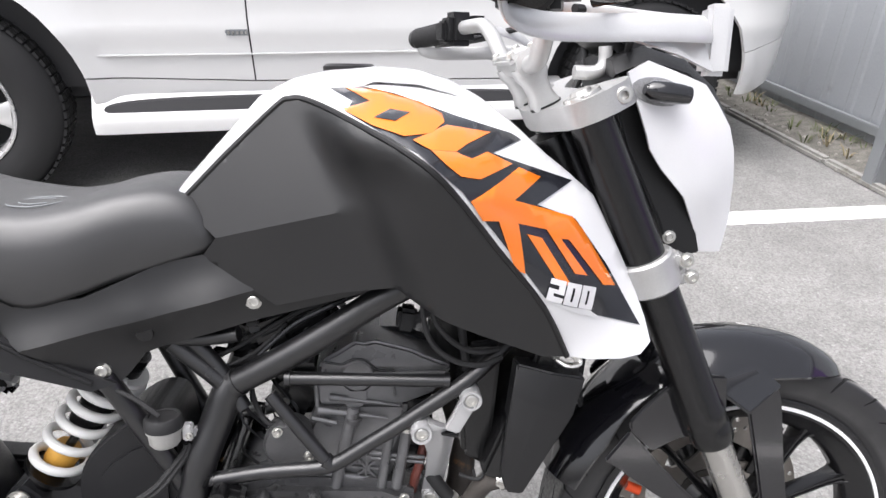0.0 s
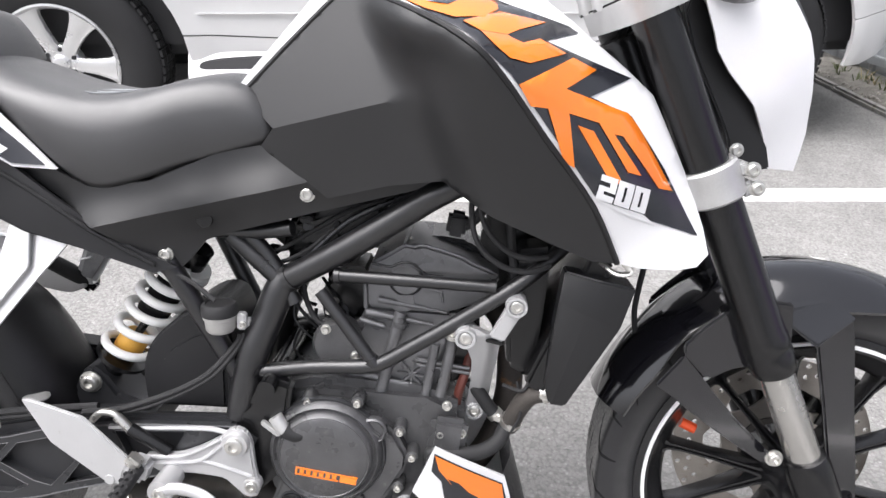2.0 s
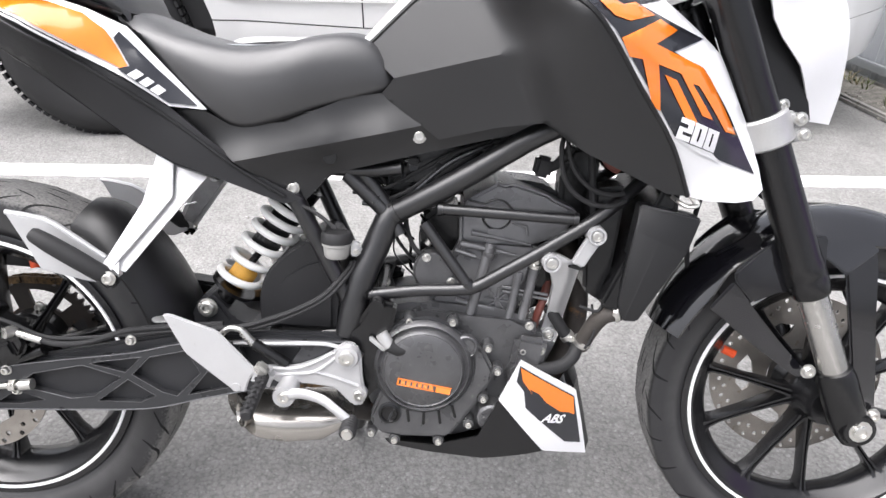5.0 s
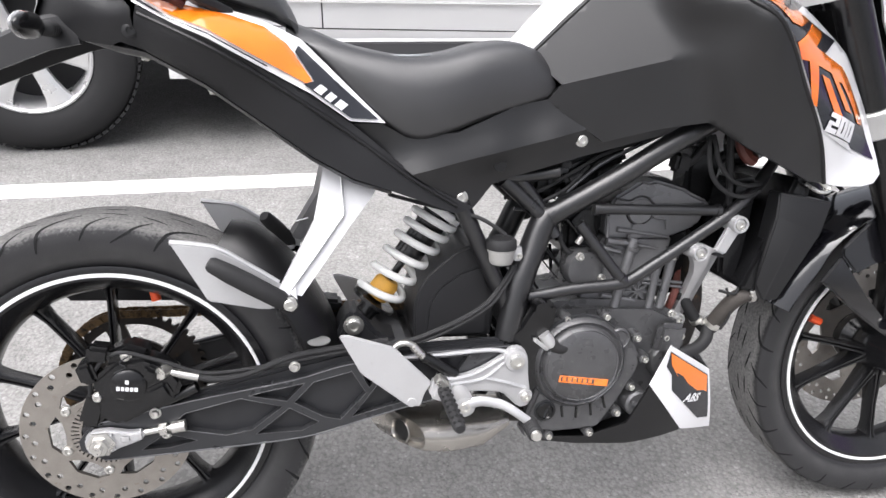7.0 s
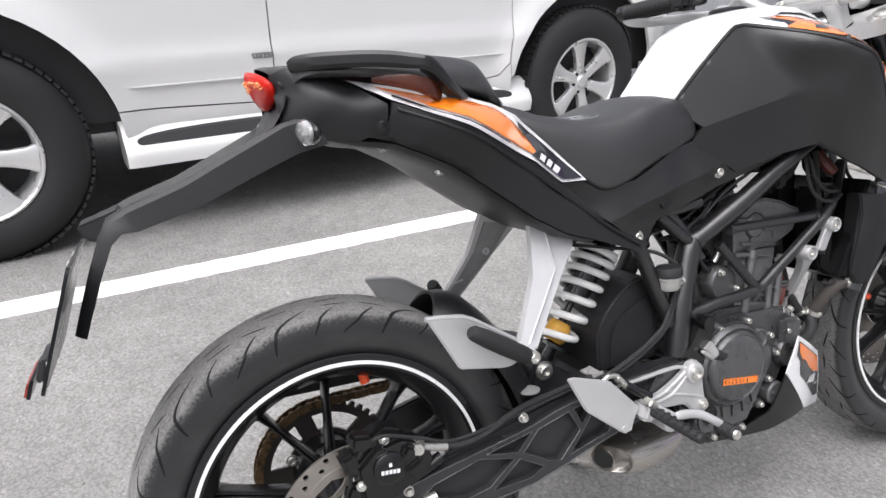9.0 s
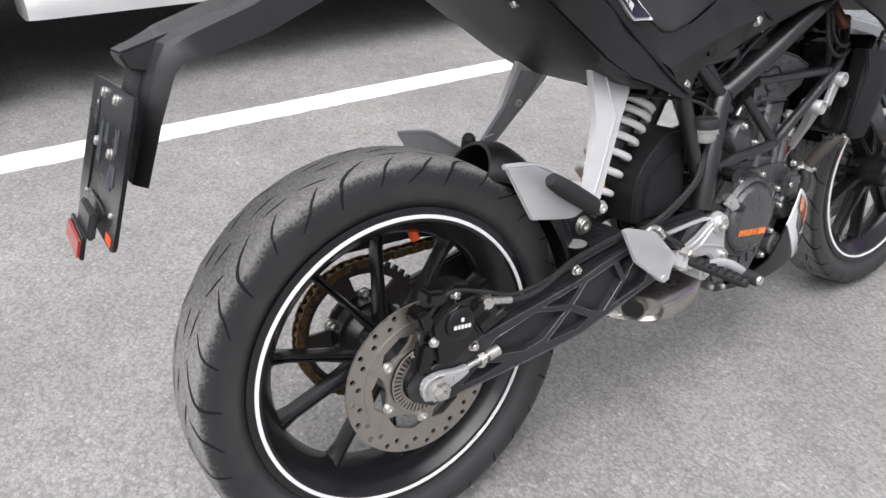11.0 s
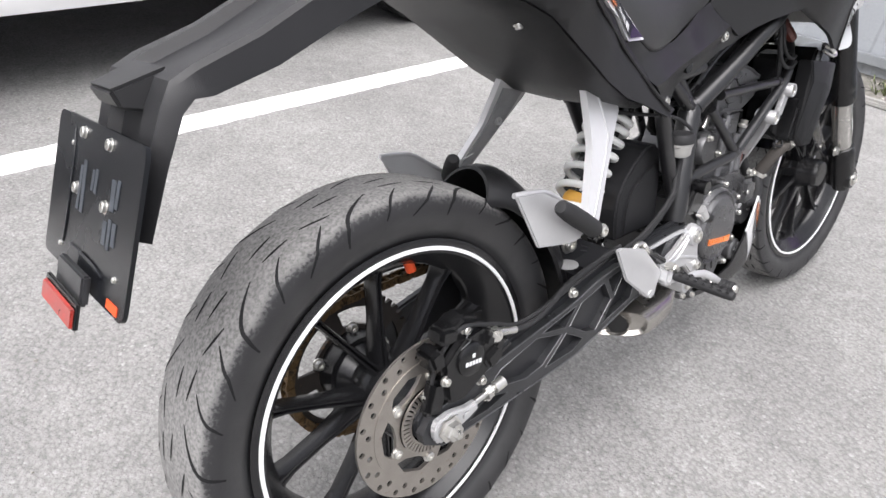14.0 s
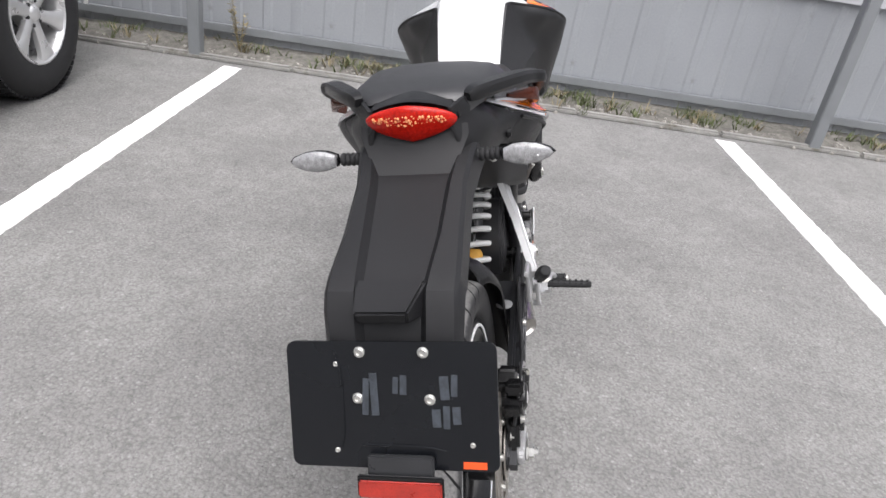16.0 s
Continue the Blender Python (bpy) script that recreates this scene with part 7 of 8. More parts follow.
for a in (0, 45, 90, 135):
    part("star_rib", block(bmesh.new(), (0.811, EF + 0.001, 0.459), (0.058 if a % 90 else 0.040, 0.008, 0.0030), (0, a + 6, 0), 0.001), HEADGREY, cyl, "one arm of a cast star")
bm = bmesh.new()
lathe(bm, [(0, 0.012), (0.028, 0.012), (0.032, 0.006), (0.032, -0.02)], (0.712, -0.062, 0.505), (0, -1, 0), 28)
part("starter_end", bm, ENGINE, engine, "round dark starter motor end")
bolts(engine, [(0.738, -0.078, 0.492), (0.700, -0.078, 0.528), (0.86, -0.088, 0.43), (0.852, -0.09, 0.39), (0.88, -0.088, 0.39), (0.873, -0.086, 0.348)], r=0.005, h=0.006)
bm = bmesh.new()
block(bm, (0.862, -0.085, 0.385), (0.05, 0.02, 0.055), (0, 8, 0), 0.008)
lathe(bm, [(0, 0.03), (0.026, 0.03), (0.031, 0.022), (0.031, 0)], (0.86, -0.06, 0.345), (0, -1, 0), 28)
part("water_pump", bm, ENGINE, engine, "dark water pump housing")
hose = part("coolant_hose", tube(bmesh.new(), [(0.850, -0.088, 0.362), (0.8824, -0.090, 0.3605), (0.9107, -0.086, 0.3647), (0.9302, -0.080, 0.3771), (0.9393, -0.070, 0.3939), (0.942, -0.066, 0.402)], 0.0105, 14, 6), RUBBER, bike, "black coolant hose")
part("hose_branch", tube(bmesh.new(), [(0.9405, -0.057, 0.388), (0.9199, -0.055, 0.4091), (0.9032, -0.055, 0.4332), (0.890, -0.052, 0.452)], 0.0095, 12, 5), RUBBER, hose)
part("radiator_hose", tube(bmesh.new(), [(0.944, -0.068, 0.393), (0.9538, -0.085, 0.4293), (0.9667, -0.098, 0.4554), (0.9882, -0.103, 0.4646), (1.004, -0.098, 0.470)], 0.0130, 14, 6), HOSE, bike, "dusty brown-grey radiator hose")
for p, q, r in (((0.9275, -0.056, 0.4005), (0.9225, -0.0555, 0.4060), 0.0112), ((0.9450, -0.0700, 0.3985), (0.9468, -0.0730, 0.4055), 0.0148), ((0.9800, -0.1025, 0.4618), (0.9865, -0.1030, 0.4640), 0.0148)):
    part("hose_clip", tube(bmesh.new(), [p, q], r, 18, 1), STEEL, bike, "steel hose clip")
    part("clip_screw", block(bmesh.new(), (p[0], p[1] - r, p[2] + 0.002), (0.010, 0.008, 0.006), (0, 30, 0), 0.0015), STEEL, bike)
bm = bmesh.new()
tube(bm, [(0.905, 0.02, 0.55), (0.94, 0.02, 0.50), (0.945, 0.0, 0.40), (0.90, -0.01, 0.30), (0.80, -0.02, 0.240), (0.70, -0.03, 0.240), (0.585, -0.05, 0.262)], 0.019, 14, 6)
part("exhaust_pipe", bm, SPROCKET, bike, "dark heat-stained exhaust pipe")
# added dark block that closes the bright gap beside the head
bm = prism(bmesh.new(), [(0.900, 0.570), (0.942, 0.562), (0.960, 0.66), (0.950, 0.70), (0.912, 0.694), (0.898, 0.655)], -0.022, 0.03, 0.008)
part("thermostat_housing", bm, FRAME, bike, "black filler block behind the head")
# added dark block so no bright ground shows behind the cylinder
bm = prism(bmesh.new(), [(0.690, 0.515), (0.735, 0.520), (0.762, 0.575), (0.752, 0.598), (0.715, 0.600), (0.688, 0.575)], -0.035, 0.05, 0.008)
part("intake_manifold", bm, FRAME, bike, "black filler block behind the cylinder")
part("exhaust_port", prism(bmesh.new(), [(0.855, 0.435), (0.892, 0.452), (0.902, 0.500), (0.898, 0.560), (0.86, 0.556)], -0.045, 0.06, 0.008), FRAME, engine, "dark casting at the exhaust port")
part("plug_well", prism(bmesh.new(), [(0.775, 0.620), (0.792, 0.634), (0.840, 0.640), (0.882, 0.634), (0.905, 0.615)], -0.010, 0.08, 0.006), FRAME, engine, "dark casting round the spark plug")
# silver engine hanger
def hanger_v(u, w):
    return -0.107 + max(0.0, 0.54 - w) * 0.47


def hanger_ridge(w):
    return 0.9085 - 0.10 * max(0.0, 0.500 - w)


hang = [(0.8740, 0.5300), (0.8850, 0.5130), (0.8905, 0.4940), (0.8905, 0.4600), (0.8870, 0.4254), (0.8840, 0.4060), (0.8970, 0.3930), (0.9110, 0.4040), (0.9159, 0.4229), (0.9195, 0.4600), (0.9230, 0.4950), (0.9252, 0.5200), (0.9255, 0.5320), (0.9120, 0.5390), (0.8933, 0.5480), (0.8800, 0.5480)]
v2, tr = mesh_2d(hang, (), 0.005)
bm = sheet_solid(bmesh.new(), v2, tr, lambda u, w: (u, hanger_v(u, w) + 0.009 * min(1.0, max(0.0, (u - hanger_ridge(w)) / 0.012)), w), lambda u, w: (u, hanger_v(u, w) + 0.014, w))
bmesh.ops.bevel(bm, geom=[e for e in bm.edges if len(e.link_faces) == 2 and e.calc_face_angle(0) > 0.9], offset=0.0022, segments=2, affect="EDGES", clamp_overlap=True)
hanger = part("engine_hanger", bm, ALUWHITE, bike, "silver engine hanger plate")
part("hanger_arm", prism(bmesh.new(), [(0.9300, 0.5770), (0.9500, 0.5690), (0.9283, 0.5300), (0.9100, 0.5372)], -0.1065, -0.096, 0.0025), ALUWHITE, hanger, "silver upper arm of the hanger")
part("hanger_band", prism(bmesh.new(), [(0.9075, 0.5350), (0.9290, 0.5305), (0.9265, 0.5262), (0.9055, 0.5310)], -0.1075, -0.094, 0.001), FRAME, hanger, "black band round the arm")
for u, w, v, r in ((0.942, 0.5805, -0.113, 0.0135), (0.881, 0.5375, -0.113, 0.0135), (0.897, 0.4010, -0.0455, 0.0125)):
    bm = bmesh.new()
    lathe(bm, [(r, -0.034), (r, 0.002), (r - 0.001, 0.004), (r - 0.0035, 0.004), (r - 0.0045, -0.001), (0, -0.001)], (u, v, w), (0, -1, 0), 32)
    part("hanger_boss", bm, ALUWHITE, hanger)
bolts(hanger, [(0.942, -0.112, 0.5805), (0.881, -0.112, 0.5375), (0.897, -0.0445, 0.4010)], r=0.0078, h=0.004)

# ---- belly cowl ----
BELLY = Skin([(0.8464, 0.3879, 0.121), (0.9406, 0.3265, 0.087), (0.9724, 0.2021, 0.063), (0.8949, 0.2229, 0.095), (0.8176, 0.3208, 0.119), (0.59, 0.228, 0.088), (0.71, 0.208, 0.090), (0.88, 0.285, 0.107)])
cowl_out = [(0.8464, 0.3885), (0.8935, 0.3580), (0.9406, 0.3265), (0.9570, 0.2640), (0.9724, 0.2021), (0.9340, 0.2120), (0.8949, 0.2229), (0.8560, 0.2720), (0.8176, 0.3208)]
cowl = part("belly_cowl", skin_panel(cowl_out, BELLY, -1, 0.004, 0.012), WHITE, bike, "white belly cowl with orange and dark graphic", sharp=60)
mirrored(cowl)
decal([(0.8461, 0.3793), (0.9382, 0.3169), (0.9590, 0.2272), (0.9312, 0.2345), (0.8601, 0.3063), (0.8555, 0.3350), (0.8424, 0.3525)], NAVY, 0.0010, "graphic_field", "dark graphic field", BELLY, cowl)
decal([(0.8470, 0.3762), (0.9372, 0.3155), (0.9420, 0.2833), (0.9320, 0.2895), (0.9174, 0.2930), (0.8928, 0.3123), (0.8794, 0.3290), (0.8640, 0.3385), (0.8690, 0.3290), (0.8521, 0.3535)], ORANGE, 0.0016, "graphic_shape", "orange graphic shape", BELLY, cowl)
skin_text("ABS", (0.8870, 0.2800), (1, -0.22), 0.0205, WHITE, 0.0022, BELLY, cowl, "letters", 0.35)
pan_out = [(0.8949, 0.2210), (0.8560, 0.2700), (0.8176, 0.3185), (0.79, 0.250), (0.72, 0.224), (0.645, 0.2285), (0.652, 0.2195), (0.71, 0.210), (0.80, 0.206)]
pan = part("belly_pan", skin_panel(pan_out, BELLY, -1, 0.004, 0.012, -0.001), PLASTIC, bike, "black belly pan", sharp=60)
mirrored(pan)
secs = []
for u, w, h in ((0.655, 0.222, 0.080), (0.71, 0.210, 0.086), (0.80, 0.207, 0.090), (0.895, 0.220, 0.090), (0.970, 0.204, 0.061)):
    secs.append([(u, -h, w), (u, -h * 0.6, w - 0.008), (u, h * 0.6, w - 0.008), (u, h, w), (u, h * 0.6, w - 0.002), (u, -h * 0.6, w - 0.002)])
part("belly_floor", loft(secs, True), PLASTIC, pan)
secs = []
for u, w, h in ((0.938, 0.330, 0.084), (0.955, 0.268, 0.072), (0.9715, 0.204, 0.060)):
    secs.append([(u, -h, w), (u + 0.012, -h * 0.5, w), (u + 0.015, 0, w), (u + 0.012, h * 0.5, w), (u, h, w), (u - 0.004, 0, w)])
part("belly_nose", loft(secs, True), PLASTIC, pan, "black ribbed belly nose")

# ---- radiator and its guards ----
part("radiator", block(bmesh.new(), (1.005, 0, 0.56), (0.03, 0.235, 0.19), (0, 22, 0), 0.005), FRAME, bike, "black radiator")
bm = bmesh.new()
gp = {"tl": (0.996, 0.6310, 0.122), "tm": (1.0370, 0.6250, 0.138), "tr": (1.0769, 0.6170, 0.138), "c": (1.062, 0.568, 0.142), "a": (1.0190, 0.5870, 0.146), "e": (0.989, 0.5960, 0.132), "br": (1.0040, 0.4642, 0.142), "d": (0.986, 0.4610, 0.132), "bl": (0.979, 0.485, 0.118)}
front = {k: bm.verts.new((u, -v, w)) for k, (u, w, v) in gp.items()}
rim = ["tl", "tm", "tr", "c", "br", "d", "bl"]
back = {k: bm.verts.new((gp[k][0], -0.095, gp[k][1])) for k in rim}
for q in (("tl", "tm", "a", "e"), ("tm", "tr", "c", "a"), ("a", "c", "br", "d"), ("e", "a", "d", "bl"), ("tl", "e", "bl")):
    bm.faces.new([front[k] for k in q])
for k, n in zip(rim, rim[1:] + rim[:1]):
    bm.faces.new((front[k], front[n], back[n], back[k]))
bm.faces.new([back[k] for k in rim])
bmesh.ops.recalc_face_normals(bm, faces=bm.faces)
bmesh.ops.bevel(bm, geom=list(bm.edges), offset=0.0022, segments=2, affect="EDGES", clamp_overlap=True)
rguard = part("radiator_guard", bm, PLASTIC, bike, "black plastic radiator side guard", sharp=30)
mirrored(rguard)
bm = bmesh.new()
prism(bm, [(0.94, 0.645), (0.985, 0.65), (0.975, 0.53), (0.965, 0.472), (0.935, 0.49), (0.93, 0.57)], -0.088, -0.03, 0.006)
fs = part("fan_housing", bm, FRAME, bike, "black fan housing")
mirrored(fs)
bm = bmesh.new()
tube(bm, [(1.045, -0.118, 0.655), (1.06, -0.128, 0.648), (1.068, -0.135, 0.636), (1.052, -0.135, 0.634), (1.035, -0.125, 0.645)], 0.005, 8, 5, flat=0.6)
part("shroud_clip", bm, STEEL, bike, "bright shroud clip")
part("horn", lathe(bmesh.new(), [(0, 0.0), (0.034, 0.0), (0.038, 0.008), (0.038, 0.02), (0.02, 0.03), (0, 0.03)], (0.975, -0.03, 0.70), (0.3, -0.9, 0), 24), FRAME, bike)
for pts, r, mt in (([(0.886, -0.092, 0.715), (0.8831, -0.098, 0.6992), (0.8872, -0.10, 0.669), (0.8963, -0.10, 0.6497), (0.9106, -0.10, 0.6354), (0.9328, -0.10, 0.6241), (0.9581, -0.10, 0.6221), (0.9821, -0.095, 0.6289)], 0.0036, RUBBER),
                   ([(0.892, -0.092, 0.715), (0.8935, -0.10, 0.6992), (0.9007, -0.10, 0.6765), (0.9156, -0.10, 0.6572), (0.934, -0.10, 0.6438), (0.9555, -0.10, 0.6388), (0.978, -0.095, 0.6401)], 0.0034, RUBBER),
                   ([(0.9288, -0.080, 0.715), (0.9320, -0.082, 0.67), (0.9393, -0.082, 0.6157), (0.942, -0.078, 0.60)], 0.0055, RUBBER),
                   ([(0.95, -0.07, 0.71), (0.955, -0.085, 0.685), (0.97, -0.085, 0.675)], 0.010, REDHOSE),
                   ([(0.60, -0.045, 0.600), (0.650, -0.05, 0.600), (0.690, -0.055, 0.634), (0.728, -0.062, 0.668), (0.772, -0.068, 0.692), (0.83, -0.06, 0.715)], 0.0032, EDGEGREY),
                   ([(0.585, -0.04, 0.615), (0.635, -0.05, 0.626), (0.685, -0.055, 0.655), (0.735, -0.06, 0.684), (0.80, -0.06, 0.705)], 0.0028, RUBBER),
                   ([(0.60, -0.04, 0.600), (0.640, -0.05, 0.610), (0.680, -0.055, 0.632), (0.715, -0.05, 0.665)], 0.0030, RUBBER),
                   ([(0.665, -0.05, 0.590), (0.672, -0.055, 0.555), (0.690, -0.060, 0.53), (0.72, -0.05, 0.535)], 0.0036, RUBBER),
                   ([(0.590, -0.083, 0.520), (0.5877, -0.085, 0.5118), (0.5729, -0.090, 0.4931), (0.5481, -0.100, 0.4683), (0.5082, -0.105, 0.4465), (0.4609, -0.108, 0.4286), (0.4296, -0.108, 0.4189), (0.383, -0.108, 0.4126)], 0.0042, RUBBER),
                   ([(0.595, -0.083, 0.522), (0.593, -0.085, 0.5128), (0.580, -0.090, 0.4931), (0.555, -0.100, 0.4663), (0.514, -0.105, 0.4425), (0.466, -0.108, 0.4226), (0.43, -0.106, 0.4129), (0.39, -0.104, 0.408)], 0.0032, RUBBER),
                   ([(0.41, -0.03, 0.622), (0.46, -0.075, 0.615), (0.53, -0.1, 0.60), (0.57, -0.11, 0.575)], 0.003, RUBBER),
                   ([(0.893, -0.030, 0.505), (0.884, -0.050, 0.465), (0.876, -0.055, 0.440), (0.872, -0.045, 0.410)], 0.0065, REDHOSE)):
    part("cable", tube(bmesh.new(), pts, r, 8, 8), mt, bike)
# thin wires and hoses behind the trellis
rw = random.Random(31)
for k in range(22):
    u0, w0 = rw.uniform(0.60, 0.72), rw.uniform(0.60, 0.67)
    u1, w1 = rw.uniform(0.75, 0.80), rw.uniform(0.66, 0.72)
    v0 = -rw.uniform(0.0, 0.045)
    mid = ((u0 + u1) / 2, v0 - rw.uniform(-0.01, 0.012), (w0 + w1) / 2 + rw.uniform(-0.035, 0.012))
    part("wire", tube(bmesh.new(), [(u0, v0, w0), mid, (u1, v0 + 0.01, w1)], rw.uniform(0.0014, 0.0032), 6, 7), rw.choice((RUBBER, RUBBER, FRAME, EDGEGREY)), bike)
for k in range(12):
    u0, w0, v0 = rw.uniform(0.645, 0.70), rw.uniform(0.50, 0.60), -rw.uniform(0.0, 0.05)
    part("wire", tube(bmesh.new(), [(u0, v0, w0), (u0 + rw.uniform(-0.01, 0.03), v0 - 0.01, w0 - 0.03), (u0 + rw.uniform(0.0, 0.05), v0, w0 - rw.uniform(0.04, 0.09))], rw.uniform(0.0014, 0.003), 6, 7), rw.choice((RUBBER, FRAME, EDGEGREY)), bike)
for k in range(7):
    q = (rw.uniform(0.61, 0.73), -rw.uniform(0.02, 0.06), rw.uniform(0.615, 0.67))
    part("connector", block(bmesh.new(), q, (rw.uniform(0.012, 0.026), 0.014, rw.uniform(0.008, 0.014)), (0, rw.uniform(-50, 20), 0), 0.002), rw.choice((FRAME, PLASTIC, FRAME, EDGEGREY)), bike)
for pts, r in (([(1.045, -0.12, 0.655), (1.048, -0.11, 0.60), (1.055, -0.09, 0.565), (1.066, -0.05, 0.545)], 0.0032), ([(0.945, -0.095, 0.40), (0.955, -0.10, 0.43), (0.95, -0.09, 0.47)], 0.002), ([(0.93, -0.1, 0.47), (0.955, -0.105, 0.465), (0.965, -0.10, 0.48)], 0.0025)):
    part("wire", tube(bmesh.new(), pts, r, 8, 7), RUBBER, bike)
# small blocks of wiring and throttle body seen through the trellis
bm = bmesh.new()
block(bm, (0.72, 0.0, 0.665), (0.12, 0.10, 0.05), (0, -20, 0), 0.012)
block(bm, (0.70, -0.03, 0.645), (0.04, 0.05, 0.03), (0, -25, 0), 0.006)
block(bm, (0.66, 0.02, 0.63), (0.05, 0.08, 0.06), (0, 15, 0), 0.01)
part("throttle_body", bm, FRAME, bike, "black throttle body")
bm = bmesh.new()
block(bm, (0.866, -0.05, 0.668), (0.025, 0.03, 0.03), (0, 10, 0), 0.005)
tube(bm, [(0.86, -0.05, 0.66), (0.885, -0.055, 0.672), (0.905, -0.06, 0.70)], 0.007, 8, 4)
part("spark_plug_cap", bm, RUBBER, bike, "black spark plug cap")
bm = bmesh.new()
tube(bm, [(0.700, -0.062, 0.545), (0.712, -0.064, 0.565)], 0.005, 10, 1)
part("sensor_fitting", bm, STEEL, bike, "steel sensor fitting")
bm = bmesh.new()
tube(bm, [(0.637, -0.108, 0.417), (0.650, -0.11, 0.398)], 0.0095, 14, 1)
block(bm, (0.632, -0.112, 0.402), (0.03, 0.01, 0.006), (0, 40, 0), 0.002)
part("breather_clip", bm, ALU, bike, "bright clip on the breather hose")
rod("breather_hose", [(0.65, -0.11, 0.40), (0.667, -0.108, 0.392), (0.69, -0.10, 0.40)], 0.011, RUBBER, "", False)

# ---- shock, hugger, airbox ----
S0, S1 = Vector((0.372, -0.004, 0.425)), Vector((0.512, -0.004, 0.616))
ax = (S1 - S0).normalized()
shock = part("shock_absorber", lathe(bmesh.new(), [(0, 0.0), (0.016, 0.0), (0.016, 0.03), (0.006, 0.034), (0.006, 0.11), (0.0225, 0.112), (0.0225, 0.17), (0.024, 0.175), (0.024, 0.235), (0, 0.235)], S0, ax, 28), FRAME, bike, "rear shock absorber with white coil spring")
x, y, z = frame_of(ax)
pts = []
turns = 6.6
for i in range(int(turns * 26) + 1):
    a = 2 * math.pi * i / 26
    k = i / (turns * 26)
    pts.append(S0 + ax * (0.030 + 0.178 * (0.55 * k + 0.45 * (1 - (1 - k) ** 2))) + (x * math.cos(a) + y * math.sin(a)) * 0.0335)
part("coil_spring", tube(bmesh.new(), pts, 0.0062, 10, 1), SPRING, shock, "white coil spring")
part("bump_stop", lathe(bmesh.new(), [(0, 0.034), (0.017, 0.034), (0.0205, 0.042), (0.0205, 0.062), (0.016, 0.07), (0, 0.07)], S0, ax, 24), YELLOW, shock, "yellow bump stop")
for a0 in (0.030, 0.206):
    part("spring_seat", lathe(bmesh.new(), [(0, a0 - 0.006), (0.037, a0 - 0.006), (0.037, a0), (0, a0)], S0, ax, 28), SPRING if a0 > 0.1 else FRAME, shock)
bm = bmesh.new()
prism(bm, [(0.325, 0.40), (0.338, 0.43), (0.354, 0.442), (0.372, 0.43), (0.392, 0.40), (0.43, 0.385), (0.44, 0.36), (0.33, 0.37)], -0.034, 0.034, 0.006)
part("shock_mount", bm, SWING, bike, "dark shock mount on the swingarm")
bolts(bike, [(0.354, -0.036, 0.418)], r=0.012, h=0.008)
bm = bmesh.new()
pr_ = [(0.4457, 0.400), (0.4441, 0.4402), (0.4472, 0.4661), (0.4573, 0.4897), (0.472, 0.5078), (0.4961, 0.528), (0.528, 0.5462), (0.5601, 0.5388), (0.5708, 0.4791), (0.5662, 0.398)]
prism(bm, [(p.x, p.z) for p in smooth_path([(u, 0, w) for u, w in pr_], 3)], -0.060, 0.060, 0.010, 3)
airbox = part("airbox", bm, TEXPLASTIC, bike, "rounded black airbox side")
bm = prism(bmesh.new(), [(0.4605, 0.404), (0.4625, 0.430), (0.4650, 0.4532), (0.4730, 0.4720), (0.4850, 0.4870), (0.5158, 0.5071), (0.5500, 0.5180), (0.5605, 0.480), (0.5580, 0.402)], -0.0645, -0.055, 0.004, 2)
part("airbox_panel", bm, TEXPLASTIC, airbox, "raised panel of the airbox")
bm = bmesh.new()
lathe(bm, [(0, 0.0), (0.0155, 0.0), (0.0185, 0.004), (0.0195, 0.018), (0.0215, 0.019), (0.0215, 0.024), (0, 0.024)], (0.5685, -0.093, 0.528), (0, 0, 1), 28)
res = part("brake_fluid_reservoir", bm, BOTTLE, bike, "milky brake fluid reservoir with black cap")
part("cap", lathe(bmesh.new(), [(0, 0.0), (0.0225, 0.0), (0.0230, 0.003), (0.0225, 0.012), (0.0200, 0.0155), (0.017, 0.0160), (0.0165, 0.0145), (0, 0.0145)], (0.5685, -0.093, 0.551), (0, 0, 1), 32), RUBBER, res, "black screw cap")
bm = bmesh.new()
block(bm, (0.595, -0.088, 0.541), (0.012, 0.012, 0.022), (0, 0, 0), 0.002)
block(bm, (0.600, -0.080, 0.536), (0.010, 0.010, 0.012), (0, 0, 0), 0.002)
part("bracket", bm, ALUWHITE, res)
bolts(res, [(0.597, -0.095, 0.538)], r=0.0035, h=0.004)

# rear hugger over the tyre's front
secs = []
for i in range(23):
    d = 57 - 60 * i / 22
    r0 = 0.340
    c, s = math.cos(radians(d)), math.sin(radians(d))
    half = 0.050 + 0.030 * math.sin(math.pi / 2 * min(1.0, i / 8))
    lift = -0.016 * max(0.0, 1 - i / 3.0) ** 2
    ring = []
    for t, sh in ((0.0, 1), (0.005, -1)):
        for j in range(15):
            f = radians(-82 + 164 * j / 14) * sh
            ring.append((half * (1 - t * 6) * math.sin(f), r0 + 0.006 + lift - t - 0.056 * (1 - math.cos(f))))
    secs.append([(r * c, v, 0.306 + r * s) for v, r in ring])
part("rear_hugger", loft(secs, True), PLASTIC, bike, "black rear hugger")
bm = bmesh.new()
prism(bm, [(-0.09, 0.462), (0.0, 0.470), (0.10, 0.462), (0.20, 0.442), (0.34, 0.425), (0.34, 0.405), (0.19, 0.418), (0.09, 0.437), (-0.085, 0.445)], 0.060, 0.105, 0.006)
part("chain_guard", bm, PLASTIC, bike, "black chain guard")

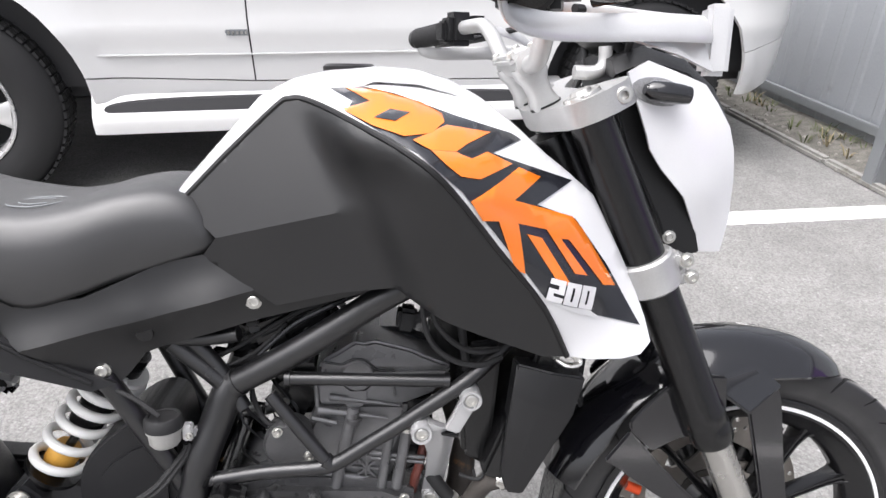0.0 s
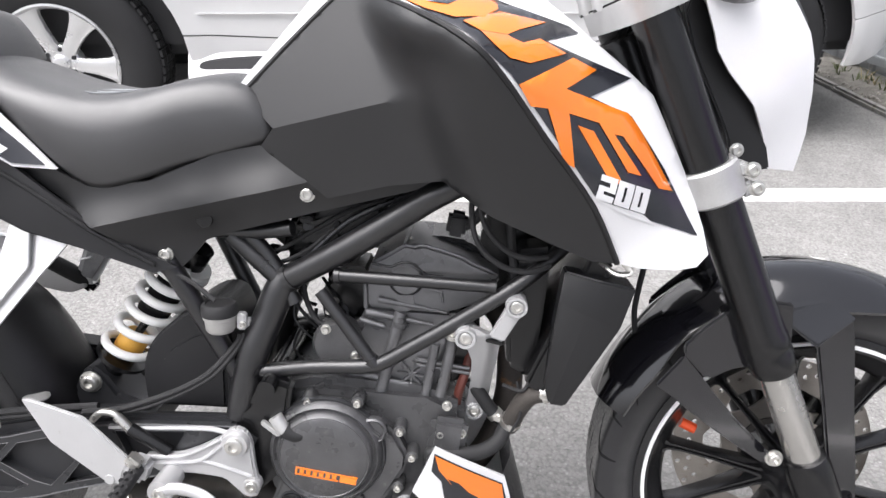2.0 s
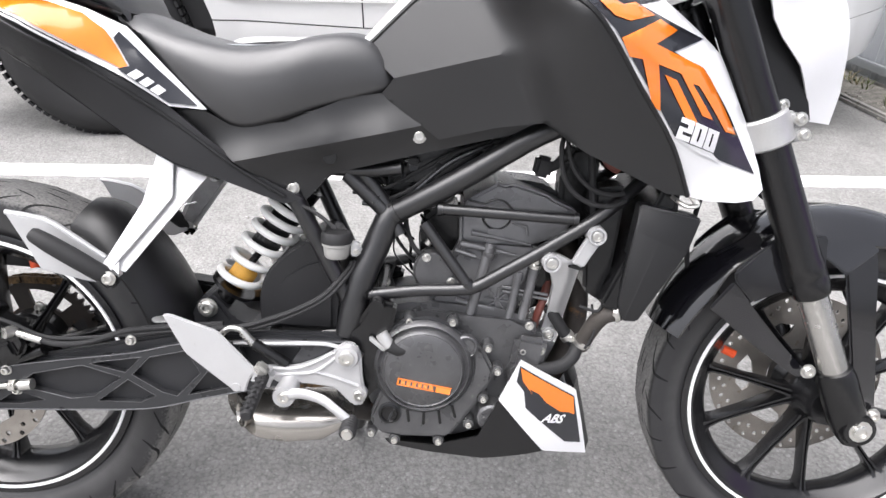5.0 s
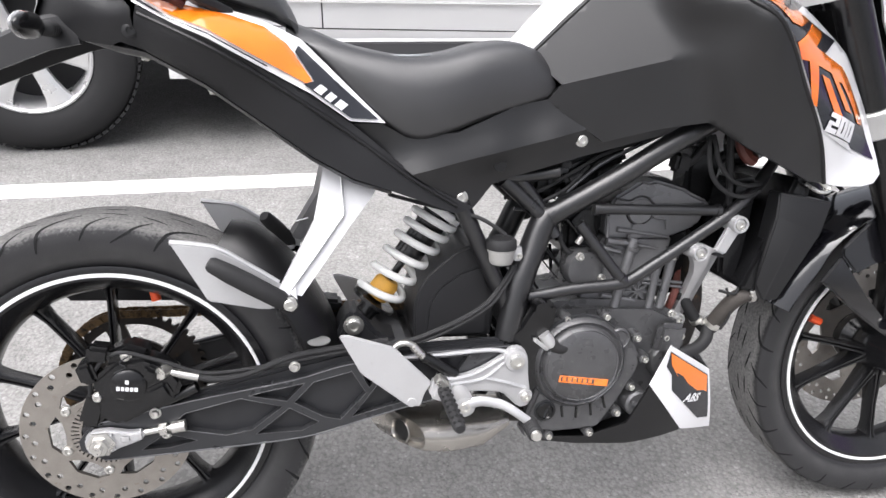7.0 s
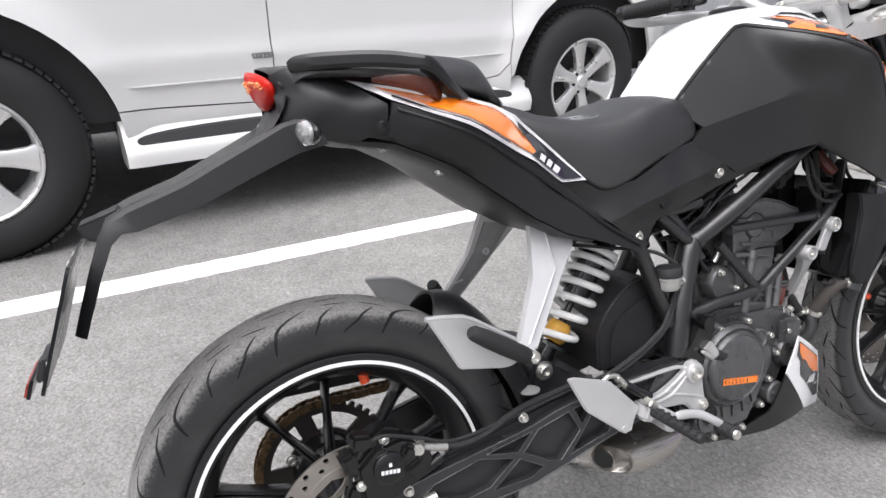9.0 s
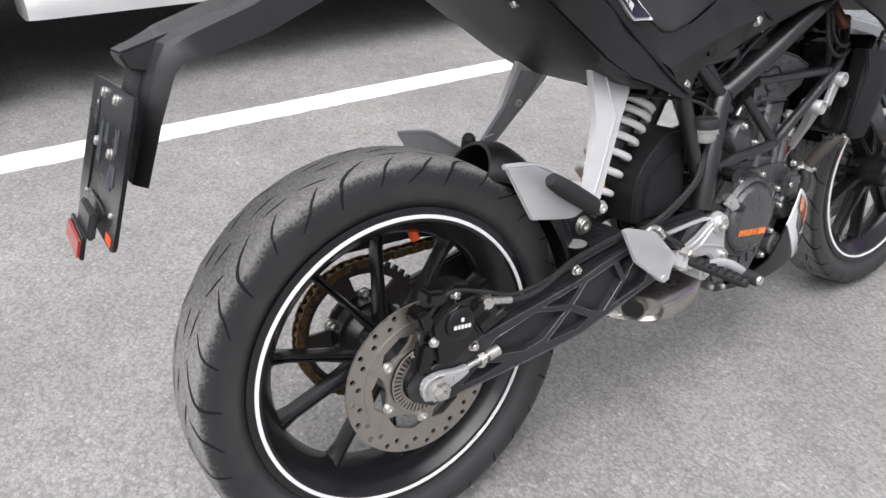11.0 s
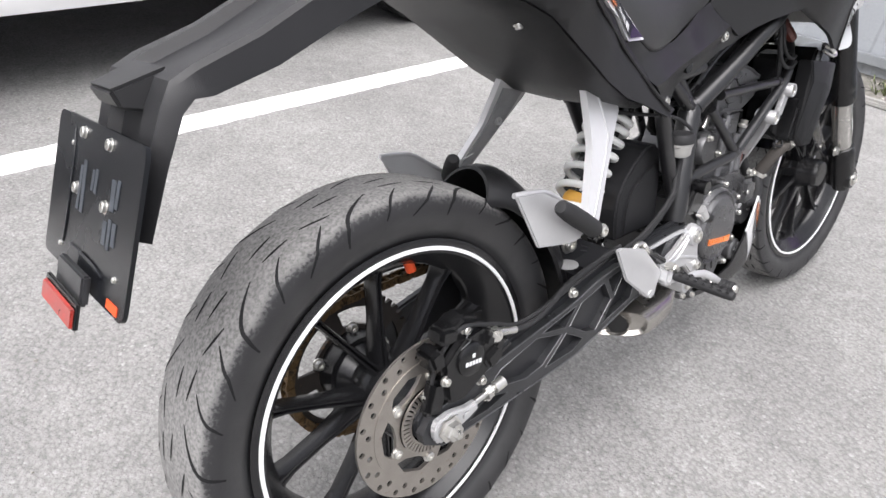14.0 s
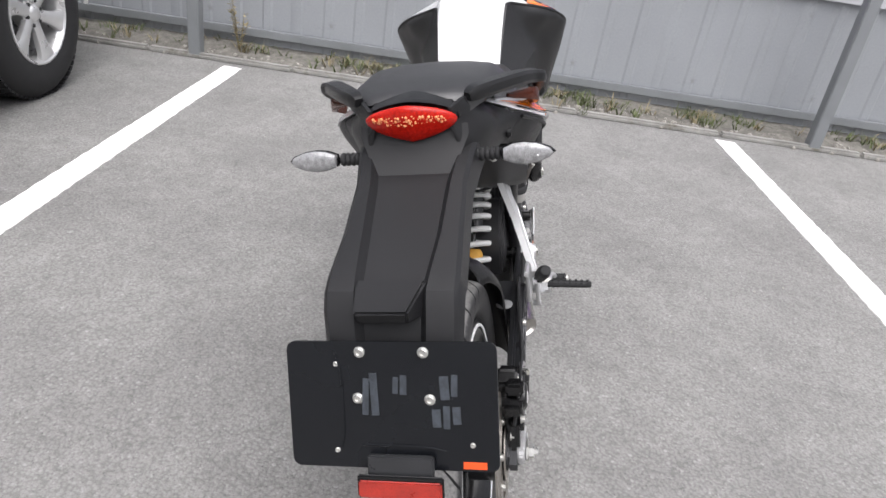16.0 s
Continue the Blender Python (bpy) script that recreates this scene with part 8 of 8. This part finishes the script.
# chain: links round the sprocket and along both runs
bm = bmesh.new()
run = []
R = 0.1085
for i in range(24):
    a = math.pi * (0.5 + i / 23.0)
    run.append((R * math.cos(a), 0.306 + R * math.sin(a)))
top = [(0.59 * k / 38, 0.306 + R - 0.012 * k / 38) for k in range(38, 0, -1)]
low = [(0.59 * k / 38, 0.306 - R + 0.045 * k / 38) for k in range(1, 39)]
full = top + run + low
for i in range(len(full) - 1):
    (u0, w0), (u1, w1) = full[i], full[i + 1]
    ang = math.degrees(math.atan2(w1 - w0, u1 - u0))
    vv = 0.0095 if i % 2 else 0.0070
    for sg in (-1, 1):
        block(bm, ((u0 + u1) / 2, 0.083 + sg * vv, (w0 + w1) / 2), (math.hypot(u1 - u0, w1 - w0) + 0.009, 0.0018, 0.0125), (0, -ang, 0), 0.0)
    lathe(bm, [(0, -0.0115), (0.0045, -0.0115), (0.0045, 0.0115), (0, 0.0115)], (u0, 0.083, w0), (0, 1, 0), 8)
part("chain", bm, CHAINM, bike, "brass-coloured drive chain")

# ---- swingarm ----
arm_out = [(-0.03, 0.315), (-0.01, 0.335), (0.077, 0.346), (0.264, 0.387), (0.328, 0.400), (0.46, 0.408), (0.585, 0.41), (0.615, 0.382), (0.592, 0.345), (0.444, 0.318), (0.36, 0.298), (0.275, 0.277), (0.10, 0.270), (0.0, 0.268), (-0.028, 0.285)]
swing = part("swingarm", prism(bmesh.new(), arm_out, -0.100, -0.086, 0.004), SWING, bike, "dark grey ribbed swingarm")
face_out = [(-0.03, 0.300), (-0.011, 0.324), (0.114, 0.348), (0.262, 0.3705), (0.341, 0.389), (0.46, 0.400), (0.585, 0.402), (0.612, 0.382), (0.592, 0.345), (0.444, 0.318), (0.36, 0.298), (0.275, 0.278), (0.10, 0.270), (0.0, 0.268), (-0.028, 0.285)]
pockets = [[(0.086, 0.310), (0.112, 0.331), (0.188, 0.3475), (0.246, 0.330), (0.201, 0.2965), (0.165, 0.291)],
           [(0.199, 0.3505), (0.219, 0.355), (0.278, 0.3645), (0.252, 0.338)],
           [(0.255, 0.327), (0.296, 0.301), (0.272, 0.289), (0.207, 0.289)],
           [(0.290, 0.365), (0.346, 0.378), (0.366, 0.342), (0.328, 0.302), (0.305, 0.308), (0.262, 0.335)],
           [(0.084, 0.302), (0.125, 0.287), (0.088, 0.279), (0.05, 0.279)],
           [(0.376, 0.345), (0.405, 0.386), (0.43, 0.345), (0.42, 0.323), (0.345, 0.305)],
           [(0.442, 0.345), (0.425, 0.389), (0.52, 0.392), (0.49, 0.345)],
           [(0.355, 0.381), (0.371, 0.350), (0.396, 0.387)]]
bm = bmesh.new()
holed(bm, face_out, pockets, -0.112, -0.099)
part("rib_web", bm, EDGEGREY, swing, "grey cast ribs", sharp=25)
# thin light tubes paint the edge highlights of pockets and flange
for q in pockets:
    part("pocket_edge", tube(bmesh.new(), [(u, -0.1122, w) for u, w in q + q[:1]], 0.0007, 6, 1), RIBEDGE, swing, "painted highlight along a pocket edge")
bm = bmesh.new()
tube(bm, [(u, -0.1125, w) for u, w in face_out[1:7]], 0.0011, 8, 4)
tube(bm, [(u, -0.1125, w) for u, w in face_out[8:14]], 0.0011, 8, 4)
part("rib_edge", bm, RIBEDGE, swing, "painted highlights along the rib edges")
part("swingarm", prism(bmesh.new(), arm_out, 0.095, 0.112, 0.004), SWING, bike, "dark grey ribbed swingarm")
part("swingarm_bridge", block(bmesh.new(), (0.40, 0, 0.362), (0.10, 0.2, 0.05), (0, -6, 0), 0.012), SWING, swing)
# axle adjuster
bm = bmesh.new()
prism(bm, [(-0.018, 0.290), (-0.012, 0.283), (0.012, 0.284), (0.024, 0.291), (0.044, 0.297), (0.058, 0.303), (0.057, 0.315), (0.040, 0.314), (0.024, 0.318), (0.008, 0.321), (-0.012, 0.318), (-0.019, 0.308)], -0.125, -0.112, 0.003)
block(bm, (0.006, -0.126, 0.302), (0.030, 0.004, 0.028), (0, -6, 0), 0.002)
block(bm, (0.034, -0.1255, 0.306), (0.014, 0.004, 0.010), (0, -6, 0), 0.002)
adj = part("chain_adjuster", bm, ALUWHITE, swing, "silver chain adjuster block")
part("axle_nut", lathe(bmesh.new(), [(0, 0.016), (0.006, 0.016), (0.007, 0.012), (0.007, 0.009), (0.0125, 0.009), (0.0135, 0.007), (0.0135, 0.0), (0.019, -0.001), (0.019, -0.004), (0, -0.004)], (0.003, -0.131, 0.302), (0, -1, 0), 6), STEEL, adj)
bm = bmesh.new()
tube(bm, [(0.058, -0.117, 0.309), (0.108, -0.116, 0.315)], 0.0045, 10, 1)
tube(bm, [(0.078, -0.117, 0.311), (0.088, -0.117, 0.3125)], 0.009, 6, 1)
tube(bm, [(0.094, -0.117, 0.313), (0.112, -0.117, 0.3155)], 0.0085, 10, 1)
part("adjuster_screw", bm, STEEL, adj)
bolts(swing, [(0.073, -0.114, 0.335), (0.265, -0.114, 0.392), (0.085, -0.112, 0.302)], r=0.006, h=0.006)
for s in (-1,):
    bm = bmesh.new()
    lathe(bm, [(0, 0.004), (0.012, 0.004), (0.017, 0.002), (0.017, 0), (0, 0)], (0.30, s * 0.075, 0.412), (0, 0, 1), 24)
    part("bobbin", bm, ALU, swing)

# rear caliper
bm = bmesh.new()
prism(bm, [(0.005, 0.335), (0.03, 0.325), (0.07, 0.345), (0.105, 0.36), (0.115, 0.385), (0.10, 0.41), (0.07, 0.425), (0.03, 0.42), (0.0, 0.395)], -0.124, -0.088, 0.006)
prism(bm, [(0.02, 0.40), (0.06, 0.405), (0.075, 0.43), (0.045, 0.442), (0.02, 0.43)], -0.116, -0.080, 0.005)
block(bm, (-0.005, -0.108, 0.345), (0.03, 0.02, 0.05), (0, 20, 0), 0.006)
tube(bm, [(0.075, -0.106, 0.345), (0.13, -0.106, 0.368)], 0.009, 10, 1)
cal = part("rear_caliper", bm, FRAME, bike, "black rear brake caliper")
part("piston_boss", lathe(bmesh.new(), [(0, 0.012), (0.019, 0.012), (0.023, 0.009), (0.0245, 0.0), (0.0245, -0.02)], (0.046, -0.118, 0.386), (0, -1, 0), 28), FRAME, cal, "round black piston housing")
for k in range(5):
    part("caliper_mark", block(bmesh.new(), (0.034 + 0.0056 * k, -0.1304, 0.3845 - 0.0008 * k), (0.0042, 0.0006, 0.0056), (0, 8, 0)), WHITE, cal, "plain white mark")
part("caliper_mark", block(bmesh.new(), (0.046, -0.1304, 0.393), (0.0045, 0.0006, 0.0055), (0, 8, 0)), WHITE, cal)
for q, sz, tn in (((0.012, -0.112, 0.432), (0.03, 0.03, 0.022), 12), ((-0.006, -0.108, 0.404), (0.022, 0.034, 0.03), -15), ((0.085, -0.122, 0.372), (0.03, 0.018, 0.026), -25), ((0.075, -0.118, 0.402), (0.02, 0.03, 0.02), 30)):
    part("caliper_lug", block(bmesh.new(), q, sz, (0, tn, 0), 0.005), FRAME, cal)
bm = bmesh.new()
tube(bm, [(0.088, -0.13, 0.402), (0.097, -0.112, 0.401)], 0.0085, 12, 1)
tube(bm, [(0.10, -0.118, 0.398), (0.135, -0.118, 0.388)], 0.0058, 10, 1)
part("banjo_fitting", bm, STEEL, cal, "bright brake hose fitting")
part("brake_hose", tube(bmesh.new(), [(0.13, -0.118, 0.390), (0.16, -0.117, 0.383), (0.20, -0.113, 0.386), (0.26, -0.108, 0.405), (0.32, -0.104, 0.412), (0.40, -0.1, 0.418)], 0.0048, 8, 8), RUBBER, bike, "black rear brake hose")
part("sensor_cable", tube(bmesh.new(), [(-0.01, -0.107, 0.352), (0.0, -0.115, 0.40), (0.035, -0.12, 0.432), (0.09, -0.118, 0.415), (0.15, -0.116, 0.392), (0.25, -0.110, 0.398), (0.36, -0.104, 0.41)], 0.0028, 8, 8), RUBBER, bike)
bolts(bike, [(-0.014, -0.105, 0.349), (0.005, -0.122, 0.37), (0.045, -0.118, 0.425)], r=0.0055, h=0.005)
bm = bmesh.new()
tube(bm, [(0.03, -0.124, 0.405), (0.045, -0.126, 0.413), (0.038, -0.126, 0.420), (0.05, -0.125, 0.428)], 0.0009, 6, 4)
part("pad_clip", bm, EDGEGREY, cal)

# ---- footrests ----
def bracket_v(u, w):
    return 0.085 + 0.058 * min(1.05, max(-0.2, (0.66 - w) / 0.155))


def passenger_set(s):
    plate = [(0.3149, 0.6750), (0.3372, 0.6720), (0.3390, 0.6112), (0.3310, 0.6000), (0.2720, 0.5250), (0.2740, 0.5030), (0.2560, 0.5010), (0.2500, 0.5181), (0.2990, 0.6034)]
    web = [(0.3372, 0.6720), (0.3856, 0.6560), (0.3830, 0.6370), (0.3514, 0.5991), (0.2800, 0.5080), (0.2700, 0.5100), (0.2644, 0.5222), (0.3294, 0.6000), (0.3400, 0.6112)]
    v2, tr = mesh_2d(plate, (), 0.012)
    bm = sheet_solid(bmesh.new(), v2, tr, lambda u, w: (u, s * (bracket_v(u, w) + 0.006), w), lambda u, w: (u, s * (bracket_v(u, w) - 0.006), w))
    bmesh.ops.recalc_face_normals(bm, faces=bm.faces)
    h = part("passenger_bracket", bm, BRIGHTSILVER, bike, "silver passenger footrest bracket", sharp=30)
    v2, tr = mesh_2d(web, (), 0.012)
    bm = sheet_solid(bmesh.new(), v2, tr, lambda u, w: (u, s * bracket_v(u, w), w), lambda u, w: (u, s * (bracket_v(u, w) - 0.005), w))
    bmesh.ops.recalc_face_normals(bm, faces=bm.faces)
    part("bracket_web", bm, BRIGHTSILVER, h, "recessed web of the bracket", sharp=30)
    part("bracket_rib", tube(bmesh.new(), [(u, s * (bracket_v(u, w) + 0.006), w) for u, w in ((0.3372, 0.6680), (0.3385, 0.6300), (0.3390, 0.6112), (0.3310, 0.6000), (0.3000, 0.5600), (0.2660, 0.5180))], 0.0016, 8, 3), ALUWHITE, h, "worn bright rib")
    # the hollow inner side is dark, with a boss and a slot
    back = [(0.3230, 0.6600), (0.3720, 0.6480), (0.3480, 0.6030), (0.2760, 0.5140), (0.2590, 0.5200), (0.3080, 0.6050)]
    v2, tr = mesh_2d(back, (), 0.014)
    bm = sheet_solid(bmesh.new(), v2, tr, lambda u, w: (u, s * (bracket_v(u, w) - 0.0065), w), lambda u, w: (u, s * (bracket_v(u, w) - 0.0085), w))
    bmesh.ops.recalc_face_normals(bm, faces=bm.faces)
    part("bracket_back", bm, CASTGREY, h, "dark grey hollow back of the bracket", sharp=30)
    part("back_boss", lathe(bmesh.new(), [(0.0030, 0.0), (0.0030, 0.005), (0.0065, 0.005), (0.0070, 0.0)], (0.3300, s * (bracket_v(0.33, 0.604) - 0.008), 0.6040), (0, -s, 0), 20), ALUWHITE, h)
    part("back_slot", tube(bmesh.new(), [(u, s * (bracket_v(u, w) - 0.0095), w) for u, w in ((0.2680, 0.5500), (0.2900, 0.5560))], 0.0016, 8, 1), ALUWHITE, h)
    out = [(0.1168, 0.5855), (0.1690, 0.5780), (0.2000, 0.5600), (0.2560, 0.5215), (0.2660, 0.5000), (0.2400, 0.4890), (0.2239, 0.4900), (0.1592, 0.5043)]
    guard = part("heel_guard", prism(bmesh.new(), out, s * 0.131, s * 0.137, 0.002), ALUWHITE, h, "silver heel guard")
    part("guard_flange", tube(bmesh.new(), [(0.1168, s * 0.133, 0.5855), (0.1690, s * 0.133, 0.5780), (0.2000, s * 0.133, 0.5600), (0.2500, s * 0.133, 0.5255)], 0.0038, 8, 2), ALUWHITE, guard, "folded edge of the guard")
    a, b = Vector((0.166, s * 0.164, 0.566)), Vector((0.263, s * 0.152, 0.501))
    if s > 0:
        a = Vector((0.219, 0.085, 0.569))
    d = b - a
    part("passenger_peg", lathe(bmesh.new(), [(0, 0), (0.0075, 0.001), (0.0105, 0.006), (0.0125, 0.03), (0.0130, 0.06), (0.0125, d.length - 0.012), (0.009, d.length - 0.004), (0, d.length)], a, d.normalized(), 16), RUBBER, h, "folded black rubber passenger peg")
    part("peg_hinge", block(bmesh.new(), (0.262, s * 0.150, 0.500), (0.024, 0.022, 0.024), (0, 40, 0), 0.006), FRAME, h)
    bolts(h, [(0.264, s * 0.160, 0.503)], (0, s, 0), 0.0075, 0.005)
    return h


for s in (-1, 1):
    passenger_set(s)


def rider_set(s):
    out = [(0.4669, 0.3626), (0.5143, 0.3650), (0.5421, 0.3762), (0.5697, 0.3923), (0.576, 0.4006), (0.5894, 0.4070), (0.6025, 0.4015), (0.6094, 0.386), (0.611, 0.3548), (0.6145, 0.3322), (0.6155, 0.3092), (0.606, 0.3035), (0.5961, 0.3057), (0.5709, 0.3319), (0.5384, 0.3365), (0.5063, 0.3383), (0.4864, 0.3368), (0.4700, 0.347)]
    rb = part("footrest_bracket", prism(bmesh.new(), out, s * 0.112, s * 0.125, 0.003), ALUWHITE, bike, "silver cast footrest bracket", sharp=30)
    bm = bmesh.new()
    for q in ([(0.4666, 0.3516), (0.506, 0.3538), (0.5418, 0.3589), (0.5733, 0.3836)], [(0.5418, 0.3589), (0.575, 0.349), (0.6068, 0.3375)], [(0.470, 0.3610), (0.5143, 0.3635), (0.5421, 0.3745), (0.5697, 0.3905)]):
        tube(bm, [(u, s * 0.125, w) for u, w in q], 0.0030, 8, 4, flat=1.0)
    lathe(bm, [(0, 0.010), (0.0165, 0.010), (0.0185, 0.006), (0.0185, -0.004)], (0.589, s * 0.121, 0.3855), (0, s, 0), 28)
    lathe(bm, [(0, 0.008), (0.0105, 0.008), (0.012, 0.005), (0.012, -0.004)], (0.607, s * 0.118, 0.3235), (0, s, 0), 24)
    tube(bm, [(0.4172, s * 0.110, 0.3940), (0.4790, s * 0.112, 0.3955), (0.5240, s * 0.114, 0.3985), (0.5570, s * 0.116, 0.3995), (0.5760, s * 0.118, 0.3960)], 0.0034, 8, 4)
    part("bracket_rib", bm, ALUWHITE, rb)
    bolts(rb, [(0.589, s * 0.131, 0.3855)], (0, s, 0), 0.0115, 0.006)
    bolts(rb, [(0.607, s * 0.126, 0.3235)], (0, s, 0), 0.0080, 0.006)
    heel = [(0.327, 0.447), (0.338, 0.448), (0.4034, 0.4255), (0.4585, 0.3665), (0.4480, 0.3500), (0.4420, 0.3300), (0.424, 0.332), (0.40, 0.352), (0.357, 0.388)]
    hg = part("heel_guard", prism(bmesh.new(), heel, s * 0.138, s * 0.144, 0.002), ALUWHITE, rb, "silver heel guard")
    part("guard_boss", lathe(bmesh.new(), [(0, 0.0), (0.0065, 0.0), (0.0075, -0.004), (0.0075, -0.018)], (0.429, s * 0.1455, 0.338), (0, s, 0), 18), ALUWHITE, hg)
    tip = Vector((0.476, s * 0.258, 0.356))
    root = Vector((0.472, s * 0.150, 0.362))
    d = (tip - root).normalized()
    bm = bmesh.new()
    tube(bm, [root, root + d * 0.02, tip - d * 0.012, tip], [0.0086, 0.0084, 0.0082, 0.006], 10, 3, flat=1.05)
    for k in range(7):
        for j in (-1, 0, 1):
            block(bm, root + d * (0.022 + 0.013 * k) + Vector((0.0062 * j, 0, 0.0085 - 0.002 * abs(j))), (0.0045, 0.006, 0.0035), (0, 0, 0), 0.001)
    part("rider_peg", bm, RUBBER, rb, "black studded rider's footpeg")
    part("peg_hinge", block(bmesh.new(), (0.470, s * 0.145, 0.358), (0.028, 0.03, 0.03), (0, 20, 0), 0.006), ALUWHITE, rb)
    return rb


for s in (-1, 1):
    rider_set(s)
bm = bmesh.new()
tube(bm, [(0.503, -0.163, 0.3370), (0.5245, -0.163, 0.3420), (0.5494, -0.164, 0.3375), (0.5640, -0.167, 0.3325), (0.5789, -0.172, 0.3235), (0.5960, -0.175, 0.3105)], [0.0088, 0.0080, 0.0075, 0.0072, 0.0068, 0.0068], 10, 5, flat=0.8)
lathe(bm, [(0.008, -0.035), (0.0155, -0.035), (0.0165, 0.0), (0.0155, 0.006), (0.010, 0.007), (0, 0.005)], (0.503, -0.160, 0.336), (0, -1, 0), 24)
pedal = part("brake_pedal", bm, ALUWHITE, bike, "silver rear brake pedal")
bm = bmesh.new()
prof = [(0, -0.02)]
for k in range(6):
    prof += [(0.0105, -0.02 + 0.006 * k), (0.012, -0.019 + 0.006 * k), (0.012, -0.016 + 0.006 * k), (0.0105, -0.0145 + 0.006 * k)]
prof += [(0.009, 0.017), (0, 0.017)]
lathe(bm, prof, (0.600, -0.186, 0.303), (0, -1, 0), 20)
part("pedal_rubber", bm, RUBBER, pedal, "black ribbed pedal rubber")
part("pedal_cap", lathe(bmesh.new(), [(0, 0.004), (0.007, 0.004), (0.0085, 0.0), (0, 0)], (0.600, -0.2035, 0.303), (0, -1, 0), 16), STEEL, pedal)
bolts(pedal, [(0.503, -0.166, 0.336)], r=0.0085, h=0.005)
bm = bmesh.new()
tube(bm, [(0.398, -0.114, 0.405), (0.4040, -0.120, 0.4115), (0.4150, -0.120, 0.4202), (0.4295, -0.120, 0.4193), (0.4370, -0.120, 0.4130)], 0.0046, 10, 5)
tube(bm, [(0.4340, -0.120, 0.4155), (0.4505, -0.120, 0.3962)], 0.0062, 10, 1)
part("brake_pipe", bm, STEEL, bike, "bright brake hose elbow")
rod("master_cylinder", [(0.4490, -0.119, 0.3975), (0.4989, -0.118, 0.3648)], 0.0085, FRAME, "black rear master cylinder", False, 1)
bm = bmesh.new()
block(bm, (0.470, -0.155, 0.374), (0.02, 0.02, 0.014), (0, 40, 0), 0.003)
part("peg_spring", bm, STEEL, bike)

# ---- muffler ----
secs = []
for u, w, v, hh, hv, k in ((0.424, 0.264, -0.082, 0.0155, 0.040, 1.0), (0.417, 0.265, -0.082, 0.0235, 0.049, 1.0), (0.428, 0.262, -0.080, 0.026, 0.052, 0.9), (0.48, 0.256, -0.072, 0.029, 0.056, 0.45), (0.545, 0.256, -0.064, 0.027, 0.056, 0.12), (0.592, 0.264, -0.055, 0.010, 0.045, 0.0)):
    ring = []
    for i in range(32):
        a = 2 * math.pi * i / 32
        y = v + hv * math.copysign(abs(math.cos(a)) ** 0.55, math.cos(a))
        ring.append((u + k * 0.75 * (-y - 0.085), y, w + hh * math.copysign(abs(math.sin(a)) ** 0.8, math.sin(a))))
    secs.append(ring)
muffler = part("muffler", loft(secs, True), MUFFLER, bike, "short polished steel under-engine muffler")
bm = bmesh.new()
lathe(bm, [(0.0160, -0.012), (0.0180, 0.002), (0.0200, 0.004), (0.0190, 0.006), (0.0165, 0.002), (0.0155, -0.02), (0, -0.02)], (0.4225, -0.091, 0.2635), (-0.80, -0.60, 0.05), 28)
part("tailpipe", bm, MUFFLER, muffler, "polished exhaust outlet")
# a flat black disc across the pipe paints the opening dark
part("outlet_bore", lathe(bmesh.new(), [(0, 0.0), (0.0162, 0.0), (0.0162, -0.006)], (0.4215, -0.0918, 0.2636), (-0.80, -0.60, 0.05), 28), FRAME, muffler, "black disc standing for the dark inside of the outlet")

# side stand on the far side
rod("side_stand", [(0.60, 0.10, 0.22), (0.575, 0.19, 0.10), (0.56, 0.238, 0.062)], 0.011, FRAME, "black side stand", False, 4)
